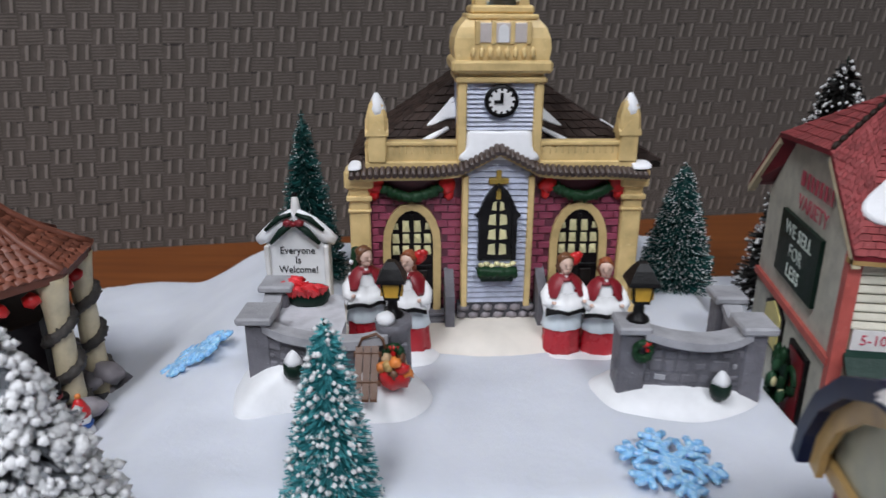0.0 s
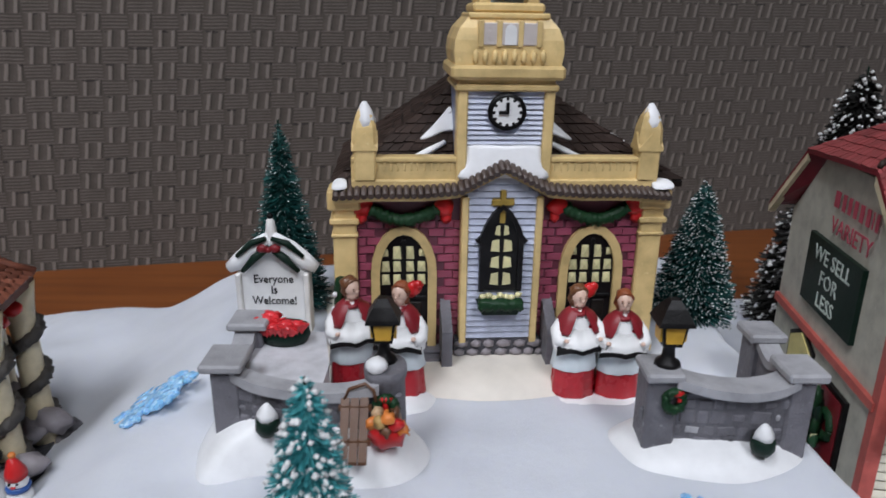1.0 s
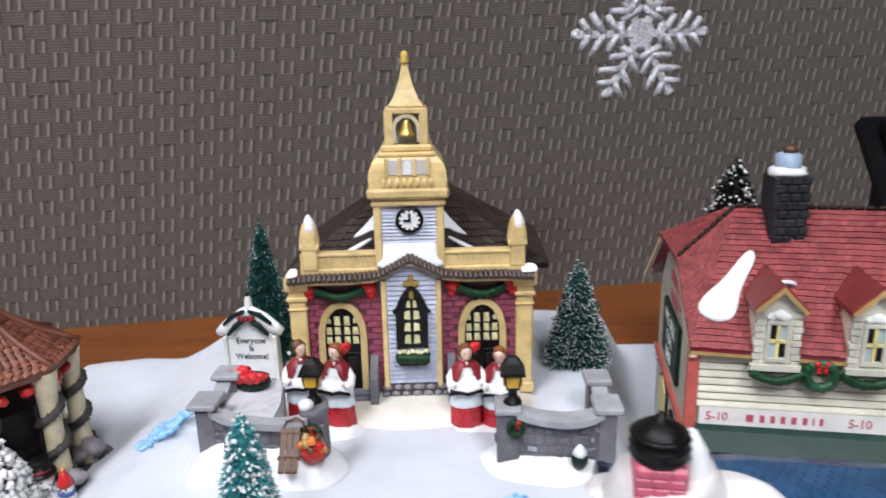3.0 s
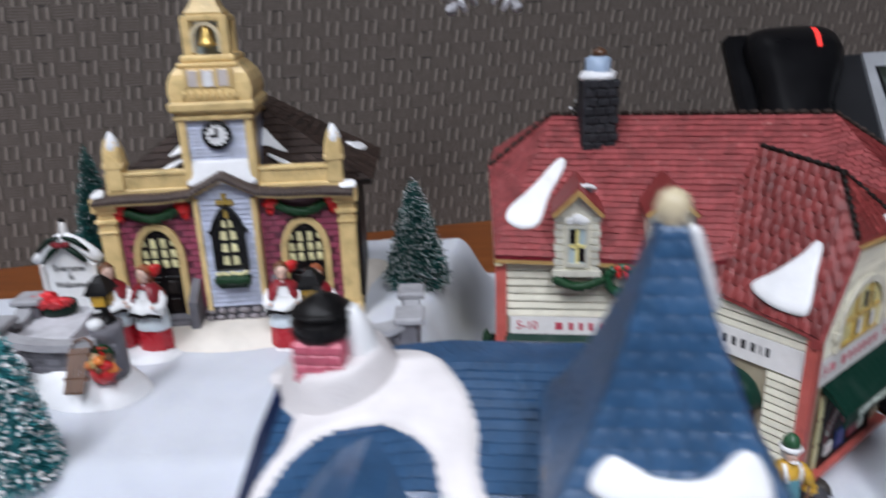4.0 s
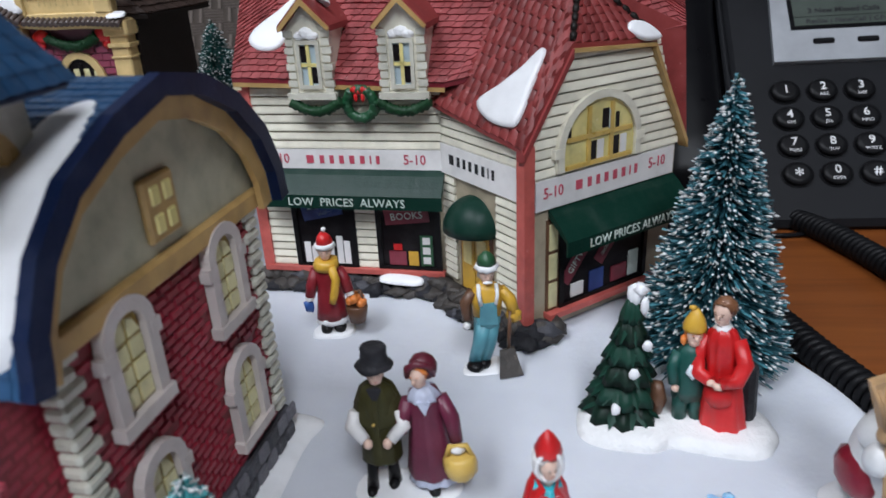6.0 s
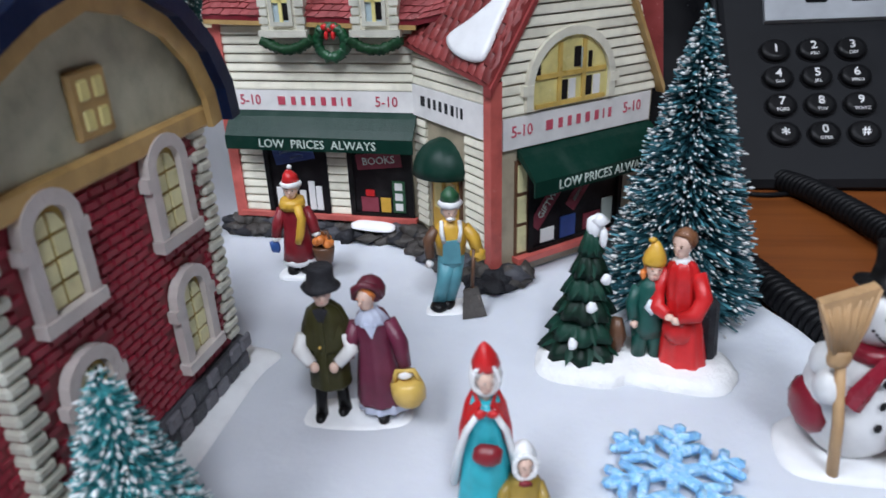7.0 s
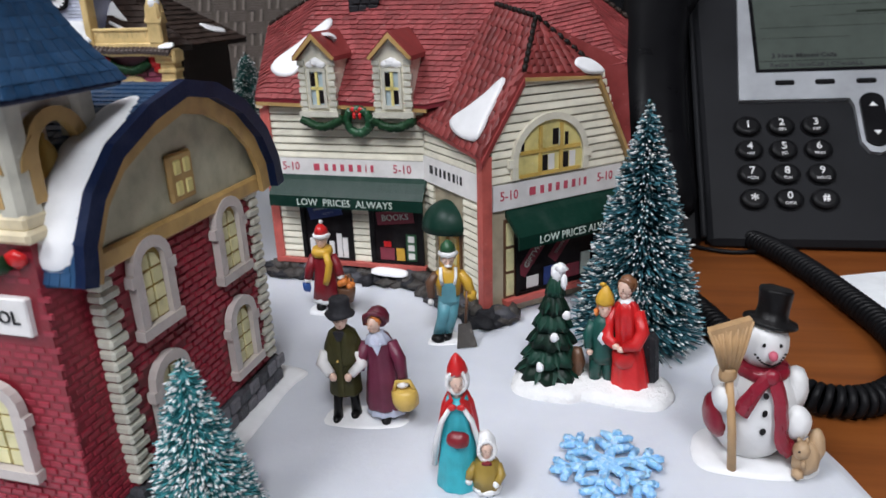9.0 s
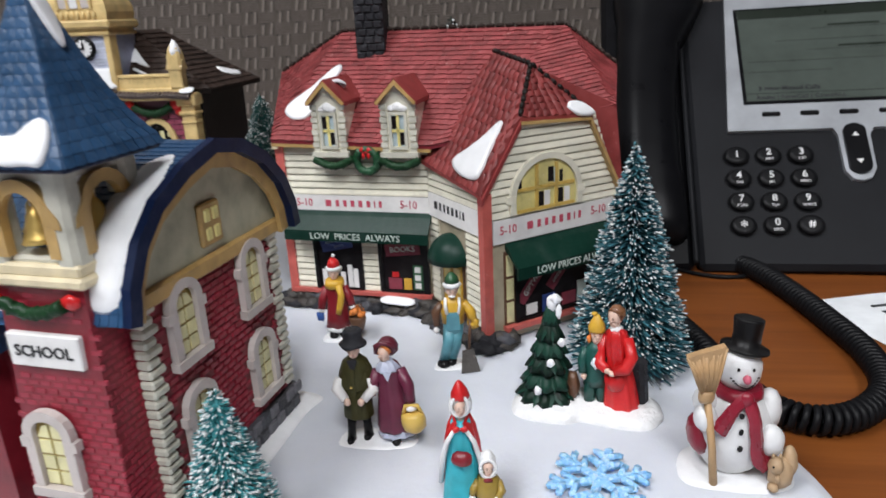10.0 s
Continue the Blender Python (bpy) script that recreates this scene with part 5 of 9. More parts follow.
    def roof_snow(o, U, V, N, pts, lift=1.1):
        s3 = Shape("snow_glaze", at)
        blob_on(s3, smooth_outline(pts, 5), lift, o, U, V, N, 0.3)
        part("roof_snow", s3, root, "white glaze snow patch")

    uA = (eR - eL).normalized()
    roof_snow(eL + nA * 0.8, uA, vA, nA, [(4, 15), (10, 11.5), (17, 14), (21, 27), (27, 41), (24, 44), (14, 31), (5, 21)])
    nW = ((E1 - E0).cross(A - E0)).normalized()
    uW = (E1 - E0).normalized()
    vW = nW.cross(uW)
    roof_snow(E0 + nW * 1.5, uW, vW, nW, [(26, 7), (35, 3.2), (46.5, 4.2), (47.5, 9), (43.6, 20), (40.4, 30), (37.4, 31.5), (35.0, 24), (30.5, 15)], 1.3)
    nH = ((G2 - G1).cross(Tp - G1)).normalized()
    roof_snow(G2 + nH * 0.8, -UC, (Tp - G2).normalized(), nH, [(-1, -1), (7, -1), (9, 4), (4, 8), (-1, 6)], 1.2)
    dc = on(P0, UA, 29.5, 0, NA, 3.4)
    roof_snow(on(dc, UA, 3.2, 110.6, NA, -6), UA, Vector((0, 0.75, -0.66)), Z, [(-3.4, -2), (1, -3), (4, 0), (0, 2.4), (-3, 1.4)], 1.3)
    # chimney
    ch = Shape("charcoal", at).box(173.5, 188, 252, 266, 112, 149, 0.8)
    chim = part("chimney", ch, root, "black stone chimney with a blue-white pot")
    rng = random.Random(8)
    for zz in range(10):
        z = 115 + zz * 3.6
        for k in range(3):
            x = 173.9 + k * 4.6 + (1.5 if zz % 2 else 0)
            part("stone", Shape("charcoal", at).box(x, min(x + rng.uniform(3.6, 4.5), 188.3), 251.2, 252.6, z - 1.6, z + 1.6, 0.4), chim)
    part("cap", Shape("snow_glaze", at).ball((180.6, 259, 150), (8.4, 8.4, 3.0), 2, 0.2), chim)
    part("pot", Shape("sky_pot", at).lathe([(5.8, 150), (5.2, 153), (5.4, 157), (3.5, 158)], (180.6, 259, 0), 10), chim)
    part("pot_top", Shape("brown", at).ball((181.2, 259, 159), (3.4, 3.2, 2.4), 1, 0.3), chim)
    # stone footing
    rng = random.Random(29)
    for row, (push, zc, rz) in enumerate(((0.0, 3.6, 3.4), (3.6, 1.6, 2.6))):
        for p in spline([(133, 228), (150, 225.5), (170, 222.5), (190, 219.5), (207, 216), (215, 209), (223, 198), (232, 187), (241, 176.5), (251, 181)], 4):
            x, y = p.x - push * 0.5 + rng.uniform(-1, 1), p.y - push + rng.uniform(-1, 1)
            part("footing_stone", Shape(rng.choice(("footing", "footing", "charcoal", "stone_dark")), at).ball((x, y, zc + rng.uniform(-0.7, 0.5)), (rng.uniform(3.6, 5.8), rng.uniform(3.0, 4.6), rz * rng.uniform(0.8, 1.15)), 2, 0.75), root)
    for x, y, w in ((196, 205.5, 9), (254, 172, 0)):
        if w:
            s3 = Shape("snow_glaze", at)
            blob_on(s3, smooth_outline([(-w, -3), (w, -4), (w + 2, 2), (-w + 2, 3)], 5), 1.2, (x - 3, y + 9.5, 6.2), (0.8, -0.15, 0), (0, 0.7, 0.15), (0, 0, 1))
            part("footing_snow", s3, root)
    # side wall fittings
    part("notice_board", Shape("green_dark", at).hull([on(P5, US, u, z, NS, d) for u in (26, 72) for z in (55, 82) for d in (0.8, 3.0)]), side)
    FS = lambda u, z: frame_of(P5, US, NS, u, z, 3.15)
    for k, wd in enumerate(("WE SELL", "FOR", "LESS")):
        lettering(wd, 8.0, side, FS(49, 76 - 8.2 * k), "ink_pale", 1.05)
    bars([w * 1.35 for w in NAME], 6.5, side, frame_of(P5, US, NS, 57, 98.4, 2.35), "ink_red", 1.2)
    lettering("VARIETY", 8.5, side, frame_of(P5, US, NS, 57, 88.8, 2.35), "ink_red", 1.0)
    part("side_window", Shape("pane", at).prism([(24, 22), (44, 22), (44, 37), (34, 42), (24, 37)], P5 + NS * 0.8, US, Z, NS * 2.2), side)
    fw = [(22, 20.5), (46, 20.5), (46, 38), (34, 44), (22, 38)]
    part("side_window_frame", Shape("black", at).prism(fw, P5 + NS * 0.8, US, Z, NS * 1.6), side)
    sd = part("side_door", Shape("black", at).hull([on(P5, US, u, z, NS, d) for u in (58, 78) for z in (3, 36) for d in (0.8, 2.7)]), side, "dark red side door with a wreath")
    part("door_panel", Shape("red_dark", at).hull([on(P5, US, u, z, NS, d) for u in (60, 76) for z in (3, 34) for d in (2.4, 3.1)]), sd)
    part("wreath", leafy(Shape("holly", at), ring_pts(on(P5, US, 68, 22, NS, 3.2), US, Z, 4.8), 1.5), sd)


store()


# ---- school ----
def school():
    root = thing("schoolhouse", (120.8, 97, -0.5), "ceramic red brick schoolhouse, blue bell tower and curved snowy roof", "school", rot=(0, 0, -7.7))
    W, WL, D = 45.0, 37.0, 36.0
    M["gable_sage"] = paint("painted_gable_sage", (0.40, 0.385, 0.275))
    core = Shape("mortar_red").box(-WL, W, -D, D, 2, 72)
    part("wall", core, root)
    pl = Shape("stone_dark").box(-WL - 2, W + 2, -D - 2, D + 2, 0, 10.5, 1.0)
    part("plinth", pl, root, "dark grey stone plinth")
    rng = random.Random(5)
    for y in range(-34, 36, 6):
        for r in range(2):
            q = Shape("stone" if rng.random() < 0.5 else "stone_dark").box(W + 1.4, W + 2.7, y + 2.4 * r, y + 2.4 * r + 5.2, 1 + 4.9 * r, 5.4 + 4.9 * r, 0.6)
            part("plinth_stone", q, root)
    b0 = Shape("snow_glaze")
    blob_on(b0, smooth_outline([(-46, -48), (0, -56), (50, -58), (54, -20), (53, 30), (50, 46), (0, 46), (-44, 44)], 5), 2.4, (0, 0, -1.2), (1, 0, 0), (0, 1, 0), (0, 0, 1), 0.08)
    part("base", b0, root, "white glazed snow base")
    # curved roof
    prof = [(-45.5, 71), (-44.6, 74), (-43.5, 80), (-38, 90), (-29, 98.5), (-15, 105), (0, 109), (14, 106.5), (27, 100), (37, 90.5), (42.5, 80), (43.8, 71.5)]

    def inset(d):
        out = []
        for i, (y, z) in enumerate(prof):
            a, b2 = Vector(prof[max(i - 1, 0)]), Vector(prof[min(i + 1, len(prof) - 1)])
            t2 = (b2 - a).normalized()
            out.append((y + t2.y * d, z - t2.x * d))
        return out

    roof = Shape("tile_blue").band(inset(3.2), prof, (-WL - 6, 0, 0), (0, 1, 0), (0, 0, 1), (W + WL + 12, 0, 0))
    part("roof", roof, root, "curved navy blue roof")
    t2 = Shape("tile_blue")
    for i in range(len(prof) - 1):
        (ya, za), (yb, zb) = prof[i], prof[i + 1]
        rows = max(1, round(math.hypot(yb - ya, zb - za) / 2.7))
        if i < 6:
            tiles(t2, (-WL - 5.5, ya, za), (W + 5.5, ya, za), (W + 5.5, yb, zb), (-WL - 5.5, yb, zb), rows, 34, 0.4, 50 + i)
        else:
            tiles(t2, (W + 5.5, yb, zb), (-WL - 5.5, yb, zb), (-WL - 5.5, ya, za), (W + 5.5, ya, za), rows, 34, 0.4, 50 + i)
    tagged(part("roof_tiles", t2, root, "navy blue roof tiles"), kind="stuff")
    for sx in (-1, 1):
        w2 = W if sx > 0 else WL
        x = sx * (w2 + 4.6)
        part("barge_board", Shape("trim_blue").band(inset(3.4), inset(-0.9), (x, 0, 0), (0, 1, 0), (0, 0, 1), (sx * 2.6, 0, 0)), root)
        part("gable_trim", Shape("tan").band(inset(8.0), inset(3.4), (x - sx * 1.8, 0, 0), (0, 1, 0), (0, 0, 1), (sx * 1.6, 0, 0)), root)
        gw = [p for p in inset(4.5)]
        part("gable_wall", Shape("gable_sage").prism(gw, (sx * (w2 - 3), 0, 0), (0, 1, 0), (0, 0, 1), (sx * 3.6, 0, 0)), root, "sage cream gable")
        part("gable_band", Shape("tan").box(min(x * 0.9, sx * (w2 + 2.2)), max(x * 0.9, sx * (w2 + 2.2)), -D - 3, D + 3, 70, 75.2, 0.8), root)
    aw = part("attic_window", Shape("tan").box(W + 0.4, W + 2.2, -6, 4.6, 78, 91, 0.6), root)
    for y in (-4.2, 0.0):
        for z in (79.5, 85.2):
            part("pane", Shape("pane").box(W + 1.2, W + 2.6, y, y + 3.2, z, z + 4.2, 0.5), aw)

    # windows
    def window(o, U, N, hw=4.6, h=20.0, name="window"):
        o, U, N = Vector(o), Vector(U), Vector(N)
        Z = Vector((0, 0, 1))
        line = arch_line(hw, h, h - hw * 0.85, 10)
        w = part(name, Shape("surround").band(line, grow(line, 3.0), o, U, Z, N * 2.4), root, "arched window with a white surround")
        for k in (-1, 1):
            part("cap", Shape("surround").hull([o + U * (k * (hw + a)) + Z * z + N * d for a in (1.2, 4.2) for z in (h * 0.6, h * 0.6 + 3) for d in (0, 2.5)]), w)
        part("sill", Shape("surround").hull([o + U * a + Z * z + N * d for a in (-hw - 3.8, hw + 3.8) for z in (-2.6, 0.2) for d in (0, 3)]), w)
        part("sash", Shape("olive_gold").prism(line, o, U, Z, N * 0.7), w)
        for k in (-1, 1):
            for r in range(4):
                zz = 0.8 + r * (h - 1.6) / 4
                top = r == 3
                hh = (h - 1.6) / 4 - 0.8
                q = Shape("pane_pale").hull([o + U * (k * a) + Z * z + N * d for a, z in ((0.45, zz), (hw - 0.5, zz), (0.45, zz + hh), ((hw - 0.5) * (0.55 if top else 1), zz + hh * (0.85 if top else 1))) for d in (0.5, 1.2)])
                part("pane", q, w)
        return w

    for y in (-18.5, 18.0):
        for z in (50.5, 18.0):
            window((W + 0.2, y, z), (0, 1, 0), (1, 0, 0))
    window((22, -48.4, 23), (1, 0, 0), (0, -1, 0), 4.8, 21, "window")
    # quoins
    for y, s2 in ((-D, -1), (D, 1)):
        for k in range(20):
            z = 11.5 + k * 3.0
            ln = 6.0 if k % 2 else 4.4
            q = Shape("ivory").box(W - 3, W + 1.6, min(y + s2 * 0.8, y - s2 * ln), max(y + s2 * 0.8, y - s2 * ln), z, z + 2.7, 0.7)
            part("quoin", q, root)
    # tower
    tx, ty, h = 27.0, -33.0, 13.2
    part("tower_wall", Shape("mortar_red").hull([(tx + sx * a, ty + sy * a, z) for sx in (-1, 1) for sy in (-1, 1) for a, z in ((h + 3.2, 2), (h, 83))]), root)
    part("tower_plinth", Shape("stone_dark").box(tx - h - 5, tx + h + 5, ty - h - 5, ty + h, 0, 9.5, 1), root)
    part("tower_cornice", Shape("cream").box(tx - h - 2.2, tx + h + 2.2, ty - h - 2.2, ty + h + 2.2, 81, 84, 0.8).box(tx - h - 1, tx + h + 1, ty - h - 1, ty + h + 1, 83.5, 87, 0.7), root)
    for sx in (-1, 1):
        for sy in (-1, 1):
            cx, cy = tx + sx * 10.4, ty + sy * 10.4
            part("belfry_pier", Shape("ivory").hull([(cx + a * 3.4, cy + b2 * 3.4, z) for a, b2 in ((-1, -0.6), (-0.6, -1), (0.6, -1), (1, -0.6), (1, 0.6), (0.6, 1), (-0.6, 1), (-1, 0.6)) for z in (86, 113)]), root)
    part("belfry_core", Shape("off_white").box(tx - 5.5, tx + 5.5, ty - 5.5, ty + 5.5, 86, 113), root)
    part("belfry_floor", Shape("ivory").box(tx - 12.5, tx + 12.5, ty - 12.5, ty + 12.5, 85, 88.5, 0.8), root)
    line = arch_line(6.4, 16.5, 9.0, 12)
    for U, N in (((1, 0, 0), (0, -1, 0)), ((0, 1, 0), (1, 0, 0)), ((0, -1, 0), (-1, 0, 0))):
        U, N = Vector(U), Vector(N)
        o = Vector((tx, ty, 88.5)) + N * 11.4
        a2 = part("belfry_arch", Shape("tan").band(line, grow(line, 3.2), o, U, (0, 0, 1), N * 2.6), root)
        for sx in (-1, 1):
            part("hood_wing", Shape("tan").prism([(sx * 6.4, 8.4), (sx * 11.6, 7.4), (sx * 11.2, 9.8), (sx * 9.2, 12.6), (sx * 7.2, 14.6)], o, U, (0, 0, 1), N * 2.8), a2)
        part("belfry_spandrel", Shape("ivory").hull([o + U * u + Vector((0, 0, z)) + N * d for u in (-9, 9) for z in (19, 25) for d in (-1, 0.8)]), root)
        c = Vector((tx, ty, 91.5)) + N * 9.4
        bell(root, (c.x, c.y, c.z), 1.12)
    # tower roof: flared pyramid in courses of tiles
    rx_, ry_ = tx + 3.6, ty - 1.4
    zs = [(112, 17.6), (114.5, 16.6), (119, 13.6), (126, 10.2), (134, 7.2), (142, 4.5), (148, 2.6), (151, 1.9)]
    rf = Shape("tile_blue")
    rings = [rf.vs([(rx_ + sx * (r - 0.3), ry_ + sy * (r - 0.3), z) for sx, sy in ((-1, -1), (1, -1), (1, 1), (-1, 1))]) for z, r in zs]
    for p, q in zip(rings, rings[1:]):
        for i in range(4):
            rf.face([p[i], p[(i + 1) % 4], q[(i + 1) % 4], q[i]])
    rf.face(rings[0][::-1]), rf.face(rings[-1])
    tr = part("tower_roof", rf, root, "navy blue flared tower roof")
    corners = [(-1, -1), (1, -1), (1, 1), (-1, 1)]
    rows = []
    zz = 112
    while zz < 150:
        rows.append(zz)
        zz += 2.5

    def rad(z):
        for (za, ra), (zb, rb) in zip(zs, zs[1:]):
            if za <= z <= zb:
                return ra + (rb - ra) * (z - za) / (zb - za)
        return zs[-1][1]

    for f in range(4):
        (ax, ay), (bx, by) = corners[f], corners[(f + 1) % 4]
        for i, z in enumerate(rows):
            z2 = min(z + 2.9, 151)
            r0, r1 = rad(z), rad(z2)
            k = max(1, round(2 * r0 / 3.6) + i % 2)
            for j in range(k):
                u0, u1 = j / k + 0.004, (j + 1) / k - 0.004
                if f == 2:
                    continue
                q = Shape("tile_blue")
                P = lambda u, r, z3, o2: (rx_ + (ax + (bx - ax) * u) * r + (by - ay) * 0.5 * o2, ry_ + (ay + (by - ay) * u) * r - (bx - ax) * 0.5 * o2, z3)
                q.hull([P(u0, r0, z, 0.0), P(u1, r0, z, 0.0), P(u0, r0, z, 0.34), P(u1, r0, z, 0.34), P(u0, r1, z2, 0.1), P(u1, r1, z2, 0.1), P((u0 + u1) / 2, (r0 + r1) / 2, (z + z2) / 2, 0.36), P((u0 + u1) / 2, r0, z - 0.3, 0.36)])
                part("roof_tile", q, tr)
    part("finial", Shape("cream").lathe([(2.0, 149.5), (1.5, 150.8), (2.2, 152), (2.6, 153.6), (2.0, 155.2), (0.7, 156)], (rx_, ry_, 0), 12), root, "round cream finial")
    part("roof_edge", Shape("trim_blue").box(rx_ - 17.0, rx_ + 17.0, ry_ - 17.0, ry_ + 17.0, 110.6, 112.3, 0.6), root)
    sn = Shape("snow_glaze")
    blob_on(sn, smooth_outline([(-11.5, 7), (-8.5, 11.5), (-3, 9), (4, 9), (9.5, 13), (12.5, 9), (12, 2.2), (7, 1.8), (0, 1.8), (-6.5, 4.6)], 5), 1.0, (rx_, ry_ - 19.0, 111.2), (1, 0, 0), (0, 0.50, 0.87), (0, -0.87, 0.50), 0.25)
    part("roof_snow", sn, root, "white glaze snow patch")
    sn = Shape("snow_glaze")
    blob_on(sn, smooth_outline([(-2.4, 2), (1.2, 0), (2.0, -7), (0.8, -12.5), (-1.4, -7)], 5), 1.0, (rx_ + 3.2, ry_, 149), (0, 1, 0), (-0.33, 0, 0.94), (0.94, 0, 0.33), 0.25)
    part("roof_snow", sn, root, "white glaze snow streak")
    # snow over the roof, draped along its curve
    def drape(pts, lift=1.3, run=2.4, mat="snow_rose"):
        s3 = Shape(mat)
        lens = [0.0]
        for (a, b2), (c, d) in zip(prof, prof[1:]):
            lens.append(lens[-1] + math.hypot(c - a, d - b2))

        def at_arc(l):
            for i in range(len(prof) - 1):
                if l <= lens[i + 1]:
                    u = (l - lens[i]) / (lens[i + 1] - lens[i])
                    (a, b2), (c, d) = prof[i], prof[i + 1]
                    n = Vector((-(d - b2), c - a)).normalized()
                    return a + (c - a) * u, b2 + (d - b2) * u, n
            return prof[-1][0], prof[-1][1], Vector((1, 0))

        o = [Vector(p) for p in smooth_outline(pts, 5)]
        n = len(o)

        def depth(p):
            best, inside = 1e9, False
            for i in range(n):
                a, b2 = o[i], o[(i + 1) % n]
                d = b2 - a
                k = max(0.0, min(1.0, (p - a).dot(d) / max(d.length_squared, 1e-9)))
                best = min(best, (p - a - d * k).length)
                if (a.y > p.y) != (b2.y > p.y) and p.x < a.x + d.x * (p.y - a.y) / d.y:
                    inside = not inside
            return best if inside else -best

        x0, x1, l0, l1 = min(p.x for p in o) - 2, max(p.x for p in o) + 2, max(0, min(p.y for p in o) - 2), max(p.y for p in o) + 2
        nx, nl = int((x1 - x0) / 0.8), int((l1 - l0) / 0.8)
        grid = {}
        for i in range(nx + 1):
            for j in range(nl + 1):
                p = Vector((x0 + (x1 - x0) * i / nx, l0 + (l1 - l0) * j / nl))
                d = depth(p)
                if d > -0.9:
                    y, z, nr = at_arc(p.y)
                    rise = max(0.0, min(1.0, (d + 0.7) / run))
                    hgt = lift * (math.sqrt(rise) if run < 3 else step(0, 1, rise)) - 0.3
                    grid[i, j] = s3.vs([(p.x, y + nr.x * hgt, z + nr.y * hgt)])[0]
        for i, j in list(grid):
            q = [grid.get((i + a, j + b2)) for a, b2 in ((0, 0), (1, 0), (1, 1), (0, 1))]
            if all(q):
                s3.face(q, True)
        part("roof_snow", s3, root, "draped white glaze snow")

    drape([(38, 5), (47.5, 5), (49.2, 20), (48.8, 40), (45, 54), (40, 50), (38, 36), (37.5, 18)], mat="snow_glaze")
    drape([(-45, 62), (-38, 55), (-37.8, 46), (-40.4, 40), (-42.8, 32), (-44, 25), (-43, 24), (-41, 30), (-38.0, 37.8), (-34.8, 43.4), (-29, 47.2), (-20, 48.0), (-12, 44.6), (-7, 40.2), (-4.6, 32.6), (-0.4, 25), (3.0, 19.5), (5.6, 10), (6, 3), (14, 3), (12.6, 12), (10.6, 20), (6, 27), (2.4, 34), (1.0, 40), (0.8, 46), (-2.6, 56), (-8, 64), (-14, 71), (-26, 75), (-38, 76), (-45, 74), (-47, 67)], 1.7)
    drape([(-45, 64), (-41, 55), (-34, 50.5), (-27, 50.5), (-20, 54), (-16, 63), (-21, 72), (-33, 75), (-42, 73)], 8.4, 6.0)
    # chimney
    kx, ky = -32.2, -3.4
    ch = Shape("pink").box(kx - 5.5, kx + 5.5, ky - 5.5, ky + 5.5, 98, 117.0, 0.8)
    chim = part("chimney", ch, root, "pink brick chimney with a black pot")
    for k in range(4):
        for j in range(3):
            x0 = kx - 5.4 + j * 3.6 + (k % 2) * 0.4
            part("brick", Shape("pink").box(x0, x0 + 3.2, ky - 5.9, ky - 5.3, 108.1 + k * 2.2, 110.1 + k * 2.2, 0.4), chim)
    part("chimney_pot", Shape("black").lathe([(5.6, 116.5), (6.3, 117.7), (6.5, 119.9), (6.0, 122.1), (4.8, 124.1), (2.4, 125.5), (0.8, 125.9), (0.7, 127.5)], (kx, ky, 0), 16), chim)
    for z in (118.3, 120.4, 122.5):
        part("pot_ring", Shape("black").lathe([(6.0, z - 0.6), (6.7, z), (6.0, z + 0.6)], (kx, ky, 0), 16), chim)
    part("chimney_snow", Shape("snow_glaze").tube([(kx + 9.4, ky + 0.5, 106), (kx + 8.4, ky + 0.5, 112), (kx + 7.4, ky + 0.5, 118), (kx + 6.0, ky + 0.5, 123)], [4.6, 3.6, 3.0, 1.6], 12), chim)
    # arched gable over the entrance
    gl = arch_line(17, 41, 18, 14, 0.25)
    part("entrance_gable", Shape("brick_red").prism(gl, (-20, -44, 57), (1, 0, 0), (0, 0, 1), (0, 12, 0)), root, "red brick arched gable")
    part("entrance_wall", Shape("mortar_red").box(-37, -3, -43.5, -34, 2, 57.5), root)
    part("entrance_trim", Shape("tan").band(gl, grow(gl, 2.4), (-20, -45.4, 57), (1, 0, 0), (0, 0, 1), (0, 3, 0)), root)
    part("entrance_roof", Shape("tile_blue").band(grow(gl, 2.3), grow(gl, 4.4), (-20, -46, 57), (1, 0, 0), (0, 0, 1), (0, 34, 0)), root)
    part("entrance_band", Shape("red").box(-36.5, -3.5, -45, -43.6, 72, 77, 0.6), root)
    part("wreath", leafy(Shape("wreath_green"), ring_pts((-20, -45.4, 84), (1, 0, 0), (0, 0, 1), 5.5), 1.8), root)
    # sign and garland on the tower
    yf = ty - h - 2.2
    sb = part("name_board", Shape("off_white").box(tx - 12.6, tx + 10.2, yf - 0.2, yf + 3, 59, 68.4, 0.4), root, "white board lettered SCHOOL")
    lettering("SCHOOL", 4.5, sb, Matrix.Translation((tx - 1.2, yf - 0.4, 63.6)) @ FRONT, "ink_black", 1.0, bold=0.05)
    g = leafy(Shape("holly"), [(tx - 2 + k * 9.5, yf + 0.6, 76.6 - 2.6 * (1 - k * k)) for k in (-1, -0.6, -0.2, 0.2, 0.6, 1)], 1.7)
    part("garland", g, root)
    for sx in (-1, 1):
        part("bow", Shape("red").ball((tx - 2 + sx * 12, yf + 0.8, 77.6), (3.2, 1.2, 2.4), 1, 0.3), root)
    # the long roof sinks towards its far gable
    for ob in root.children:
        if ob.name.split(".")[0] in ("roof", "roof_tiles", "roof_snow", "barge_board", "gable_trim", "gable_wall", "gable_band"):
            for v in ob.data.vertices:
                v.co.z -= 5.5 * MM * step(-6, -44, v.co.x / MM) * step(50, 72, v.co.z / MM)
    # bricks: gable side first, then tower front and side, then front wall

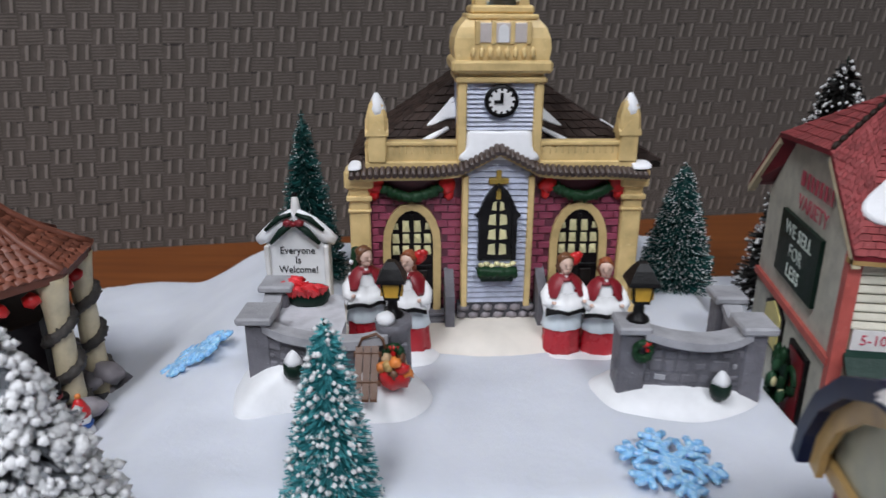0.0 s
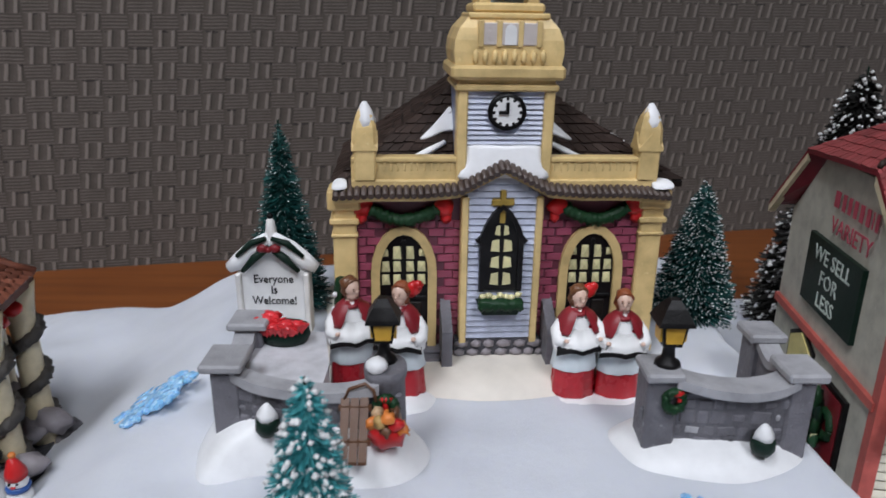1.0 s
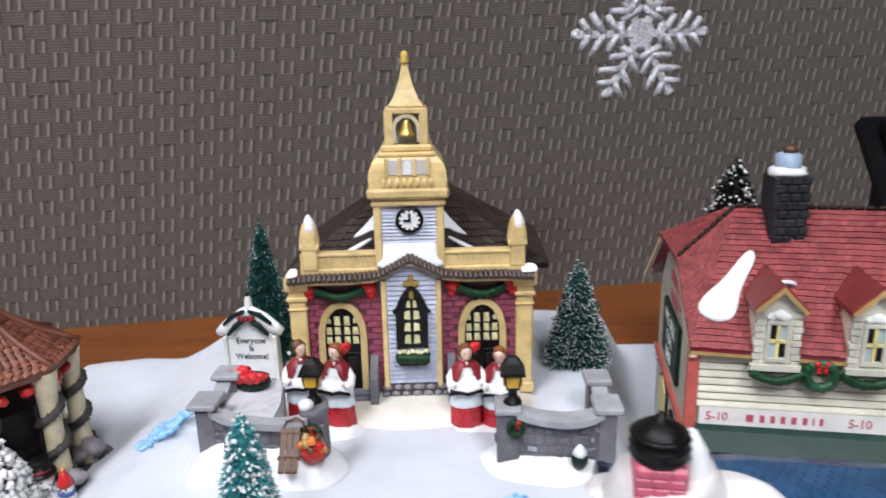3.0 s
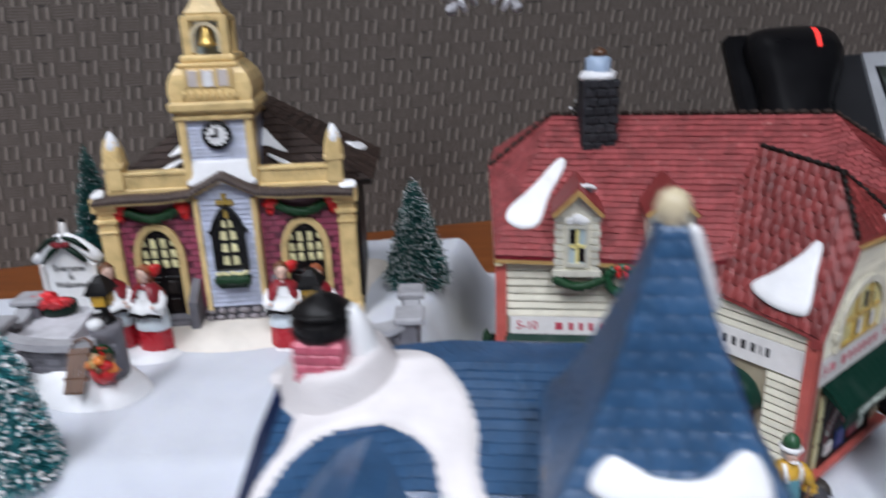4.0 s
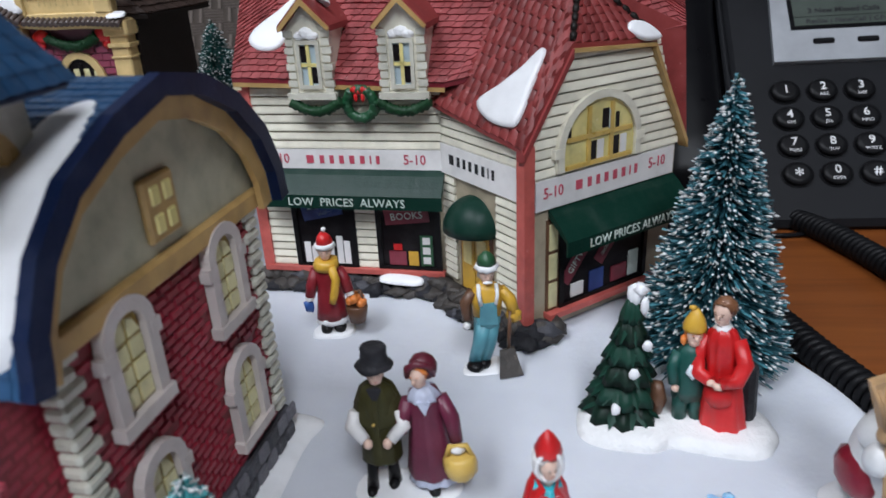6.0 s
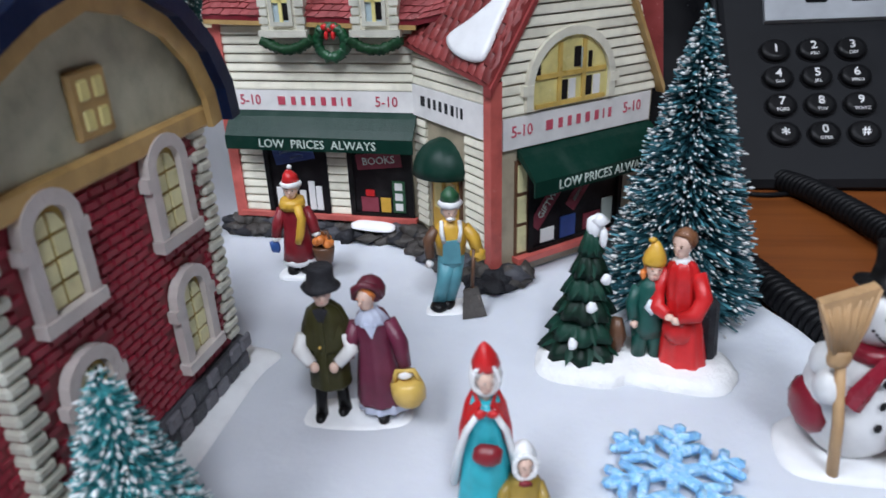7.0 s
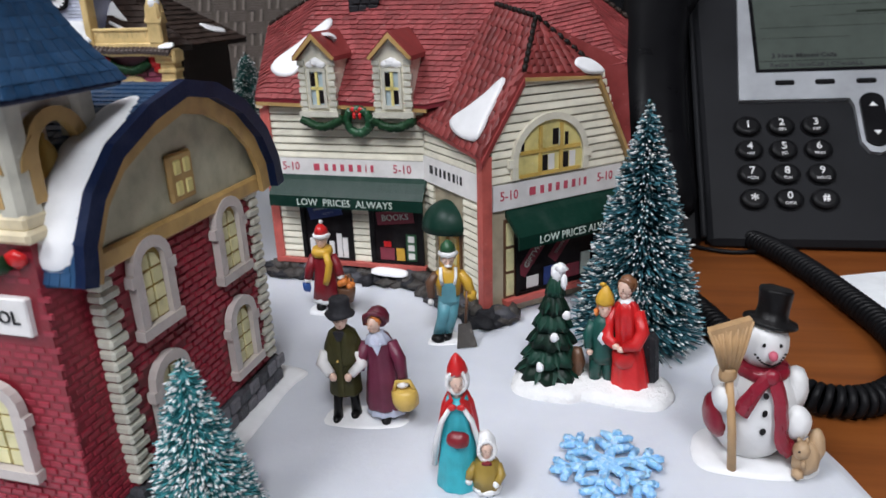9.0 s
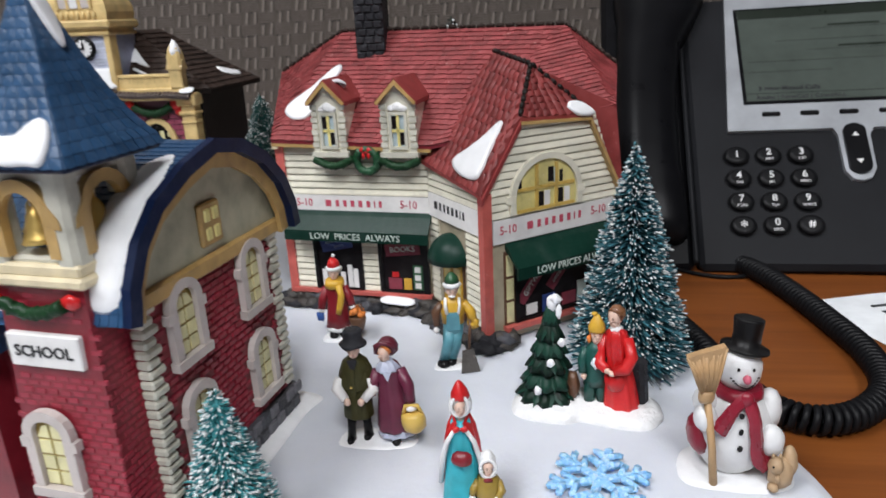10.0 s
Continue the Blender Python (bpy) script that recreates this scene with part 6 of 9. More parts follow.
    def free_side(u, v):
        y, z = u - D, v + 10.5
        for cy in (-18.5, 18.0):
            for cz in (50.5, 18.0):
                if abs(y - cy) < 8.4 and cz - 3.5 < z < cz + 21.5 or (y - cy) ** 2 + (z - cz - 16) ** 2 < 58:
                    return False
        return 3.0 < u < 2 * D - 3.0

    brick_field(root, (W, -D, 10.5), (0, 1, 0), (0, 0, 1), 2 * D, 60, 4.6, 2.25, "brick_red", free_side, 330, 61)

    def slope_front(u, v):
        x, z = u - 16.4, v + 9.5
        if abs(x + 5) < 8.6 and z < 47 and z > 19:
            return False
        if -14.5 < x < 12 and 57.5 < z < 70:
            return False
        return abs(x) < 16.4 - 3.2 * v / 67

    brick_field(root, (tx - 16.4, ty - 15.9, 9.5), (1, 0, 0), (0, 0.045, 1), 32.8, 72, 4.0, 2.05, "brick_red", slope_front, 330, 62)
    brick_field(root, (tx + 15.9, ty - 16.4, 9.5), (0, 1, 0), (-0.045, 0, 1), 18, 72, 4.0, 2.05, "brick_red", lambda u, v: u > 1 + 3.2 * v / 67, 150, 63)


school()


# ---- stone walls, sign and carolers in front of the church ----
def street_lamp_parts(parent, x, y, z, k=1.0):
    part("lamp_post", Shape("black").lathe([(3.6 * k, 0), (3.2 * k, 1.2), (1.8 * k, 2.4), (1.5 * k, 5.5 * k), (2.0 * k, 6.2 * k)], (x, y, z), 10), parent, "black lantern post")
    z1 = z + 6.0 * k
    q = part("lantern", Shape("black").hull([(x + sx * a * k, y + sy * a * k, z1 + b2 * k) for sx in (-1, 1) for sy in (-1, 1) for a, b2 in ((2.4, 0), (3.4, 6.5))]), parent)
    for dx, dy in ((0, -1), (1, 0), (-1, 0)):
        c = Vector((x + dx * 3.0 * k, y + dy * 3.0 * k, z1 + 3.4 * k))
        u = Vector((dy, -dx, 0)) if dx else Vector((1, 0, 0))
        part("lantern_pane", Shape("mustard").hull([c + u * a * k + Vector((dx * d, dy * d, b2 * k)) for a, b2 in ((-2.0, -2.0), (2.0, -2.0), (-2.5, 2.2), (2.5, 2.2)) for d in (-0.8, 0.45)]), q)
    part("lantern_roof", Shape("black").hull([(x + sx * a * k, y + sy * a * k, z1 + b2 * k) for sx in (-1, 1) for sy in (-1, 1) for a, b2 in ((4.6, 6.3), (4.2, 7.4), (2.6, 10.5), (1.2, 12.5))]), q)


def stone_course(parent, pts, z0, z1, out, seed):
    """Uneven stones along a wall face given as a plan line."""
    rng = random.Random(seed)
    pts = [Vector(p) for p in pts]
    total = sum((b2 - a).length for a, b2 in zip(pts, pts[1:]))

    def at(l):
        for a, b2 in zip(pts, pts[1:]):
            d = (b2 - a).length
            if l <= d or b2 is pts[-1]:
                u = (b2 - a).normalized()
                return a + u * l, u
            l -= d

    z = z0
    while z < z1 - 1:
        h = min(rng.uniform(2.2, 5.0), z1 - z)
        l = -rng.uniform(0, 2)
        while l < total - 1:
            w = rng.uniform(2.8, 7.4)
            c, u = at(min(max(l + w / 2, 0.5), total - 0.5))
            n = Vector((u.y, -u.x))
            m4 = Matrix(((u.x, n.x, 0, c.x), (u.y, n.y, 0, c.y), (0, 0, 1, z + h / 2), (0, 0, 0, 1)))
            r = rng.random()
            m4 = m4 @ Matrix.Rotation(radians(rng.uniform(-5, 5)), 4, "Y")
            thin = rng.uniform(0.5, 0.95) if r > 0.72 else 1.0
            part("stone", Shape("stone" if r < 0.76 else "stone_dark" if r < 0.91 else "stone_pale", m4).box(-w / 2 * thin + 0.1, w / 2 * thin - 0.1, -1, out * rng.uniform(0.1, 1.3), -h / 2 * thin + 0.1, h / 2 * thin - 0.1, 0.7), parent)
            l += w
        z += h


def swoop(shape, outer, inner, top, low):
    """A wall or coping along a smooth plan line, its top rising and sagging with the heights in top."""
    line = [spline([(*p, z) for p, z in zip(l, top)], 5) for l in (outer, inner)]
    drop = [z for z in low] if isinstance(low, (list, tuple)) else None
    rows = []
    for i, (a, b2) in enumerate(zip(*line)):
        za = a.z - drop[0] if drop else low
        rows.append(shape.vs([a, b2, (b2.x, b2.y, za), (a.x, a.y, za)]))
    for p, q in zip(rows, rows[1:]):
        for i in range(4):
            j = (i + 1) % 4
            shape.face([p[i], p[j], q[j], q[i]])
    shape.face(rows[0][::-1]), shape.face(rows[-1])
    return shape


def snow_base(parent, pts, z, lift=3.0):
    s = drift(Shape("snow_glaze"), smooth_outline(pts, 6), lift, z, 0.55)
    return part("snow_base", s, parent, "white glazed snow base")


def small_pot(parent, x, y, z):
    q = part("planter", Shape("green_dark").lathe([(2.4, 0), (3.4, 2.0), (3.3, 4.6), (2.8, 5.0)], (x, y, z), 10), parent, "green tub heaped with snow")
    part("snow_heap", Shape("snow_glaze").lathe([(2.9, z + 4.6), (2.5, z + 6.4), (1.5, z + 8.2), (0.6, z + 9.2)], (x, y, 0), 10, wob=0.1, fold=4), q)


def wall_left():
    root = thing("church_sign_wall", (-38, 215, 43.5), "grey stone wall ornament with welcome sign, lantern and poinsettias", "stone wall", "stone walls")
    fit = lambda x: -42 + (x + 42) * 0.87
    at0 = T(42, -215, -40)
    at = T(0, -215, -40) @ Matrix.Diagonal((0.87, 1, 1, 1)) @ T(42, 0, 0)
    front = [(-69.5, 210), (-58, 207), (-44, 204.5), (-30, 203.8), (-14, 204.5)]
    snow_base(root, [(fit(x) + 42, y - 215) for x, y in ((-79, 208), (-72, 197), (-50, 200), (-30, 195), (-14, 196), (-4, 204), (-3, 214), (-14, 222), (-40, 228), (-64, 244), (-78, 238), (-80, 222))], -3.6, 14.2)
    body_o = [(-69.5, 210), (-58, 207), (-44, 204.5), (-30, 203.8), (-14, 204.5)]
    body_i = [(-69.5, 216), (-58, 213), (-44, 210.5), (-30, 209.8), (-14, 210.5)]
    sag = [65.2, 63.0, 61.6, 61.4, 63.6]
    part("wall_body", swoop(Shape("stone_joint", at), body_o, body_i, [z - 2.8 for z in sag], 38), root)
    part("wall_body", swoop(Shape("stone_joint", at), [(-70.5, 218), (-70.5, 226), (-70.5, 234)], [(-65, 218), (-65, 226), (-65, 234)], [61.8, 58.4, 61.8], 38), root)
    stone_course(root, [(fit(x) + 42, y - 215) for x, y in front], 1, 20.4, 0.45, 71)
    cap = [(-67, 208.5), (-58, 204.5), (-44, 202.3), (-30, 201.8), (-18, 202)]
    inn = [(-67, 214.5), (-58, 210.6), (-44, 208.2), (-30, 207.6), (-18, 208)]
    part("coping", swoop(Shape("stone_pale", at), cap, inn, sag, [2.9]), root, "pale grey curved coping")
    part("coping", swoop(Shape("stone_pale", at), [(-71.6, 217), (-71.6, 226), (-71.6, 235)], [(-64.4, 217), (-64.4, 226), (-64.4, 235)], [64.8, 61.2, 64.8], [2.6]), root, "pale grey curved coping")
    for x0, x1, y0, y1, z in ((-74, -60.5, 205, 219, 67.0), (-74, -60, 232, 244, 66.8)):
        part("pillar_cap", Shape("stone_pale", at).box(x0, x1, y0, y1, z - 2.0, z + 0.5, 0.6), root)
    part("pillar", Shape("stone", at).box(-71.5, -62.5, 207.5, 217, 38, 64.2, 0.8), root)
    part("pillar", Shape("stone", at).box(-71.5, -62.5, 234, 242, 38, 64, 0.8), root)
    part("pillar", Shape("stone", at).lathe([(6.4, 38), (6.2, 62), (6.8, 63), (6.8, 66)], (-16.5, 209.5, 0), 14), root)
    part("terrace", Shape("terrace_grey", at).prism([(-66, 213), (-58, 211), (-44, 208.6), (-37, 208.2), (-37, 224), (-42, 246), (-66, 246)], (0, 0, 38), (1, 0, 0), (0, 1, 0), (0, 0, 20.4)), root)
    street_lamp_parts(root, fit(-17) + 42, 212 - 215, 26.0, 1.02)
    part("snow_cap", Shape("snow_glaze", at).ball((-19, 206, 67.5), (3.6, 3.0, 2.4), 2, 0.2), root)
    bt = at0 @ T(-64.5, 274, 46) @ Matrix.Scale(0.9, 4) @ T(64.5, -274, -45.5)
    # welcome board
    bd = part("sign_board", Shape("white", bt).prism([(-13, 46), (13, 46), (13, 69), (14, 70), (0, 82), (-14, 70), (-13, 69)], (-64.5, 272, 0), (1, 0, 0), (0, 0, 1), (0, 5, 0)), root, "white welcome board under a snowy roof")
    for sx in (-1, 1):
        part("board_edge", Shape("off_white", bt).box(-64.5 + sx * 13.4 - 1.2, -64.5 + sx * 13.4 + 1.2, 270.6, 278, 45, 71, 0.5), bd)
        s = Shape("snow_glaze", bt)
        s.tube([(-64.5, 274, 84.5), (-64.5 + sx * 7, 274, 80.5), (-64.5 + sx * 13, 274, 75.2), (-64.5 + sx * 17.5, 274, 72.4)], [3.4, 3.7, 3.6, 2.2], 10)
        part("roof_snow", s, bd)
        g = Shape("green_dark", bt)
        g.tube([(-64.5, 270, 82.5), (-64.5 + sx * 6, 269.4, 78.0), (-64.5 + sx * 11, 269.6, 72.5)], [1.3, 1.7, 0.9], 7)
        g.tube([(-64.5 + sx * 1, 270, 86), (-64.5 + sx * 7, 270, 84), (-64.5 + sx * 13, 270.2, 78.5)], [0.9, 1.4, 0.8], 7)
        part("swag", g, bd)
    part("finial", Shape("off_white", bt).lathe([(2.6, 84), (2.2, 88), (1.6, 92), (0.8, 93)], (-64.5, 275, 0), 8), bd)
    part("finial_tip", Shape("black", bt).ball((-64.5, 275, 93.6), 1.4, 1), bd)
    part("bow", Shape("red_dark", bt).ball((-67, 268.8, 82.2), (2.6, 1.4, 2.0), 1).ball((-62, 268.8, 82.2), (2.6, 1.4, 2.0), 1).ball((-64.5, 268.4, 81.8), 1.4, 1), bd)
    for k, wd in enumerate(("Everyone", "Is", "Welcome!")):
        lettering(wd, 4.9, bd, bt @ Matrix.Translation((-64.2, 271.8, 68.4 - 4.6 * k)) @ FRONT, "ink_black", 0.86, bold=0.03)
    ft = at0 @ T(-53.5, 239, 58.6) @ Matrix.Scale(1.0, 4) @ T(54, -240, -55)
    # poinsettias
    tub = part("flower_tub", Shape("green_dark", ft).lathe([(6.8, 55), (8.0, 57.5), (7.6, 60.4)], (-54, 240, 0), 12, 1.0, 0.7), root)
    rng = random.Random(9)
    for k in range(9):
        cx, cy, up = -54 + rng.uniform(-7, 7), 239 + rng.uniform(-4, 3), rng.uniform(-1.5, 1.0)
        f = Shape("petal", ft @ T(0, 0, up - 1.2))
        for p in range(6):
            a = p * math.pi / 3 + rng.random()
            f.hull([(cx, cy, 63.8), (cx + 2.9 * math.cos(a - 0.5), cy + 2.4 * math.sin(a - 0.5), 64.2), (cx + 4.2 * math.cos(a), cy + 3.4 * math.sin(a), 62.6 + rng.uniform(0, 2.0)), (cx + 2.9 * math.cos(a + 0.5), cy + 2.4 * math.sin(a + 0.5), 63.6), (cx, cy, 60.6), (cx + 2.2 * math.cos(a), cy + 2.0 * math.sin(a), 60.8)])
        f.ball((cx, cy, 63.0), (2.6, 2.2, 2.0), 1, 0.4)
        part("poinsettia", f, tub, "red poinsettia bloom")
    # wreath, sled and present
    wr = leafy(Shape("holly", at @ T(0, -0.4, 0)), ring_pts((-16, 203, 56.5), (1, 0, 0), (0, 0, 1), 2.9), 1.4)
    wr.use("red").ball((-16, 202.3, 59.4), (2.6, 1.0, 1.3), 1, 0.3).ball((-16, 202.3, 57.6), (1.2, 0.8, 1.8), 1)
    part("wreath", wr, root, "green wreath with a red bow")
    sl = Shape("brown", at)
    for k in range(3):
        sl.hull([(-29.5 + k * 2.9 + a, 199 + b2, z) for a in (0, 2.6) for b2, z in ((-7.4, 42.6), (-7.4, 43.6), (2.6, 56), (3.2, 57))])
    for z, y in ((46.4, 194.6), (53.4, 200.2)):
        sl.hull([(x, y + b2, z + c2) for x in (-30.2, -20.2) for b2 in (0, 1.2) for c2 in (0, 1.4)])
    sl.tube([(-28.6, 202, 56), (-27, 202, 59), (-22, 202, 60.6), (-19.5, 201.4, 59), (-18.8, 200.8, 56)], 0.55, 6)
    sl.bm.transform(T(0, 0, 3.6))
    part("sled", sl, root, "brown wooden sled")
    gf = Shape("red", at).ball((-15.6, 199.8, 50.6), (5.6, 4.2, 4.6), 2, 0.35)
    sack = part("toy_sack", gf, root, "red sack heaped with orange and brown toys")
    rt = random.Random(12)
    for k in range(11):
        a3, up = k * 2.4, k / 10
        c = (-15.8 + (5.0 - 2.4 * up) * math.cos(a3), 199.0 + 2.8 * math.sin(a3), 52.4 + 4.8 * up)
        part("toy", Shape(("orange", "tan", "brown", "fur", "orange", "red")[k % 6], at).ball(c, (rt.uniform(1.8, 2.8), 1.8, rt.uniform(1.3, 2.1)), 2, 0.7), sack)
    small_pot(root, fit(-52.5) + 42, 201.5 - 215, 9.2)
    # little fir sprig behind
    fs = Shape("snow_glaze", at).lathe([(4.2, 44), (3.4, 50), (2.0, 58), (0.8, 66)], (-38, 252, 0), 9, wob=0.15, fold=5)
    part("snowy_post", fs, root)


def wall_right():
    root = thing("curved_stone_wall", (84.5, 222, 41), "curved grey stone wall ornament with lantern and wreath", "stone wall", "stone walls")
    fit = lambda x: 57 + (x - 57) * 0.85
    at = T(57 - 84, -222, -38) @ Matrix.Diagonal((0.85, 1, 1, 1)) @ T(-57, 0, 0)
    front = [(57, 210.5), (66, 209.8), (80, 208.4), (96, 208.2), (109, 209)]
    snow_base(root, [(fit(x) - 84, y - 222) for x, y in ((46, 212), (54, 202), (76, 198), (98, 199), (113, 206), (116, 218), (113, 244), (84, 240), (58, 230), (46, 222))], -3.0, 8.4)
    sag = [63.4, 61.2, 60.2, 61.0, 63.2]
    part("wall_body", swoop(Shape("stone_joint", at), front, [(x, y + 7) for x, y in front], [z - 2.7 for z in sag], 35.5), root)
    part("wall_body", swoop(Shape("stone_joint", at), [(110, 218), (110, 225), (110, 232)], [(104.5, 218), (104.5, 225), (104.5, 232)], [60, 57.4, 60], 35.5), root)
    stone_course(root, [(fit(x) - 84, y - 222) for x, y in front], 0.5, 20.8, 0.45, 81)
    cap = [(65, 206.8), (76, 205.4), (88, 205.0), (98, 205.6), (105, 206.8)]
    part("coping", swoop(Shape("stone_pale", at), cap, [(x, y + 9) for x, y in cap], sag, [2.7]), root, "pale grey curved coping")
    part("coping", swoop(Shape("stone_pale", at), [(111, 217), (111, 225), (111, 233)], [(103.5, 217), (103.5, 225), (103.5, 233)], [63, 60, 63], [2.5]), root, "pale grey curved coping")
    part("pillar", Shape("stone", at).box(56, 66.5, 208, 219, 36, 62.4, 0.9), root)
    part("pillar_cap", Shape("stone_pale", at).box(55, 67.6, 206.6, 220, 62, 64.8, 0.7), root)
    for y0, y1, z in ((206, 219.5, 62.6), (231, 243, 62.4)):
        part("pillar", Shape("stone", at).box(102.5, 111, y0 + 1.5, y1 - 1.5, 36, z, 0.8), root)
        part("pillar_cap", Shape("stone_pale", at).box(100.6, 114, y0, y1, z - 0.3, z + 2.6, 0.7), root)
    street_lamp_parts(root, fit(63.5) - 84, 213.5 - 222, 26.6, 1.08)
    wr = leafy(Shape("holly", at), ring_pts((64.5, 207.2, 56.6), (1, 0, 0), (0, 0, 1), 2.8), 1.35)
    wr.use("red").ball((65, 206.6, 59.2), (2.6, 1.0, 1.1), 1, 0.3).ball((66, 206.6, 57.4), (1.0, 0.8, 1.2), 1)
    part("wreath", wr, root, "green wreath with a red bow")
    small_pot(root, fit(93.5) - 84, 203.5 - 222, 4.4)


wall_left()
wall_right()


def head(s, x, y, z, r, hair, hat=None, turn=0.0):
    """Painted head: face, jaw, hair, small features; looks to -y, turned about z."""
    keep = s.m
    s.m = keep @ T(x, y, z) @ Matrix.Rotation(turn, 4, "Z")
    s.use("skin").ball((0, 0, r * 0.1), (r * 0.78, r * 0.86, r * 1.0), 2).ball((0, -r * 0.16, -r * 0.5), (r * 0.56, r * 0.62, r * 0.62), 2)
    s.ball((0, -r * 0.88, -r * 0.12), (r * 0.13, r * 0.18, r * 0.22), 1)
    s.lathe([(r * 0.46, -r * 1.7), (r * 0.42, -r * 0.8)], (0, r * 0.12, 0), 9)
    s.use(hair).ball((0, r * 0.3, r * 0.28), (r * 0.92, r * 0.86, r * 0.98), 2, 0.25)
    s.tube([(k / 4 * r * 0.84, -r * (0.42 - 0.5 * k * k / 16), r * (1.0 - 0.8 * k * k / 16)) for k in range(-4, 5)], [r * (0.16 + 0.06 * (k % 2)) for k in range(9)], 8)
    for sx in (-1, 1):
        s.use("brown").ball((sx * r * 0.3, -r * 0.79, r * 0.08), (r * 0.1, r * 0.05, r * 0.05), 1)
        s.use(hair).ball((sx * r * 0.33, -r * 0.76, r * 0.25), (r * 0.17, r * 0.05, r * 0.03), 1)
    s.use("blush").ball((0, -r * 0.79, -r * 0.53), (r * 0.16, r * 0.05, r * 0.06), 1)
    s.m = keep


def caroler(s, x, y, z, h, robe="robe_red", bow=None, hair="hair", turn=0.0):
    k = h / 40.0
    keep = s.m
    s.m = keep @ T(x, y, z) @ Matrix.Scale(k, 4) @ Matrix.Rotation(turn * 0.6, 4, "Z")
    s.use(robe).lathe([(7.3, 0), (7.6, 1.2), (7.2, 6), (6.9, 10), (6.6, 14)], (0, 0, 0), 36, 1.0, 0.76, 0.05, 9)
    s.use("pale_blue").lathe([(7.4, 10.2), (7.7, 10.6), (7.2, 13), (6.7, 17), (6.1, 21)], (0, 0, 0), 36, 1.0, 0.78, 0.035, 11)
    s.use("white").lathe([(6.3, 19), (6.0, 23), (5.4, 27), (3.8, 29.6), (1.8, 30.8)], (0, 0, 0), 24, 1.0, 0.76, 0.03, 6)
    for sx in (-1, 1):
        s.use("white").tube([(sx * 5.4, 0.2, 26.4), (sx * 7.0, -1.0, 23.8), (sx * 7.2, -3.4, 21.4), (sx * 5.4, -5.8, 20.8)], [1.5, 1.9, 2.1, 1.5], 12)
        s.tube([(sx * 7.1, -3.0, 21.2), (sx * 7.0, -3.6, 18.2), (sx * 6.4, -4.0, 16.4)], [1.8, 1.4, 0.5], 8)
        s.use("skin").ball((sx * 5.6, -7.2, 22.4), (0.9, 0.8, 0.8), 1)
    # open song book held against the robe: dark cover under two drooping white leaves
    for mat, drop, wide in (("black", -1.0, 0.3), ("white", 0.0, 0.0)):
        rows = []
        for k2 in range(-6, 7):
            u = k2 / 6
            wave = 1.0 * abs(math.sin(u * 3.0)) - 0.9 * u * u
            f = Vector((u * (7.6 + wide), -7.6 + 2.4 * u * u - wide, 19.0 + wave + drop))
            g = Vector((u * (6.6 + wide), -4.6 + 1.6 * u * u, 24.6 + wave * 0.5 + drop))
            rows.append(s.use(mat).vs([f, g, g - Vector((0, 0, 0.8)), f - Vector((0, 0, 0.8))]))
        for p, q in zip(rows, rows[1:]):
            for i in range(4):
                s.face([p[i], p[(i + 1) % 4], q[(i + 1) % 4], q[i]], True)
        s.face(rows[0][::-1]), s.face(rows[-1])
    # short cape with a wavy hem, open over the chest
    s.use("red_dark")
    rows = []
    for r, zc, gap in ((2.3, 31.2, 12), (3.6, 30.4, 16), (5.4, 28.8, 20), (6.7, 26.6, 25), (7.4, 24.4, 31), (7.6, 23.0, 36), (6.9, 22.8, 37), (5.6, 26.0, 26)):
        ring = []
        for i in range(33):
            a = radians(-90 + gap + (360 - 2 * gap) * i / 32)
            rr = r * (1 + 0.04 * math.cos(8 * a)) if zc < 27 else r
            ring.append((rr * math.cos(a), rr * 0.8 * math.sin(a) - 0.2, zc + (0.5 * math.cos(8 * a) if zc < 25 else 0)))
        rows.append(s.vs(ring))
    for p, q in zip(rows, rows[1:]):
        for i in range(32):
            s.face([p[i + 1], p[i], q[i], q[i + 1]], True)
    s.tube([(-1.9, -1.6, 30.6), (-0.7, -3.4, 29.4), (0.7, -3.4, 29.4), (1.9, -1.6, 30.6)], [0.7, 0.9, 0.9, 0.7], 7)
    s.use(hair).ball((0, 1.2, 33.2), (2.9, 2.2, 3.6), 2, 0.2)
    head(s, 0, -0.6, 34.6, 3.3, hair, None, turn)
    if bow:
        s.use("red").ball((bow * 3.6, 1.0, 36.0), (2.4, 1.5, 2.4), 2, 0.5).ball((bow * 5.0, 1.2, 37.2), (1.9, 1.3, 1.7), 2, 0.5)
    s.m = keep


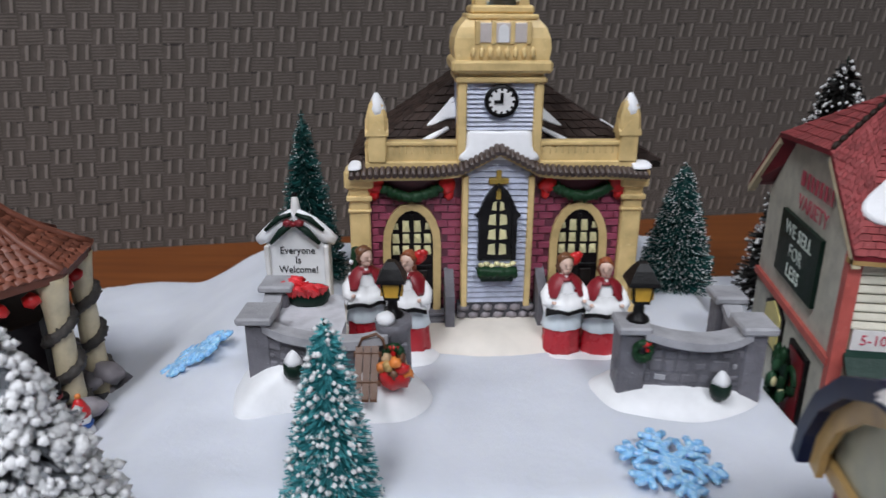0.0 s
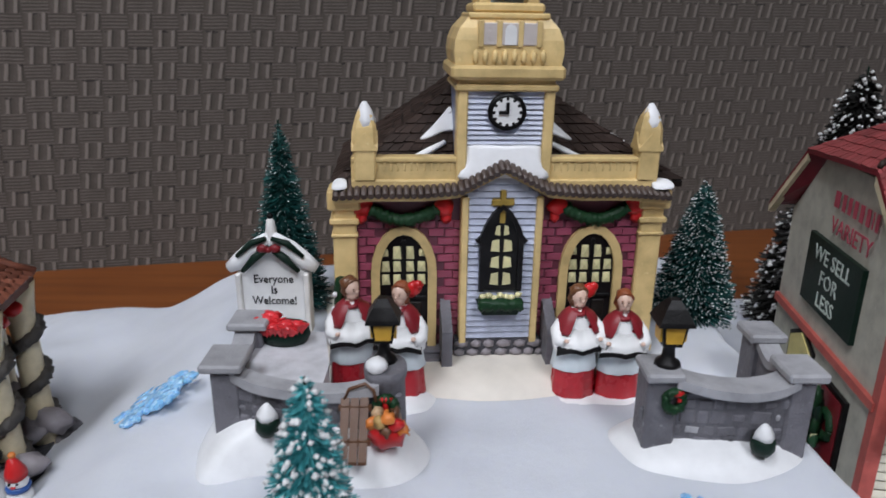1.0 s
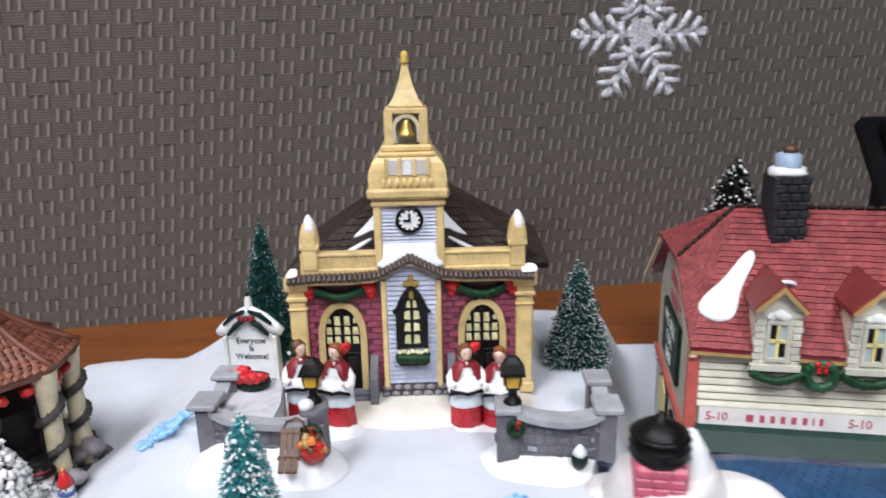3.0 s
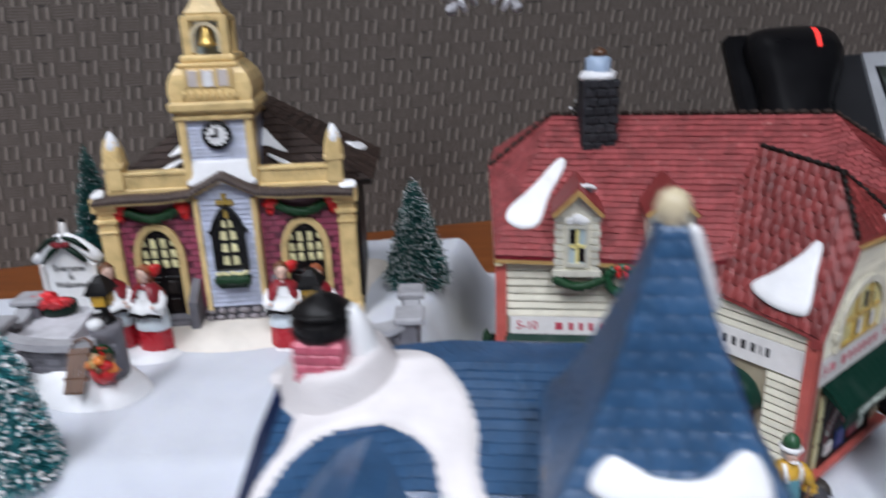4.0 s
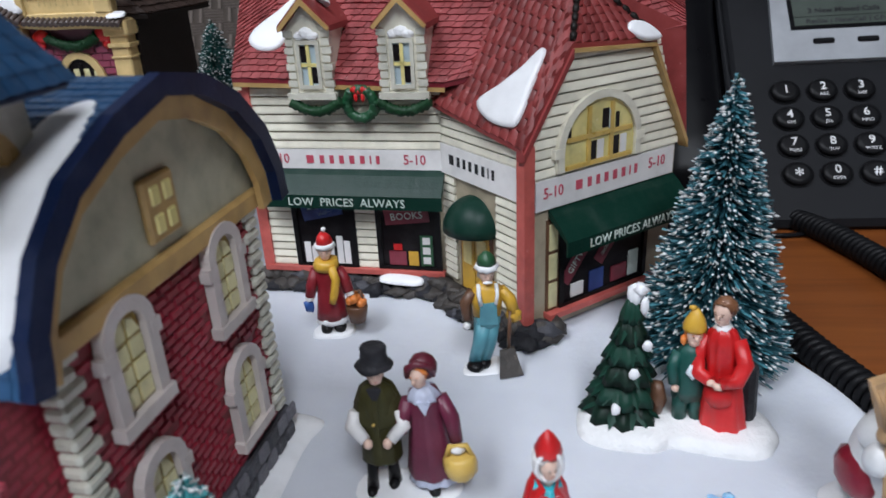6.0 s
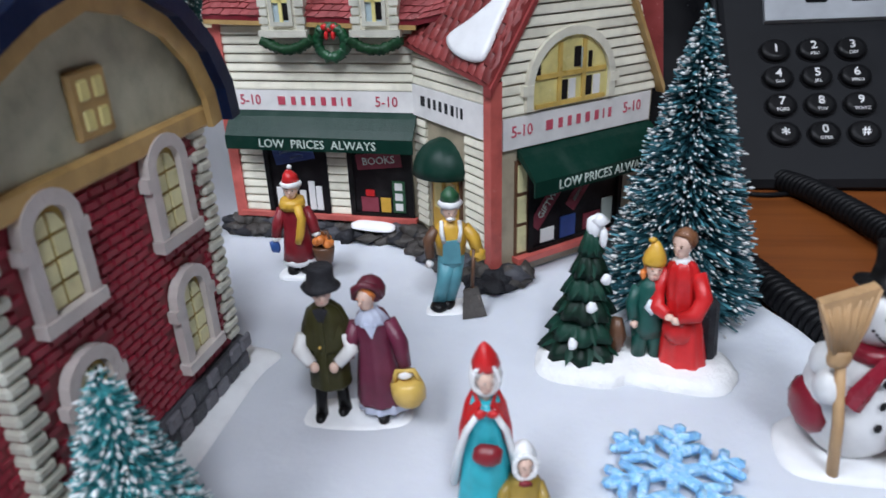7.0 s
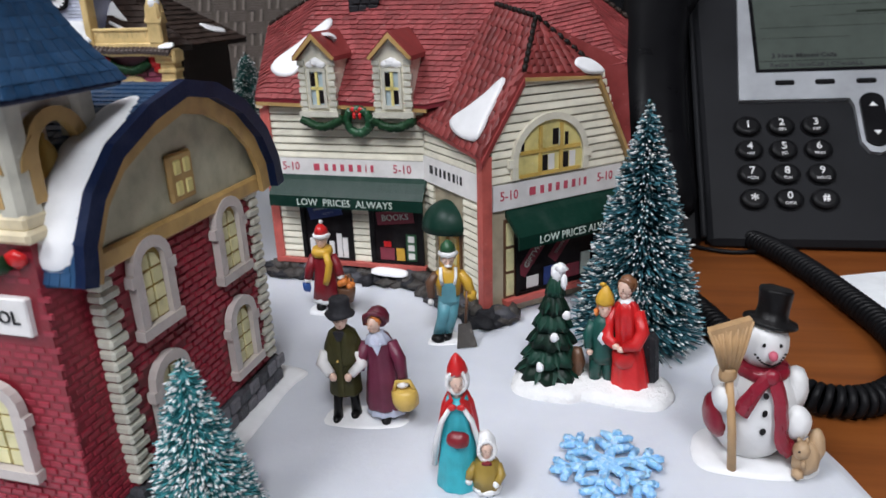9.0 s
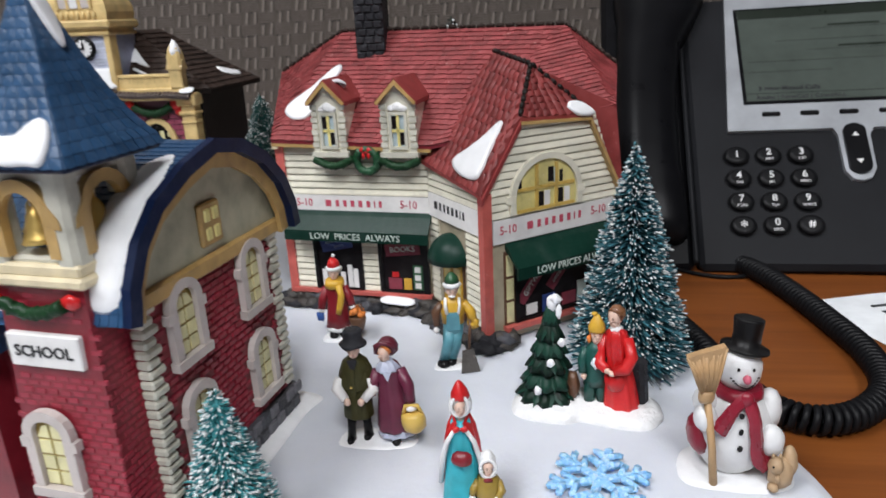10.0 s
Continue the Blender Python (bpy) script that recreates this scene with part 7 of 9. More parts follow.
def carolers():
    s = Shape("snow_glaze")
    drift(s, smooth_outline([(-20, -10), (0, -13), (20, -10), (21, 6), (0, 10), (-21, 6)], 5), 3.2, -2.4, 0.4)
    caroler(s, -7.4, 0.4, 0.4, 40.5, bow=1, hair="hair", turn=0.15)
    caroler(s, 7.4, -0.6, -0.6, 40, hair="hair_red", turn=-0.1)
    figure("caroler_figurine", s, (51.6, 247.5, 38.8), "glossy pair of caroler figurines in red and white robes", "figurine", "caroler figurines", (0, 0, 3))
    s = Shape("snow_glaze")
    drift(s, smooth_outline([(-18, -10), (0, -13), (18, -10), (19, 6), (0, 10), (-18, 6)], 5), 3.2, -2.4, 0.4)
    caroler(s, -7.4, 0.0, 1.4, 40, hair="hair", turn=0.5)
    caroler(s, 8.6, -0.6, -0.2, 40.5, bow=1, hair="hair_red", turn=-0.25)
    # garland post
    leafy(s.use("holly"), [(-13.2, 2.4, 2), (-12.6, 3.4, 14), (-12.0, 3.6, 26), (-10.8, 3.2, 38)], 1.9)
    s.use("snow_glaze").ball((-13.4, 1.6, 28), (1.0, 0.8, 1.3), 1, 0.4).ball((-12.9, 1.6, 33), (0.9, 0.8, 1.2), 1, 0.4)
    figure("caroler_figurine", s, (-21.8, 245.0, 41.6), "glossy caroler figurine pair with a garland post", "figurine", "caroler figurines", (0, 0, -2))


carolers()


# ---- trees ----
def brush_tree(at, h, r, mat, label, snow=0.5, n=3600, seed=1, lean=(0, 0), droop=0.1, flock=0.55, foot=0.07, taper=0.82):
    rng = random.Random(seed)
    root = thing("bottle_brush_tree", at, label, "tree", "bottle-brush trees", (lean[0], lean[1], rng.uniform(0, 360)))
    tr = Shape("green_dark").tube([(0, 0, 0), (0, 0, h * 0.98)], [0.9, 0.4], 6)
    part("trunk", tr, root, "twisted wire stem")
    cr = Shape(mat)
    tips = Shape("snow_rough")
    prof = []
    for i in range(12):
        v = i / 11
        prof.append((max(0.4, r * (0.42 if taper > 0.8 else 0.62) * (1 - v) ** (taper + 0.03)), h * (foot + 0.02 + (0.93 - foot) * v)))
    cr.lathe(prof, (0, 0, 0), 12, wob=0.18, fold=5)
    wid = max(0.28, r * 0.023)
    for i in range(n):
        v = 1 - math.sqrt(rng.random())
        z = h * (foot + (0.985 - foot) * v)
        R = r * (1 - v) ** taper * (1 + 0.07 * math.sin(v * 38)) + 0.7
        a = rng.uniform(0, 2 * math.pi)
        ln = R * rng.uniform(0.74, 1.06)
        d = Vector((math.cos(a), math.sin(a), rng.uniform(-0.12, 0.3) - droop))
        d.normalize()
        s0 = Vector((0, 0, z)) + d * R * 0.25
        e = Vector((0, 0, z)) + d * ln
        side = d.cross(Vector((rng.uniform(-1, 1), rng.uniform(-1, 1), rng.uniform(-1, 1)))).normalized() * wid
        p = cr.vs([s0 + side, s0 - side, e - side * 0.55, e + side * 0.55])
        cr.face(p)
        if rng.random() < snow:
            b2 = rng.uniform(0.45, 1.0) * flock
            c = e - d * rng.uniform(0, 1.3)
            t3 = d.cross(Vector((0.3, 0.2, 1))).normalized()
            t4 = d.cross(t3)
            ln2, w2 = (2.3, 0.6) if flock < 1.0 else (1.3, 0.95) if flock < 1.2 else (1.5, 1.0)
            q = tips.vs([c + d * b2 * 1.2, c + t3 * b2 * w2, c + t4 * b2 * w2, c - t3 * b2 * w2, c - t4 * b2 * w2, c - d * b2 * ln2])
            for j in range(4):
                k = 1 + (j + 1) % 4
                tips.face([q[0], q[1 + j], q[k]], True), tips.face([q[5], q[k], q[1 + j]], True)
    part("crown", cr, root, "stiff bristle branches", normals=False)
    if snow > 0:
        tagged(part("snow_flocking", tips, root, "white flocked snow on the bristle tips", normals=False), kind="stuff")
    return root


brush_tree((-65, 317, 39), 83, 17, "needle_green", "dark green bottle-brush tree, little snow, behind the church sign", 0.2, 4600, 1, foot=0.05, flock=0.45)
brush_tree((101, 298, 43), 59, 16.2, "needle_green", "frosted green bottle-brush tree beside the church", 0.42, 6400, 2, flock=0.52, taper=0.7)
brush_tree((-29.2, 163, 33), 58, 12.6, "needle_teal", "teal bottle-brush tree with snowy tips before the stone wall", 0.13, 8200, 3, flock=1.12, lean=(0, 3.0), taper=0.6)
brush_tree((300, 168, -2), 95, 23.5, "needle_blue", "tall frosted blue-green bottle-brush tree beside the store", 0.36, 9000, 4, flock=0.92, lean=(0, 0.6))
brush_tree((178.5, 55, -3), 52.5, 14.0, "needle_teal", "small snow-tipped bottle-brush tree beside the schoolhouse", 0.42, 7200, 5, flock=0.8, taper=0.7)
brush_tree((205, 382, 0), 141, 37, "needle_black", "tall dark bottle-brush tree with heavy snow clumps", 0.20, 11000, 6, flock=1.35, droop=0.25, taper=0.68)
brush_tree((-88, 130, 8), 99, 31, "needle_frost", "heavily flocked white bottle-brush tree", 0.95, 4600, 7, flock=1.9, droop=0.3)


# ---- snowflake ornaments ----
def snowflake(name, at, rot, r, mat, label, group, thick=2.0, fancy=False):
    s = Shape(mat)
    s.lathe([(r * 0.2, -thick * 0.5), (r * 0.24, 0), (r * 0.2, thick * 0.5)], (0, 0, 0), 6)
    for k in range(6):
        m4 = Matrix.Rotation(k * math.pi / 3, 4, "Z")
        s.m = m4
        w = r * (0.055 if fancy else 0.085)
        s.box(r * 0.12, r * 0.97, -w, w, -thick / 2, thick / 2, thick * 0.25)
        arms = ((0.34, 0.30), (0.55, 0.34), (0.76, 0.24)) if fancy else ((0.42, 0.34), (0.70, 0.27))
        for d, l in arms:
            for sy in (-1, 1):
                a = Vector((r * d, 0, 0))
                b2 = a + Vector((math.cos(1.0), sy * math.sin(1.0), 0)) * r * l
                s.tube([a, a.lerp(b2, 0.5), b2], [w * 1.0, w * 1.0, w * 0.8], 6)
                if not fancy:
                    s.ball(b2, (r * 0.09, r * 0.09, thick * 0.5), 1)
        s.ball((r * 0.95, 0, 0), (r * 0.1, r * 0.1, thick * 0.5), 1)
        if fancy:
            s.tube([(r * 0.3, -r * 0.17, 0), (r * 0.3, r * 0.17, 0)], w, 6)
    s.m = Matrix.Identity(4)
    return figure(name, s, at, label, "snowflake", group, rot)


snowflake("snowflake_ornament", (282.5, 86, 2.2), (2, 0, 14), 16, "glitter_blue", "translucent blue glitter snowflake lying before the snowman", "blue snowflakes")
snowflake("snowflake_ornament", (65, 174, 42.2), (3, 0, 40), 15, "glitter_blue", "translucent blue glitter snowflake lying on open snow", "blue snowflakes")
snowflake("snowflake_ornament", (-95, 243, 39.0), (-10, -27, 16), 15.5, "glitter_blue", "translucent blue glitter snowflake half sunk in the snow", "blue snowflakes")


# ---- garden pavilion ----
def gazebo():
    cx, cy, z0 = -167.0, 233.0, 15.0
    root = thing("gazebo", (cx, cy, z0), "cream ceramic gazebo with a clay tile roof and stone footing", "gazebo")
    R = 39.5
    ang = [radians(45 * k - 13) for k in range(8)]
    ring = [Vector((math.cos(a), math.sin(a), 0)) for a in ang]
    rf = Shape("tile_clay")
    zs = [(64, 1.0), (67.5, 0.82), (73, 0.58), (80, 0.36), (89, 0.16), (94, 0.06)]
    for (za, ka), (zb, kb) in zip(zs, zs[1:]):
        rf.hull([p * R * k + Vector((0, 0, z)) for p in ring for k, z in ((ka, za), (kb, zb))])
    part("roof", rf, root, "flared clay tile roof")
    t2 = Shape("tile_clay")
    for i in range(8):
        a, b2 = ring[i], ring[(i + 1) % 8]
        for j, ((za, ka), (zb, kb)) in enumerate(zip(zs, zs[1:])):
            tiles(t2, a * R * ka + Vector((0, 0, za)), b2 * R * ka + Vector((0, 0, za)), b2 * R * kb + Vector((0, 0, zb)), a * R * kb + Vector((0, 0, zb)), 3, 8, 0.9, i * 7 + j, True)
    tagged(part("roof_tiles", t2, root, "clay roof tiles"), kind="stuff")
    for p in ring:
        part("hip_ridge", Shape("tile_clay").tube([p * R * k + Vector((0, 0, z + 0.6)) for z, k in zs], 1.5, 7), root)
    part("eave", Shape("tile_clay").hull([p * R * 0.98 + Vector((0, 0, z)) for p in ring for z in (61, 64.2)]), root)
    for p in ring:
        c = p * R * 0.84
        part("post", Shape("cream").lathe([(5.8, 0), (5.2, 8), (4.3, 18), (3.9, 40), (4.2, 50), (5.2, 58), (5.8, 62)], c, 12), root, "cream post")
        iv = leafy(Shape("footing"), [c + Vector((math.cos(k * 0.8) * 4.5, math.sin(k * 0.8) * 4.5, 12 + k * 2.1)) for k in range(19)], 1.9)
        part("vine", iv, root, "dark brown vine wound round the post")
        for k in range(9):
            a3 = k * 2.4
            o3 = c + Vector((math.cos(a3) * (5.0 + k % 3 * 1.5), math.sin(a3) * (5.0 + k % 3 * 1.5), 1.5 + (k * 4.7) % 12))
            part("footing_stone", Shape(("stone_lilac", "stone_pale", "stone_lilac", "stone", "stone_lilac")[k % 5]).ball(o3, (5.4 + k % 2, 4.6, 3.6 + k % 3 * 0.5), 2, 0.9), root)
    part("platform", Shape("stone_dark").hull([p * R * 0.95 + Vector((0, 0, z)) for p in ring for z in (-10, 4)]), root)
    # near-black block fills the middle: shade under the roof, put in as colour
    part("bench_panel", Shape("void").hull([p * R * 0.62 + Vector((0, 0, z)) for p in ring for z in (4, 44)]), root, "near-black core standing in for the shaded inside")
    for k in (6, 7, 0):
        a = ring[k] * R * 0.86
        b2 = ring[(k + 1) % 8] * R * 0.86
        for u in (0.3, 0.7):
            c = a.lerp(b2, u)
            part("bow", Shape("red").ball(c + Vector((0, 0, 56)), (4, 3, 3), 1, 0.4), root)
    s = Shape("snow_glaze")
    n = (ring[7] + ring[6]).normalized()
    u = (ring[7] - ring[6]).normalized()
    blob_on(s, smooth_outline([(-9, -4), (4, -5), (9, 0), (3, 6), (-8, 5)], 5), 1.4, n * R * 0.62 + Vector((0, 0, 73.5)), u, (-n * 0.78 + Vector((0, 0, 0.62))), n * 0.62 + Vector((0, 0, 0.78)))
    part("roof_snow", s, root)


gazebo()


def little_snowmen():
    s = Shape("snow_glaze")
    blob_on(s, smooth_outline([(-9, -6), (0, -8), (10, -6), (10, 5), (-9, 5)], 5), 2, (0, 0, -1), (1, 0, 0), (0, 1, 0), (0, 0, 1))
    s.use("white").ball((-4, 0, 6), (6, 5.4, 6), 2).ball((-4, 0, 14), (4.6, 4.4, 4.2), 2)
    s.use("black").lathe([(6.0, 17), (6.0, 18), (3.8, 18.2), (4.2, 23.5), (3.8, 24)], (-4, 0, 0), 14)
    s.use("red_dark").lathe([(4.1, 18.1), (4.1, 19.6)], (-4, 0, 0), 14)
    s.use("black").ball((-5.4, -4.2, 15), 0.6, 1).ball((-2.6, -4.2, 15), 0.6, 1)
    s.use("orange").ball((-4, -4.8, 13.8), (0.7, 1.4, 0.7), 1)
    s.use("white").ball((6, -2, 4.4), (4.0, 3.8, 4.6), 2).ball((6, -2, 10.6), (3.2, 3.0, 3.0), 2)
    s.use("blue").lathe([(3.4, 8.0), (3.6, 8.8), (3.3, 9.6)], (6, -2, 0), 12)
    s.use("red").lathe([(3.2, 12.2), (3.0, 14), (1.6, 17.5), (0.6, 19)], (6, -2, 0), 10)
    s.use("orange").ball((6, -2, 19.5), 1.2, 1)
    s.use("red").ball((6, -5, 10.4), (0.9, 0.6, 0.5), 1)
    s.use("black").ball((5, -4.8, 11.4), 0.45, 1).ball((7.2, -4.8, 11.4), 0.45, 1)
    figure("snowman_pair_figurine", s, (-131, 213, 19), "small pair of white snowmen figurines in black and red hats", "figurine", rot=(0, 0, 8))


little_snowmen()


# ---- townsfolk figurines ----
def foot_snow(s, pts, lift=1.6):
    s.use("snow_glaze")
    blob_on(s, smooth_outline(pts, 5), lift, (0, 0, -0.9), (1, 0, 0), (0, 1, 0), (0, 0, 1), 0.25)


def couple():
    s = Shape("snow_glaze")
    foot_snow(s, [(-14, -6), (0, -8), (13, -6), (15, 2), (4, 6), (-12, 5)])
    # gentleman: wide flat-topped hat, caped olive coat, pale sleeves
    x = -6.2
    for dx, dy in ((-3.0, -1.8), (2.6, 1.0)):
        s.use("black").tube([(x + dx, dy, 0.6), (x + dx * 0.9, dy, 6), (x + dx * 0.7, dy * 0.5, 13)], [1.8, 1.5, 1.9], 10).ball((x + dx, dy - 1.4, 1.3), (1.6, 2.7, 1.3), 2)
    s.use("olive").lathe([(5.0, 9.6), (5.3, 10.4), (4.9, 17), (4.4, 24), (4.8, 29), (3.8, 31.6), (1.8, 33.2)], (x, 0, 0), 30, 1.0, 0.8, 0.05, 7)
    s.lathe([(6.5, 20.6), (6.8, 21.6), (6.0, 26.4), (4.4, 31), (2.0, 33.2)], (x, 1.2, 0), 30, 1.0, 0.76, 0.05, 8)
    s.hull([(x - 0.5, -4.8, 10.5), (x + 0.5, -4.8, 10.5), (x - 0.4, -4.4, 30), (x + 0.4, -4.4, 30), (x - 0.5, -3.4, 10.5), (x + 0.5, -3.4, 30)])
    for sx in (-1, 1):
        s.use("off_white").tube([(x + sx * 5.6, -0.8, 25), (x + sx * 6.6, -2.4, 21.5), (x + sx * 3.2, -5.0, 18.6)], [1.7, 2.1, 1.5], 10)
        s.use("skin").ball((x + sx * 2.4, -5.4, 18.0), (1.3, 1.1, 1.4), 2)
    s.use("gold").ball((x - 0.6, -4.9, 23.5), 0.5, 1)
    s.use("charcoal").hull([(x - 1.9, -3.2, 33), (x + 1.9, -3.2, 33), (x, -4.4, 28.4), (x - 1, -2.2, 33), (x + 1, -2.2, 33)])
    head(s, x, -0.6, 36.4, 3.1, "black", None, 0.2)
    s.use("charcoal").lathe([(4.5, 37.4), (4.8, 38.0), (4.5, 38.6), (3.4, 39.1), (3.2, 42.0), (3.3, 43.0), (2.6, 43.6)], (x, 0.2, 0), 24, 1.0, 0.95, 0.02, 3)
    # lady: bonnet, lace collar, long plum coat, basket
    s.m = T(8.0, 0, 0) @ Matrix.Rotation(radians(-4.5), 4, "Y")
    x = 0.0
    s.use("lilac").lathe([(6.6, 3.0), (6.9, 3.5), (5.6, 8)], (x, 0, 0), 32, 1, 0.82, 0.08, 11)
    s.use("black").ball((x - 0.5, -3.8, 1.6), (1.7, 2.5, 1.5), 2).lathe([(2.0, 0.6), (2.4, 4)], (x, 0, 0), 10)
    s.use("plum").lathe([(6.9, 5.4), (7.1, 6.2), (5.8, 15), (4.3, 23.5), (4.6, 27.6), (3.6, 30.6), (1.8, 32.2)], (x, 0, 0), 32, 1, 0.82, 0.05, 8)
    s.tube([(x + 3.9, -0.5, 28.4), (x + 6.2, -1.8, 22.4), (x + 6.8, -4.2, 16.8)], [1.9, 2.2, 1.7], 10)
    s.tube([(x - 3.9, -0.5, 28.4), (x - 6.2, -1.6, 23), (x - 7.0, -2.8, 20)], [1.9, 2.0, 1.6], 10)
    s.use("lilac").lathe([(3.9, 28.6), (4.0, 29.2), (3.2, 31.0), (1.9, 32.4)], (x, -0.5, 0), 28, 1, 0.95, 0.1, 9)
    s.hull([(x - 1.6, -4.4, 29.6), (x + 1.8, -4.4, 29.6), (x + 0.2, -5.0, 25.8), (x - 1, -3.4, 29.8), (x + 1, -3.4, 29.8)])
    s.use("off_white").lathe([(2.1, 14.6), (2.3, 15.4), (1.7, 16.6)], (x + 6.8, -4.6, 0), 10)
    head(s, x - 0.4, -0.8, 35.2, 3.0, "orange", None, -0.5)
    s.use("bonnet").ball((x + 0.6, 1.2, 36.6), (3.8, 3.5, 3.8), 2)
    s.tube([(x - 3.2, -1.0, 35.2), (x - 2.8, -1.9, 38.2), (x - 0.3, -2.6, 39.6), (x + 2.4, -1.9, 38.4), (x + 3.2, -1.0, 35.2)], [0.7, 0.9, 1.0, 0.9, 0.7], 8)
    s.use("gold").lathe([(3.0, 6.8), (4.1, 8.4), (4.5, 11), (4.1, 13.2), (3.2, 13.8)], (x + 7.2, -5.6, 0), 20, 1, 0.85, 0.03, 10)
    s.tube([(x + 3.6, -5.6, 12.6), (x + 5.0, -5.6, 16.6), (x + 9.2, -5.6, 16.6), (x + 10.8, -5.6, 12.6)], 0.7, 8)
    s.m = Matrix.Identity(4)
    figure("couple_figurine", s, (208, 107.5, -0.6), "painted strolling couple figurine in top hat and bonnet", "figurine", "townsfolk figurines", (0, 0, 2), 0.97)


def farmer():
    s = Shape("snow_glaze")
    foot_snow(s, [(-9, -5), (4, -6), (10, -3), (8, 4), (-6, 4)])
    s.use("black").ball((-4.6, -2.6, 1.8), (3.0, 3.0, 2.0), 2).ball((-1.6, -0.4, 1.8), (2.6, 3.2, 2.0), 2)
    s.use("denim").tube([(-4.4, -0.6, 2.5), (-2.8, -0.4, 9), (-1.2, 0, 17)], [2.4, 2.7, 3.4], 10).tube([(-1.6, 0.2, 2.5), (0.4, 0.4, 9), (1.0, 0.2, 17)], [2.3, 2.7, 3.3], 10)
    s.ball((0, 0, 18), (4.6, 3.8, 4.0), 2).hull([(-3, -3.9, 18), (3, -3.9, 18), (-2.6, -4.2, 26), (2.6, -4.2, 26), (-3, -2.4, 18), (3, -2.4, 18), (-2.6, -2.6, 26), (2.6, -2.6, 26)])
    s.use("mustard").lathe([(4.2, 20), (4.8, 26), (4.4, 30), (2.0, 32)], (0, 0, 0), 14, 1.1, 0.8)
    s.use("brown").tube([(-4.4, 0, 29), (-7.2, -0.6, 25), (-7.0, -2.6, 19.5)], [1.9, 2.0, 1.6], 8)
    s.use("mustard").tube([(4.4, 0, 29), (7.4, -0.4, 25), (8.6, -1.8, 20.5)], [2.0, 2.2, 1.9], 8).ball((8.6, -2, 20), (2.6, 2.2, 2.4), 2, 0.3)
    for sx in (-1, 1):
        s.use("white").tube([(sx * 2.4, -4.0, 25.5), (sx * 3.0, -3.7, 29), (sx * 2.8, -1.5, 31.8)], [0.75, 0.75, 0.7], 6)
    s.use("off_white").ball((-7.2, -3.4, 18), 1.6, 1)
    head(s, 0, -0.4, 34.8, 3.2, "hair_grey", None, 0.1)
    s.use("white").ball((0, -3.2, 33.0), (1.9, 0.8, 0.7), 1)
    s.lathe([(3.4, 36.4), (3.9, 37.4), (3.4, 38.4)], (0, 0, 0), 20, 1, 1, 0.05, 8)
    s.use("green").lathe([(3.3, 38.2), (2.8, 40.6), (1.3, 42.2), (0.4, 42.6)], (0, 0, 0), 12)
    s.use("brown").tube([(7.4, -2.8, 22), (6.2, -4.6, 8)], 0.7, 6)
    s.use("footing").hull([(3.2, -5.6, 8.6), (8.0, -5.0, 9.4), (10.6, -8.4, 0.6), (2.6, -9.4, 0.4), (3.2, -4.4, 8.6), (8.0, -3.8, 9.4), (10.6, -7.0, 0.4), (2.6, -8.0, 0.3)])
    figure("farmer_figurine", s, (228.5, 163, -0.4), "painted farmer figurine in blue overalls with a snow shovel", "figurine", "townsfolk figurines", (0, 0, 8), 0.97)


def girl():
    s = Shape("snow_glaze")
    foot_snow(s, [(-7, -5), (4, -6), (8, -2), (6, 4), (-6, 4)])
    s.use("black").ball((-2.2, -2.4, 2.0), (2.4, 3.0, 2.2), 2).ball((2.8, -2.0, 2.0), (2.4, 3.0, 2.2), 2)
    s.use("white").lathe([(5.6, 3.6), (6.2, 4.8), (5.6, 6.2)], (0, 0, 0), 16, 1, 0.8, 0.05, 7)
    s.use("red_dark").lathe([(5.9, 5.8), (5.6, 10), (4.4, 19), (4.6, 25), (3.4, 28.6)], (0, 0, 0), 16, 1, 0.8, 0.04, 5)
    s.tube([(-4.2, 0, 26), (-6.4, -1, 20), (-7.2, -2.2, 15.5)], [1.9, 2.1, 1.9], 8).tube([(4.2, 0, 26), (6.4, -1, 21), (7.6, -2.4, 17)], [1.9, 2.1, 1.9], 8)
    s.use("white").ball((-7.2, -2.4, 14.8), (2.1, 2.0, 1.1), 1).ball((7.8, -2.6, 16.4), (1.9, 1.9, 1.3), 1)
    s.use("blue").ball((-7.8, -2.8, 12.0), (2.0, 1.7, 2.6), 2, 0.3)
    s.use("mustard").lathe([(4.4, 26.0), (4.9, 28.0), (4.2, 30.0)], (0, -0.3, 0), 14).tube([(2.2, -3.6, 28), (3.4, -4.6, 23), (2.2, -5.2, 17), (1.2, -5.4, 14)], [1.7, 1.7, 1.6, 1.3], 8)
    head(s, 0, -0.5, 33.0, 3.2, "hair_grey", None, 0.0)
    s.use("white").lathe([(3.4, 34.4), (3.9, 35.5), (3.4, 36.4)], (0, 0, 0), 20, 1, 1, 0.05, 8)
    s.use("red").lathe([(3.3, 36.2), (2.6, 38.8), (1.0, 40.4)], (0, 0, 0), 12)
    s.use("white").ball((0.4, 0, 41.4), 1.0, 1)
    s.use("brown").lathe([(3.0, 4.6), (3.8, 8), (4.2, 11), (3.6, 11.5)], (9.8, -2.6, 0), 12)
    for k in range(7):
        s.use("orange").ball((9.8 + 2.6 * math.cos(k * 0.9), -2.6 + 2.2 * math.sin(k * 0.9), 12.6 + (k % 3)), 1.9, 1)
    s.use("brown").tube([(6.4, -2.6, 11), (7.6, -2.6, 17.4), (11.6, -2.6, 17.4), (13, -2.6, 11)], 0.6, 6)
    figure("girl_figurine", s, (172, 186, 0.6), "painted girl figurine in red coat carrying a fruit basket", "figurine", "townsfolk figurines", (0, 0, 6), 0.95)


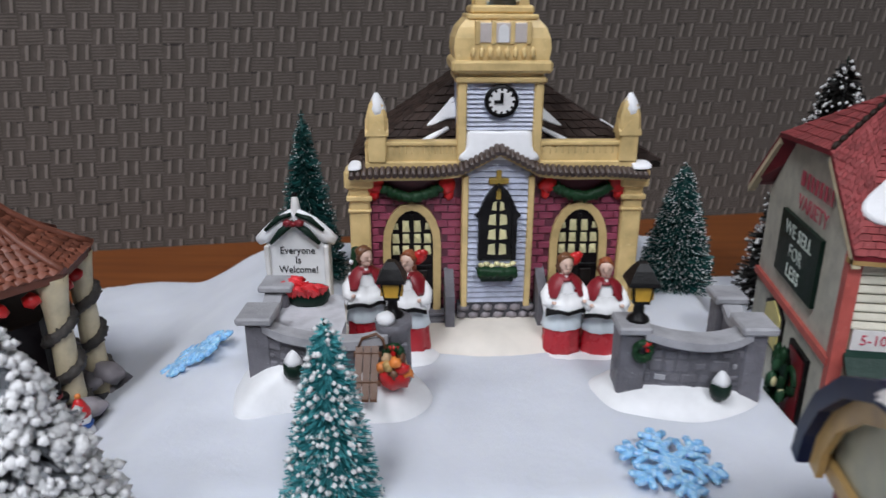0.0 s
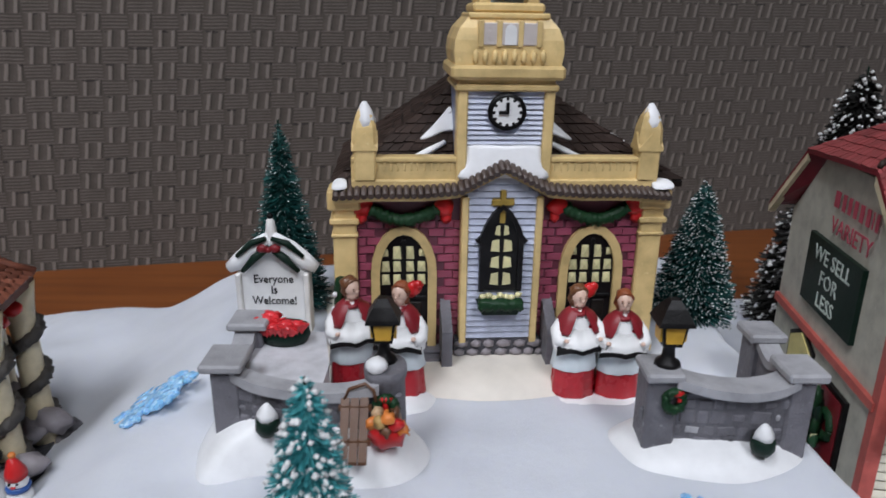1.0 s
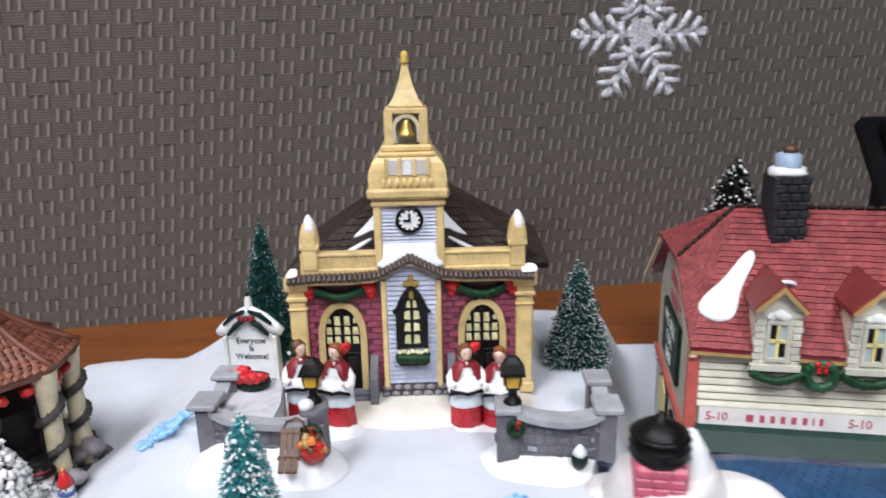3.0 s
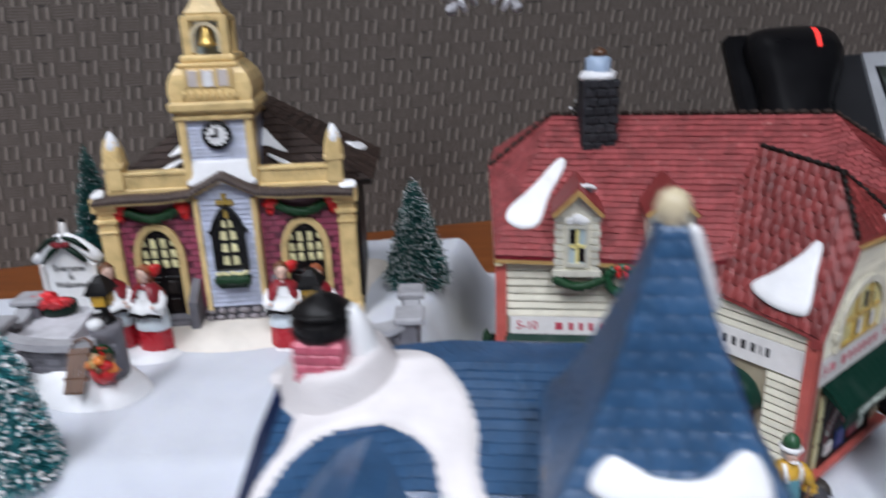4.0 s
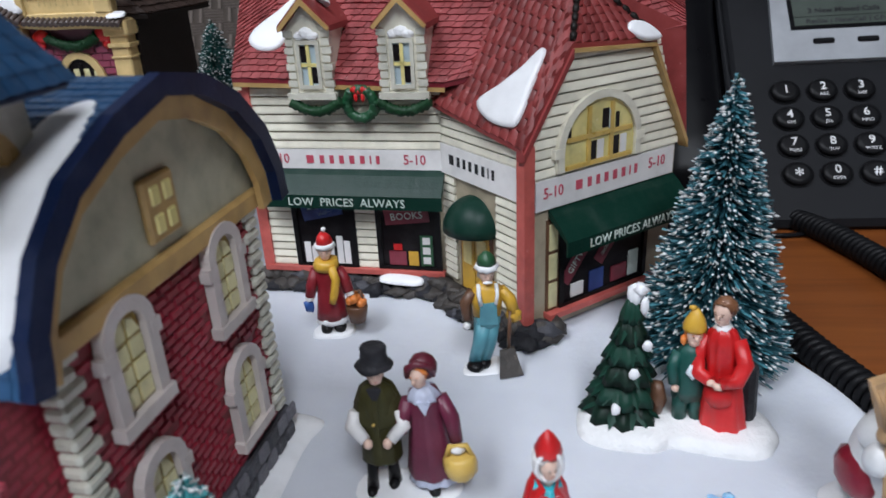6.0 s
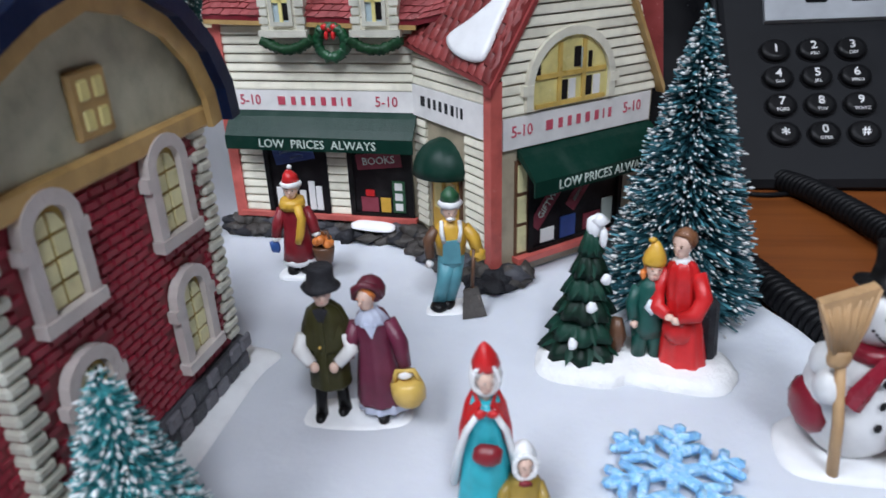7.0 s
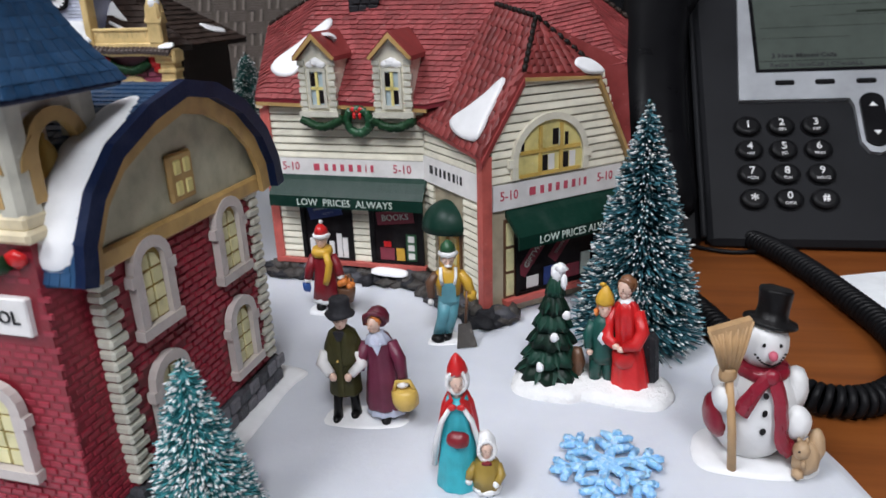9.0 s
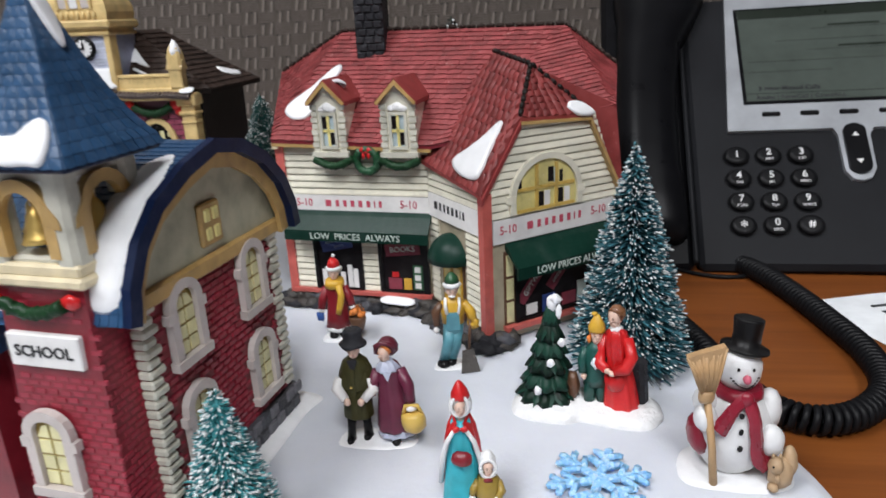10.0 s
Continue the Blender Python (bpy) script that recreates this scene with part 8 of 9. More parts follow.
def fur_ring(s, c, rx, rz, thick, n=14):
    """A fluffy trim round a face, in an upright plane."""
    for k in range(n):
        a = 2 * math.pi * k / n
        s.use("white").ball((c[0] + rx * math.cos(a), c[1], c[2] + rz * math.sin(a)), thick, 1, 0.2)


def mother_child():
    s = Shape("snow_glaze")
    foot_snow(s, [(-9, -6), (4, -9), (14, -8), (14, 0), (4, 6), (-8, 5)])
    s.use("turquoise").lathe([(7.4, 0.4), (7.5, 2), (6.4, 11), (5.2, 20), (4.4, 25), (3.4, 29)], (0, 0, 0), 32, 0.95, 0.84, 0.04, 9)
    # cape hangs behind and over the shoulders, open in front
    s.use("red").lathe([(7.2, 4), (7.0, 12), (6.2, 20), (5.0, 26), (2.6, 30.6)], (0, 2.6, 0), 28, 1.0, 0.66, 0.04, 7)
    for sx in (-1, 1):
        s.use("red").hull([(sx * 1.0, -3.8, 29.6), (sx * 4.8, -3.4, 25), (sx * 6.6, -1.4, 18), (sx * 7.6, 1.0, 8), (sx * 6.0, 3, 8), (sx * 3.0, 3, 29.4), (sx * 1.6, -2.4, 30)])
        s.use("white").tube([(sx * 1.6, -4.6, 28.4), (sx * 4.6, -4.2, 23.6), (sx * 6.6, -2.4, 16.5), (sx * 7.8, -0.4, 7.4)], [0.7, 0.9, 1.0, 1.1], 8)
    s.use("red").ball((-1.5, -5.0, 28.2), (1.7, 0.9, 1.1), 1, 0.3).ball((1.5, -5.0, 28.2), (1.7, 0.9, 1.1), 1, 0.3)
    s.use("red_dark").ball((0.2, -5.6, 18.6), (3.8, 2.2, 2.5), 2, 0.2)
    head(s, 0, -0.8, 33.6, 2.9, "hair_grey", None, 0.3)
    s.use("white").lathe([(2.4, 29.6), (3.5, 31), (3.8, 34), (3.4, 36.0)], (0, 1.2, 0), 18, 1.0, 0.9, 0.06, 7)
    fur_ring(s, (0, -1.7, 33.9), 3.0, 3.3, (0.75, 0.7, 0.75), 26)
    s.use("red").lathe([(3.2, 36.0), (3.3, 36.8), (2.6, 38.8), (1.5, 40.4), (0.5, 41.4)], (0, 0.4, 0), 20, 1.0, 0.95, 0.03, 5)
    x, y = 9.0, -3.6
    s.use("black").ball((x - 1.6, y - 1.6, 0.9), (1.4, 1.9, 1.0), 1).ball((x + 1.6, y - 1.6, 0.9), (1.4, 1.9, 1.0), 1)
    s.use("white").lathe([(4.5, 1.6), (4.9, 2.4), (4.5, 3.4)], (x, y, 0), 24, 1, 0.9, 0.05, 9)
    s.use("olive_gold").lathe([(4.6, 3.0), (4.7, 7), (3.9, 10.4), (2.0, 12.2)], (x, y, 0), 24, 1, 0.88, 0.04, 7)
    s.tube([(x - 3.4, y, 9.6), (x - 5.2, y - 1.4, 7.4), (x - 5.6, y - 2.0, 5.8)], [1.5, 1.5, 1.2], 8).tube([(x + 3.4, y, 9.6), (x + 4.6, y - 2.0, 7.2), (x + 3.2, y - 3.6, 6.0)], [1.5, 1.5, 1.2], 8)
    s.use("white").ball((x - 5.6, y - 2.0, 5.2), 1.3, 1, 0.3).ball((x + 3.0, y - 3.8, 5.6), 1.2, 1, 0.3)
    s.use("red_dark").ball((x, y - 2.6, 11.4), (1.9, 0.9, 0.9), 1, 0.3)
    head(s, x, y - 0.4, 14.8, 2.5, "hair", None, 0.2)
    s.use("white").ball((x, y + 1.0, 16.4), (3.2, 2.6, 3.2), 2, 0.3)
    fur_ring(s, (x, y - 1.5, 14.9), 2.6, 2.9, (0.8, 0.7, 0.8), 18)
    s.bm.transform(Matrix.Diagonal((0.86, 0.92, 1, 1)))
    figure("mother_child_figurine", s, (241.5, 78, -1.4), "painted mother and child figurine in red cape and turquoise dress", "figurine", "townsfolk figurines", (0, 0, 4), 0.99)


def tree_family():
    s = Shape("snow_rough")
    blob_on(s, smooth_outline([(-27, -5), (-22, -12), (-8, -14), (-2, -12), (8, -14), (20, -15), (26, -9), (27, -2), (23, 7), (4, 10), (-22, 9)], 6), 4.6, (0, 0, -1), (1, 0, 0), (0, 1, 0), (0, 0, 1), 0.35)
    rng = random.Random(17)
    # layered fir with drooping, overlapping boughs
    tx = -14.2
    for k in range(6):
        z, r = 4.5 + k * 5.4, 11.0 - k * 1.55
        s.use("fir" if k % 2 else "green_dark").lathe([(r * 0.5, z + 0.5), (r, z - 1.4), (r * 0.86, z + 0.8), (r * 0.4, z + 5.6)], (tx + 0.25 * k, 2, 0), 30, 1, 1, 0.14, 8)
        n = 13 - k
        for j in range(n):
            a = 2 * math.pi * (j + 0.5 * (k % 2) + rng.uniform(-0.2, 0.2)) / n
            c, e = Vector((tx + 0.25 * k, 2, z + 3.2)), Vector((math.cos(a), math.sin(a), 0))
            w = Vector((-e.y, e.x, 0)) * r * 0.2
            tip = c + e * r * 1.08 - Vector((0, 0, 4.6))
            mid = c + e * r * 0.7 - Vector((0, 0, 1.6))
            s.use("fir").hull([c + e * r * 0.25, mid + w, mid - w, tip, mid - Vector((0, 0, 2.2)), mid + Vector((0, 0, 0.6))])
    s.use("snow_glaze").ball((tx + 1.8, 2, 37.2), (2.4, 2.2, 3.2), 2, 0.4).ball((tx + 3.2, 0.8, 39.2), (2.0, 1.6, 1.7), 2, 0.4).ball((tx + 4.2, -0.2, 35.0), (1.1, 1.0, 2.6), 2, 0.3)
    for dx, y, z in ((1.6, -6.6, 19), (-2.8, -8.4, 9.5), (5.4, -2.6, 25)):
        s.ball((tx + dx, y, z), (1.3, 0.8, 1.6), 2, 0.3)
    s.use("brown").ball((tx + 9.4, 0, 8), (2.6, 2.6, 5.5), 2, 0.4)
    # boy in a yellow cap
    x = 3.4
    for sx in (-1, 1):
        s.use("teal_green").tube([(x + sx * 2.2, -1.4, 3.4), (x + sx * 2.0, -1.0, 8), (x + sx * 1.4, -0.6, 13)], [1.9, 2.2, 2.4], 10)
        s.use("teal_green").tube([(x + sx * 3.6, 0, 22.4), (x + sx * 5.0, -1.2, 18.4), (x + sx * 4.6, -3.0, 14.4)], [1.6, 1.8, 1.5], 9)
        s.use("skin").ball((x + sx * 4.4, -3.6, 13.4), 1.2, 1)
        s.use("orange").ball((x + sx * 2.7, -0.2, 25.8), (1.0, 1.4, 1.8), 1, 0.4)
    s.use("teal_green").lathe([(4.4, 9), (4.6, 12), (4.2, 19), (3.8, 22.6), (1.8, 25)], (x, 0, 0), 24, 1, 0.8, 0.05, 7)
    s.use("pale_blue").tube([(x - 0.6, -3.5, 20.4), (x - 1.4, -3.9, 18.4), (x - 0.2, -3.9, 17.0), (x + 1.6, -3.7, 18.2)], [0.4, 0.8, 0.8, 0.4], 7)
    head(s, x, -0.5, 27.6, 2.9, "orange", None, 0.1)
    s.use("mustard").lathe([(3.1, 28.8), (3.2, 29.6), (2.6, 31.6), (1.2, 33.8), (0.5, 34.6)], (x, 0, 0), 16).ball((x - 1.0, 0, 34.8), (1.2, 0.9, 0.9), 1, 0.3)
    # seated woman in a long red dress, bent to the boy
    s.m = T(13.8, -0.8, -1.0) @ Matrix.Rotation(radians(-5.0), 4, "Y") @ Matrix.Rotation(radians(-30), 4, "Z")
    x = 0.0
    s.use("charcoal").box(x - 4, x + 7.6, 1, 6, 3, 20, 1.2)
    s.use("red").lathe([(7.0, 0.4), (7.0, 1.8), (6.0, 8), (5.4, 14), (4.4, 19), (4.1, 24), (4.4, 28), (3.5, 31), (1.8, 32.6)], (x, -2.0, 0), 36, 1, 0.88, 0.07, 9)
    s.ball((x, -4.6, 14.4), (4.6, 4.0, 4.6), 2, 0.2)
    for sx in (-1, 1):
        s.tube([(x + sx * 4.0, -1.6, 29), (x + sx * 6.2, -3.6, 23.6), (x + sx * 5.0, -6.0, 20), (x + sx * 1.4, -7.8, 19.4)], [2.0, 2.3, 2.1, 1.6], 10)
    s.use("skin").ball((x - 1.0, -8.4, 19.2), (1.5, 1.1, 1.1), 1).ball((x + 0.9, -8.6, 18.8), (1.6, 1.1, 1.1), 1)
    s.use("white").lathe([(2.3, 31.4), (2.5, 32.2), (1.6, 33)], (x, -1.9, 0), 14, 1, 1, 0.08, 7)
    head(s, x, -2.3, 36.2, 3.2, "hair", None, -0.15)
    s.use("hair").ball((x, -1.2, 37.6), (3.1, 2.9, 2.0), 2, 0.4)
    s.use("black").ball((x - 2.2, -8.4, 1.4), (1.5, 2.0, 1.0), 1).ball((x + 1.8, -8.6, 1.4), (1.5, 2.0, 1.0), 1)
    s.m = Matrix.Identity(4)
    s.bm.transform(Matrix.Diagonal((1, 1, 1.08, 1)))
    figure("tree_family_figurine", s, (281, 133, -0.6), "painted figurine of woman, boy and fir tree on snow", "figurine", "townsfolk figurines", (0, 0, -3), 1.0)


def snowman():
    s = Shape("snow_glaze")
    blob_on(s, smooth_outline([(-19, -8), (-6, -14), (10, -15), (20, -9), (19, 6), (6, 13), (-14, 10)], 6), 3.2, (0, 0, -1), (1, 0, 0), (0, 1, 0), (0, 0, 1), 0.2)
    s.use("white").ball((0, 0, 14), (13.4, 11.5, 14.2), 3).ball((0.4, -0.5, 32.4), (7.3, 7.0, 6.8), 3)
    s.ball((11, -1.6, 20), (4.4, 4.6, 6.6), 2).ball((-10.6, -2.4, 23.4), (4.2, 4.4, 4.0), 2)
    s.ball((-12.0, -7.6, 20.6), (3.9, 3.7, 3.9), 3).ball((9.8, -8.6, 14.2), (4.6, 4.2, 4.6), 3)
    s.use("crimson").ball((-10.8, 1, 11.5), (4.2, 8, 5.8), 2).ball((9.6, -1.4, 9.4), (5.4, 8, 3.6), 2)
    s.lathe([(7.4, 24.2), (8.3, 25.2), (8.4, 26.2), (7.4, 27.4)], (0.2, -0.4, 0), 30, 1.05, 1.0, 0.03, 9)

    def tail(pts, wid, thick=1.0):
        pts = spline(pts, 5)
        rows = []
        for i, p in enumerate(pts):
            d = (pts[min(i + 1, len(pts) - 1)] - pts[max(i - 1, 0)]).normalized()
            n = Vector((p.x * 0.5, p.y, 0)).normalized()
            sd = d.cross(n).normalized() * wid * (1 + 0.25 * i / len(pts)) / 2
            n = n * thick
            rows.append([p + sd, p + sd * 0.5 + n * 0.7, p - sd * 0.4 + n, p - sd, p - n])
        for a, b2 in zip(rows, rows[1:]):
            s.hull(a + b2)

    tail([(0.6, -8.8, 27), (-3.0, -10.2, 24.6), (-6.0, -10.8, 21.4), (-8.0, -10.6, 17.6)], 4.0)
    tail([(0.8, -8.8, 27), (2.6, -11.0, 23), (3.8, -12.2, 17), (4.8, -12.3, 11), (8.6, -11.4, 7.6)], 4.0)
    s.ball((0.6, -9.2, 26.6), (2.6, 1.7, 2.1), 2, 0.2)
    # top hat set askew
    keep = s.m
    s.m = T(1.8, 0.4, 36.9) @ Matrix.Rotation(radians(-9), 4, "X") @ Matrix.Rotation(radians(7), 4, "Y") @ Matrix.Rotation(radians(4), 4, "X")
    s.use("black").lathe([(7.4, 0.2), (7.9, 0.6), (7.7, 1.2), (4.9, 1.6), (4.6, 4.6), (5.0, 8.2), (5.0, 8.8), (4.4, 9.1)], (0, 0, 0), 30)
    s.m = keep
    for z, y in ((22.6, -11.2), (18.2, -11.9), (13.2, -12.0)):
        s.ball((-1.2, y, z), (0.9, 0.6, 1.0), 2)
    for sx in (-1, 1):
        s.ball((sx * 2.4 + 0.2, -7.3, 34.2), (0.5, 0.4, 0.6), 1)
    for k in range(15):
        a = (k - 7) / 7
        s.ball((a * 4.3 + 0.4, -7.6 + a * a * 1.5, 29.0 + a * a * 2.4), (0.45, 0.3, 0.3), 1)
    s.use("pink").ball((0.4, -8.2, 31.8), (1.4, 1.4, 1.3), 2)
    # broom
    s.m = T(0, 0, 1.8)
    s.use("straw").tube([(-8.6, -11.0, -0.3), (-10.2, -11.0, 12), (-12.6, -9.8, 26)], [1.4, 1.3, 1.2], 9)
    s.lathe([(2.4, 24.6), (2.8, 25.6), (2.7, 27.0), (2.3, 27.8)], (-12.8, -9.6, 0), 14, 1.0, 0.75)
    s.hull([(-12.8 + a, -9.4 + b2, z) for a, b2, z in ((-2.2, -1.2, 27), (2.2, -1.2, 27), (-2.2, 1.2, 27), (2.2, 1.2, 27), (-7.2, -1.3, 37.6), (4.8, -1.3, 40.6), (-7.2, 1.3, 37.6), (4.8, 1.3, 40.6))])
    for k in range(17):
        a = (k - 8) / 8
        y = -10.5 + 0.2 * math.sin(k * 2.2)
        s.tube([(-12.8 + a * 2.0, y, 27), (-13.3 + a * 4.2, y - 0.2, 33), (-14.0 + a * 6.2, y + 0.1, 39.2 + a * 1.6 - 0.8 * (k % 3))], [0.34, 0.5, 0.4], 6)
    s.m = keep
    # squirrel
    s.use("fur").ball((12.6, -12.0, 5.8), (4.2, 3.9, 4.8), 2, 0.2).ball((10.4, -13.6, 9.0), (2.7, 2.6, 2.5), 2).ball((16.0, -10.4, 8.6), (2.6, 3.0, 5.2), 2, 0.3)
    s.ball((9.4, -13.0, 11.4), (0.7, 0.6, 1.0), 1).ball((11.6, -13.2, 11.6), (0.7, 0.6, 1.0), 1).ball((9.8, -14.6, 3.0), (2.0, 2.2, 1.4), 1).ball((10.6, -15.6, 6.0), (1.0, 1.0, 1.4), 1)
    s.use("black").ball((8.8, -15.5, 9.6), 0.4, 1)
    s.bm.transform(Matrix.Diagonal((0.91, 0.94, 1.17, 1)))
    figure("snowman_figurine", s, (323.5, 99, -1.2), "white snowman figurine with top hat, red scarf, broom and squirrel", "figurine", rot=(0, 0, 4), scale=0.97, uneven=0.7)


couple()
farmer()
girl()
mother_child()
tree_family()
snowman()


def shrub():
    s = Shape("holly")
    rng = random.Random(4)
    for k in range(40):
        a, z = rng.uniform(0, 6.28), rng.uniform(2, 17)
        r = 5.5 * (1 - z / 26)
        s.use(rng.choice(("holly", "green_dark", "green"))).ball((r * math.cos(a), r * math.sin(a), z), 2.3, 1, 0.6)
    for k in range(9):
        a, z = rng.uniform(0, 6.28), rng.uniform(4, 17)
        s.use(rng.choice(("pane_pale", "snow_glaze"))).ball((6 * (1 - z / 26) * math.cos(a), 6 * (1 - z / 26) * math.sin(a), z), 1.5, 1, 0.4)
    s.bm.transform(Matrix.Diagonal((0.85, 0.85, 1.95, 1)))
    figure("potted_shrub", s, (134, 258, -1), "small green ceramic shrub with pale lights beside the store", "shrub")


shrub()


# ---- hanging snowflake ----
def hanging_flake():
    ob = snowflake("hanging_snowflake", (142, 368, 209), (90, 0, 12), 39, "glitter_white", "white glitter snowflake hung on a thread before the partition", "", 1.6, True)
    s = Shape("glitter_white").tube([(0, 39, 0), (0, 1750, 0)], 0.12, 4)
    part("thread", s, ob)


hanging_flake()


# ---- desk telephone ----
PO = Vector((379.5, 335.5, 50.5))
PU = Vector((1, -0.055, 0.02)).normalized()
PV = (Vector((0, 0.70, 0.715)) - PU * PU.dot(Vector((0, 0.70, 0.715)))).normalized()
PN = PU.cross(PV)
FACE = Matrix((PU, PV, PN)).transposed().to_4x4()
FACE.translation = PO


def telephone():
    base = Vector((400, 370, -6))
    root = thing("desk_telephone", base, "dark grey office desk telephone with silver display bezel and black handset", "telephone")
    at = T(*(-base))
    f = at @ FACE
    b2 = Shape("phone_body", f)
    b2.box(-25, 150, -73, 128, -14, -0.5, 3.0)
    part("body", b2, root, "charcoal plastic body")
    w = Shape("phone_body", at)
    pts = []
    for u in (-70, 146):
        for v, d in ((-66, -13), (120, -13)):
            p = PO + PU * u + PV * v + PN * d
            pts += [p, Vector((p.x, p.y, -5.8))]
    w.hull(pts)
    part("stand", w, root)
    part("cradle", Shape("phone_black", f).box(-78, -27.5, -73, 150, -14, -1.5, 3.5), root, "black handset cradle")
    part("side_ridge", Shape("phone_body", f).box(-28.5, -25.5, -70, 92, -2, 1.6, 1.0), root)
    # handset
    h = Shape("phone_black", f)
    rows = []
    prof = [(-58, 15, 3), (-55, 19.5, 9), (-46, 21.5, 13), (-30, 20.5, 14), (-5, 18.5, 16), (40, 18.5, 18), (80, 20, 18), (104, 25, 18), (122, 29.5, 17.5), (134, 29.5, 14), (142, 26, 9), (146, 18, 3)]
    for v, hw, ht in prof:
        ring = []
        for i in range(18):
            a = 2 * math.pi * i / 18
            c, s2 = math.cos(a), math.sin(a)
            ring.append((-51 + 11 * step(60, 124, v) + hw * math.copysign(abs(c) ** 0.7, c), v, 1.0 + (ht if s2 > 0 else 3) * math.copysign(abs(s2) ** 0.8, s2)))
        rows.append(h.vs(ring))
    for p, q in zip(rows, rows[1:]):
        for i in range(18):
            h.face([p[i], p[(i + 1) % 18], q[(i + 1) % 18], q[i]], True)
    h.face(rows[0][::-1]), h.face(rows[-1])
    hs = part("handset", h, root, "glossy black handset")
    part("message_lamp", Shape("led_red", f).hull([(-33 + a + k * 3.0, 118 + k * 20, z) for a in (0, 2.6) for k, z in ((0, 16.5), (0, 18.9), (0.55, 15), (0.55, 17.6), (1, 10), (1, 12.4))]), hs, "red message lamp")
    # display
    bz = Shape("phone_silver", f)
    o = [(-3.5, 17), (55, 17), (57, 12), (57.5, -12), (61, -18), (66, -19), (71, -17), (74, -11), (74, 12), (77, 17), (140, 17), (140, 124), (2.5, 124)]
    bz.prism(o, (0, 0, -1.0), (1, 0, 0), (0, 1, 0), (0, 0, 3.4))
    bezel = part("display_bezel", bz, root, "silver plastic display surround")
    part("screen_frame", Shape("phone_black", f).box(7, 104, 36, 113, 2.2, 2.9, 0.3), bezel)
    scr = part("screen", Shape("lcd", f).box(9, 102, 38, 111, 2.5, 3.3), bezel, "grey-green LCD screen")
    part("screen_header", Shape("lcd_dark", f).box(9.2, 101.8, 103.5, 110.8, 3.1, 3.45), scr)
    part("screen_rule", Shape("lcd_dark", f).box(9.2, 101.8, 43.2, 43.6, 3.1, 3.42), scr)
    lettering("3 New Missed Calls", 4.4, scr, f @ T(34, 47, 3.4), "ink_black", 1.0, 0.05, 0.09)
    lettering("Redial | NewCall | CFwdALL", 4.0, scr, f @ T(40, 40.4, 3.4), "ink_black", 1.08, 0.05, 0.06)
    for z, x0, x1 in ((60, 12, 60), (68, 12, 100), (76, 48, 96), (84, 30, 100), (93, 52, 98)):
        part("screen_line", Shape("lcd_dark", f).box(x0, x1, z, z + 0.25, 3.1, 3.38), scr)
    for z, x0, x1 in ((94.5, 62, 92), (77.5, 66, 94)):
        part("screen_text_bar", Shape("lcd_dark", f).box(x0, x1, z, z + 1.6, 3.1, 3.38), scr)
    for u in (22, 43.5, 65, 86.5):
        part("soft_key", Shape("phone_key", f).box(u - 5.2, u + 5.2, 26.8, 30.0, 1.8, 3.8, 0.8), bezel)
    nav = Shape("phone_black", f)
    nav.hull([(65.5 + 6.2 * math.cos(a), 2 + (11.5 if math.sin(a) > 0 else -11.5) + 5.6 * math.sin(a), z) for a in [2 * math.pi * i / 20 for i in range(20)] for z in (1.5, 4.2)])
    nv = part("navigation_key", nav, root, "black up and down navigation key")
    for sy in (-1, 1):
        part("arrow", Shape("legend", f).hull([(65.5 - 2, 2 + sy * 8, 4.1), (65.5 + 2, 2 + sy * 8, 4.1), (65.5, 2 + sy * 10.8, 4.1), (65.5 - 2, 2 + sy * 8, 4.5), (65.5 + 2, 2 + sy * 8, 4.5), (65.5, 2 + sy * 10.8, 4.5)]), nv)
    # keypad
    names = ["1", "2", "3", "4", "5", "6", "7", "8", "9", "*", "0", "#"]
    small = ["", "ABC", "DEF", "GHI", "JKL", "MNO", "PQRS", "TUV", "WXYZ", "", "OPER", ""]
    for i, (n, sub) in enumerate(zip(names, small)):
        u, v = 17.8 * (i % 3), -15.6 * (i // 3)
        kk = Shape("phone_key", f).lathe([(6.9, -0.6), (7.0, 1.6), (6.4, 2.5), (4.5, 2.9)], (u, v, 0), 20, 1.0, 0.88)
        ky = part("key", kk, root, "round black rubber key")
        part("key_well", Shape("phone_black", f).lathe([(7.7, -0.6), (7.7, 0.12)], (u, v, 0), 20, 1.0, 0.89), ky)
        lettering(n, 6.2 if n != "*" else 9.5, ky, f @ T(u, v + (1.2 if sub else 0) - (1.6 if n == "*" else 0), 2.95), "legend", 1.0, 0.06, 0.08)
        if sub:
            lettering(sub, 2.4, ky, f @ T(u, v - 3.4, 2.92), "legend", 1.0, 0.05)


telephone()


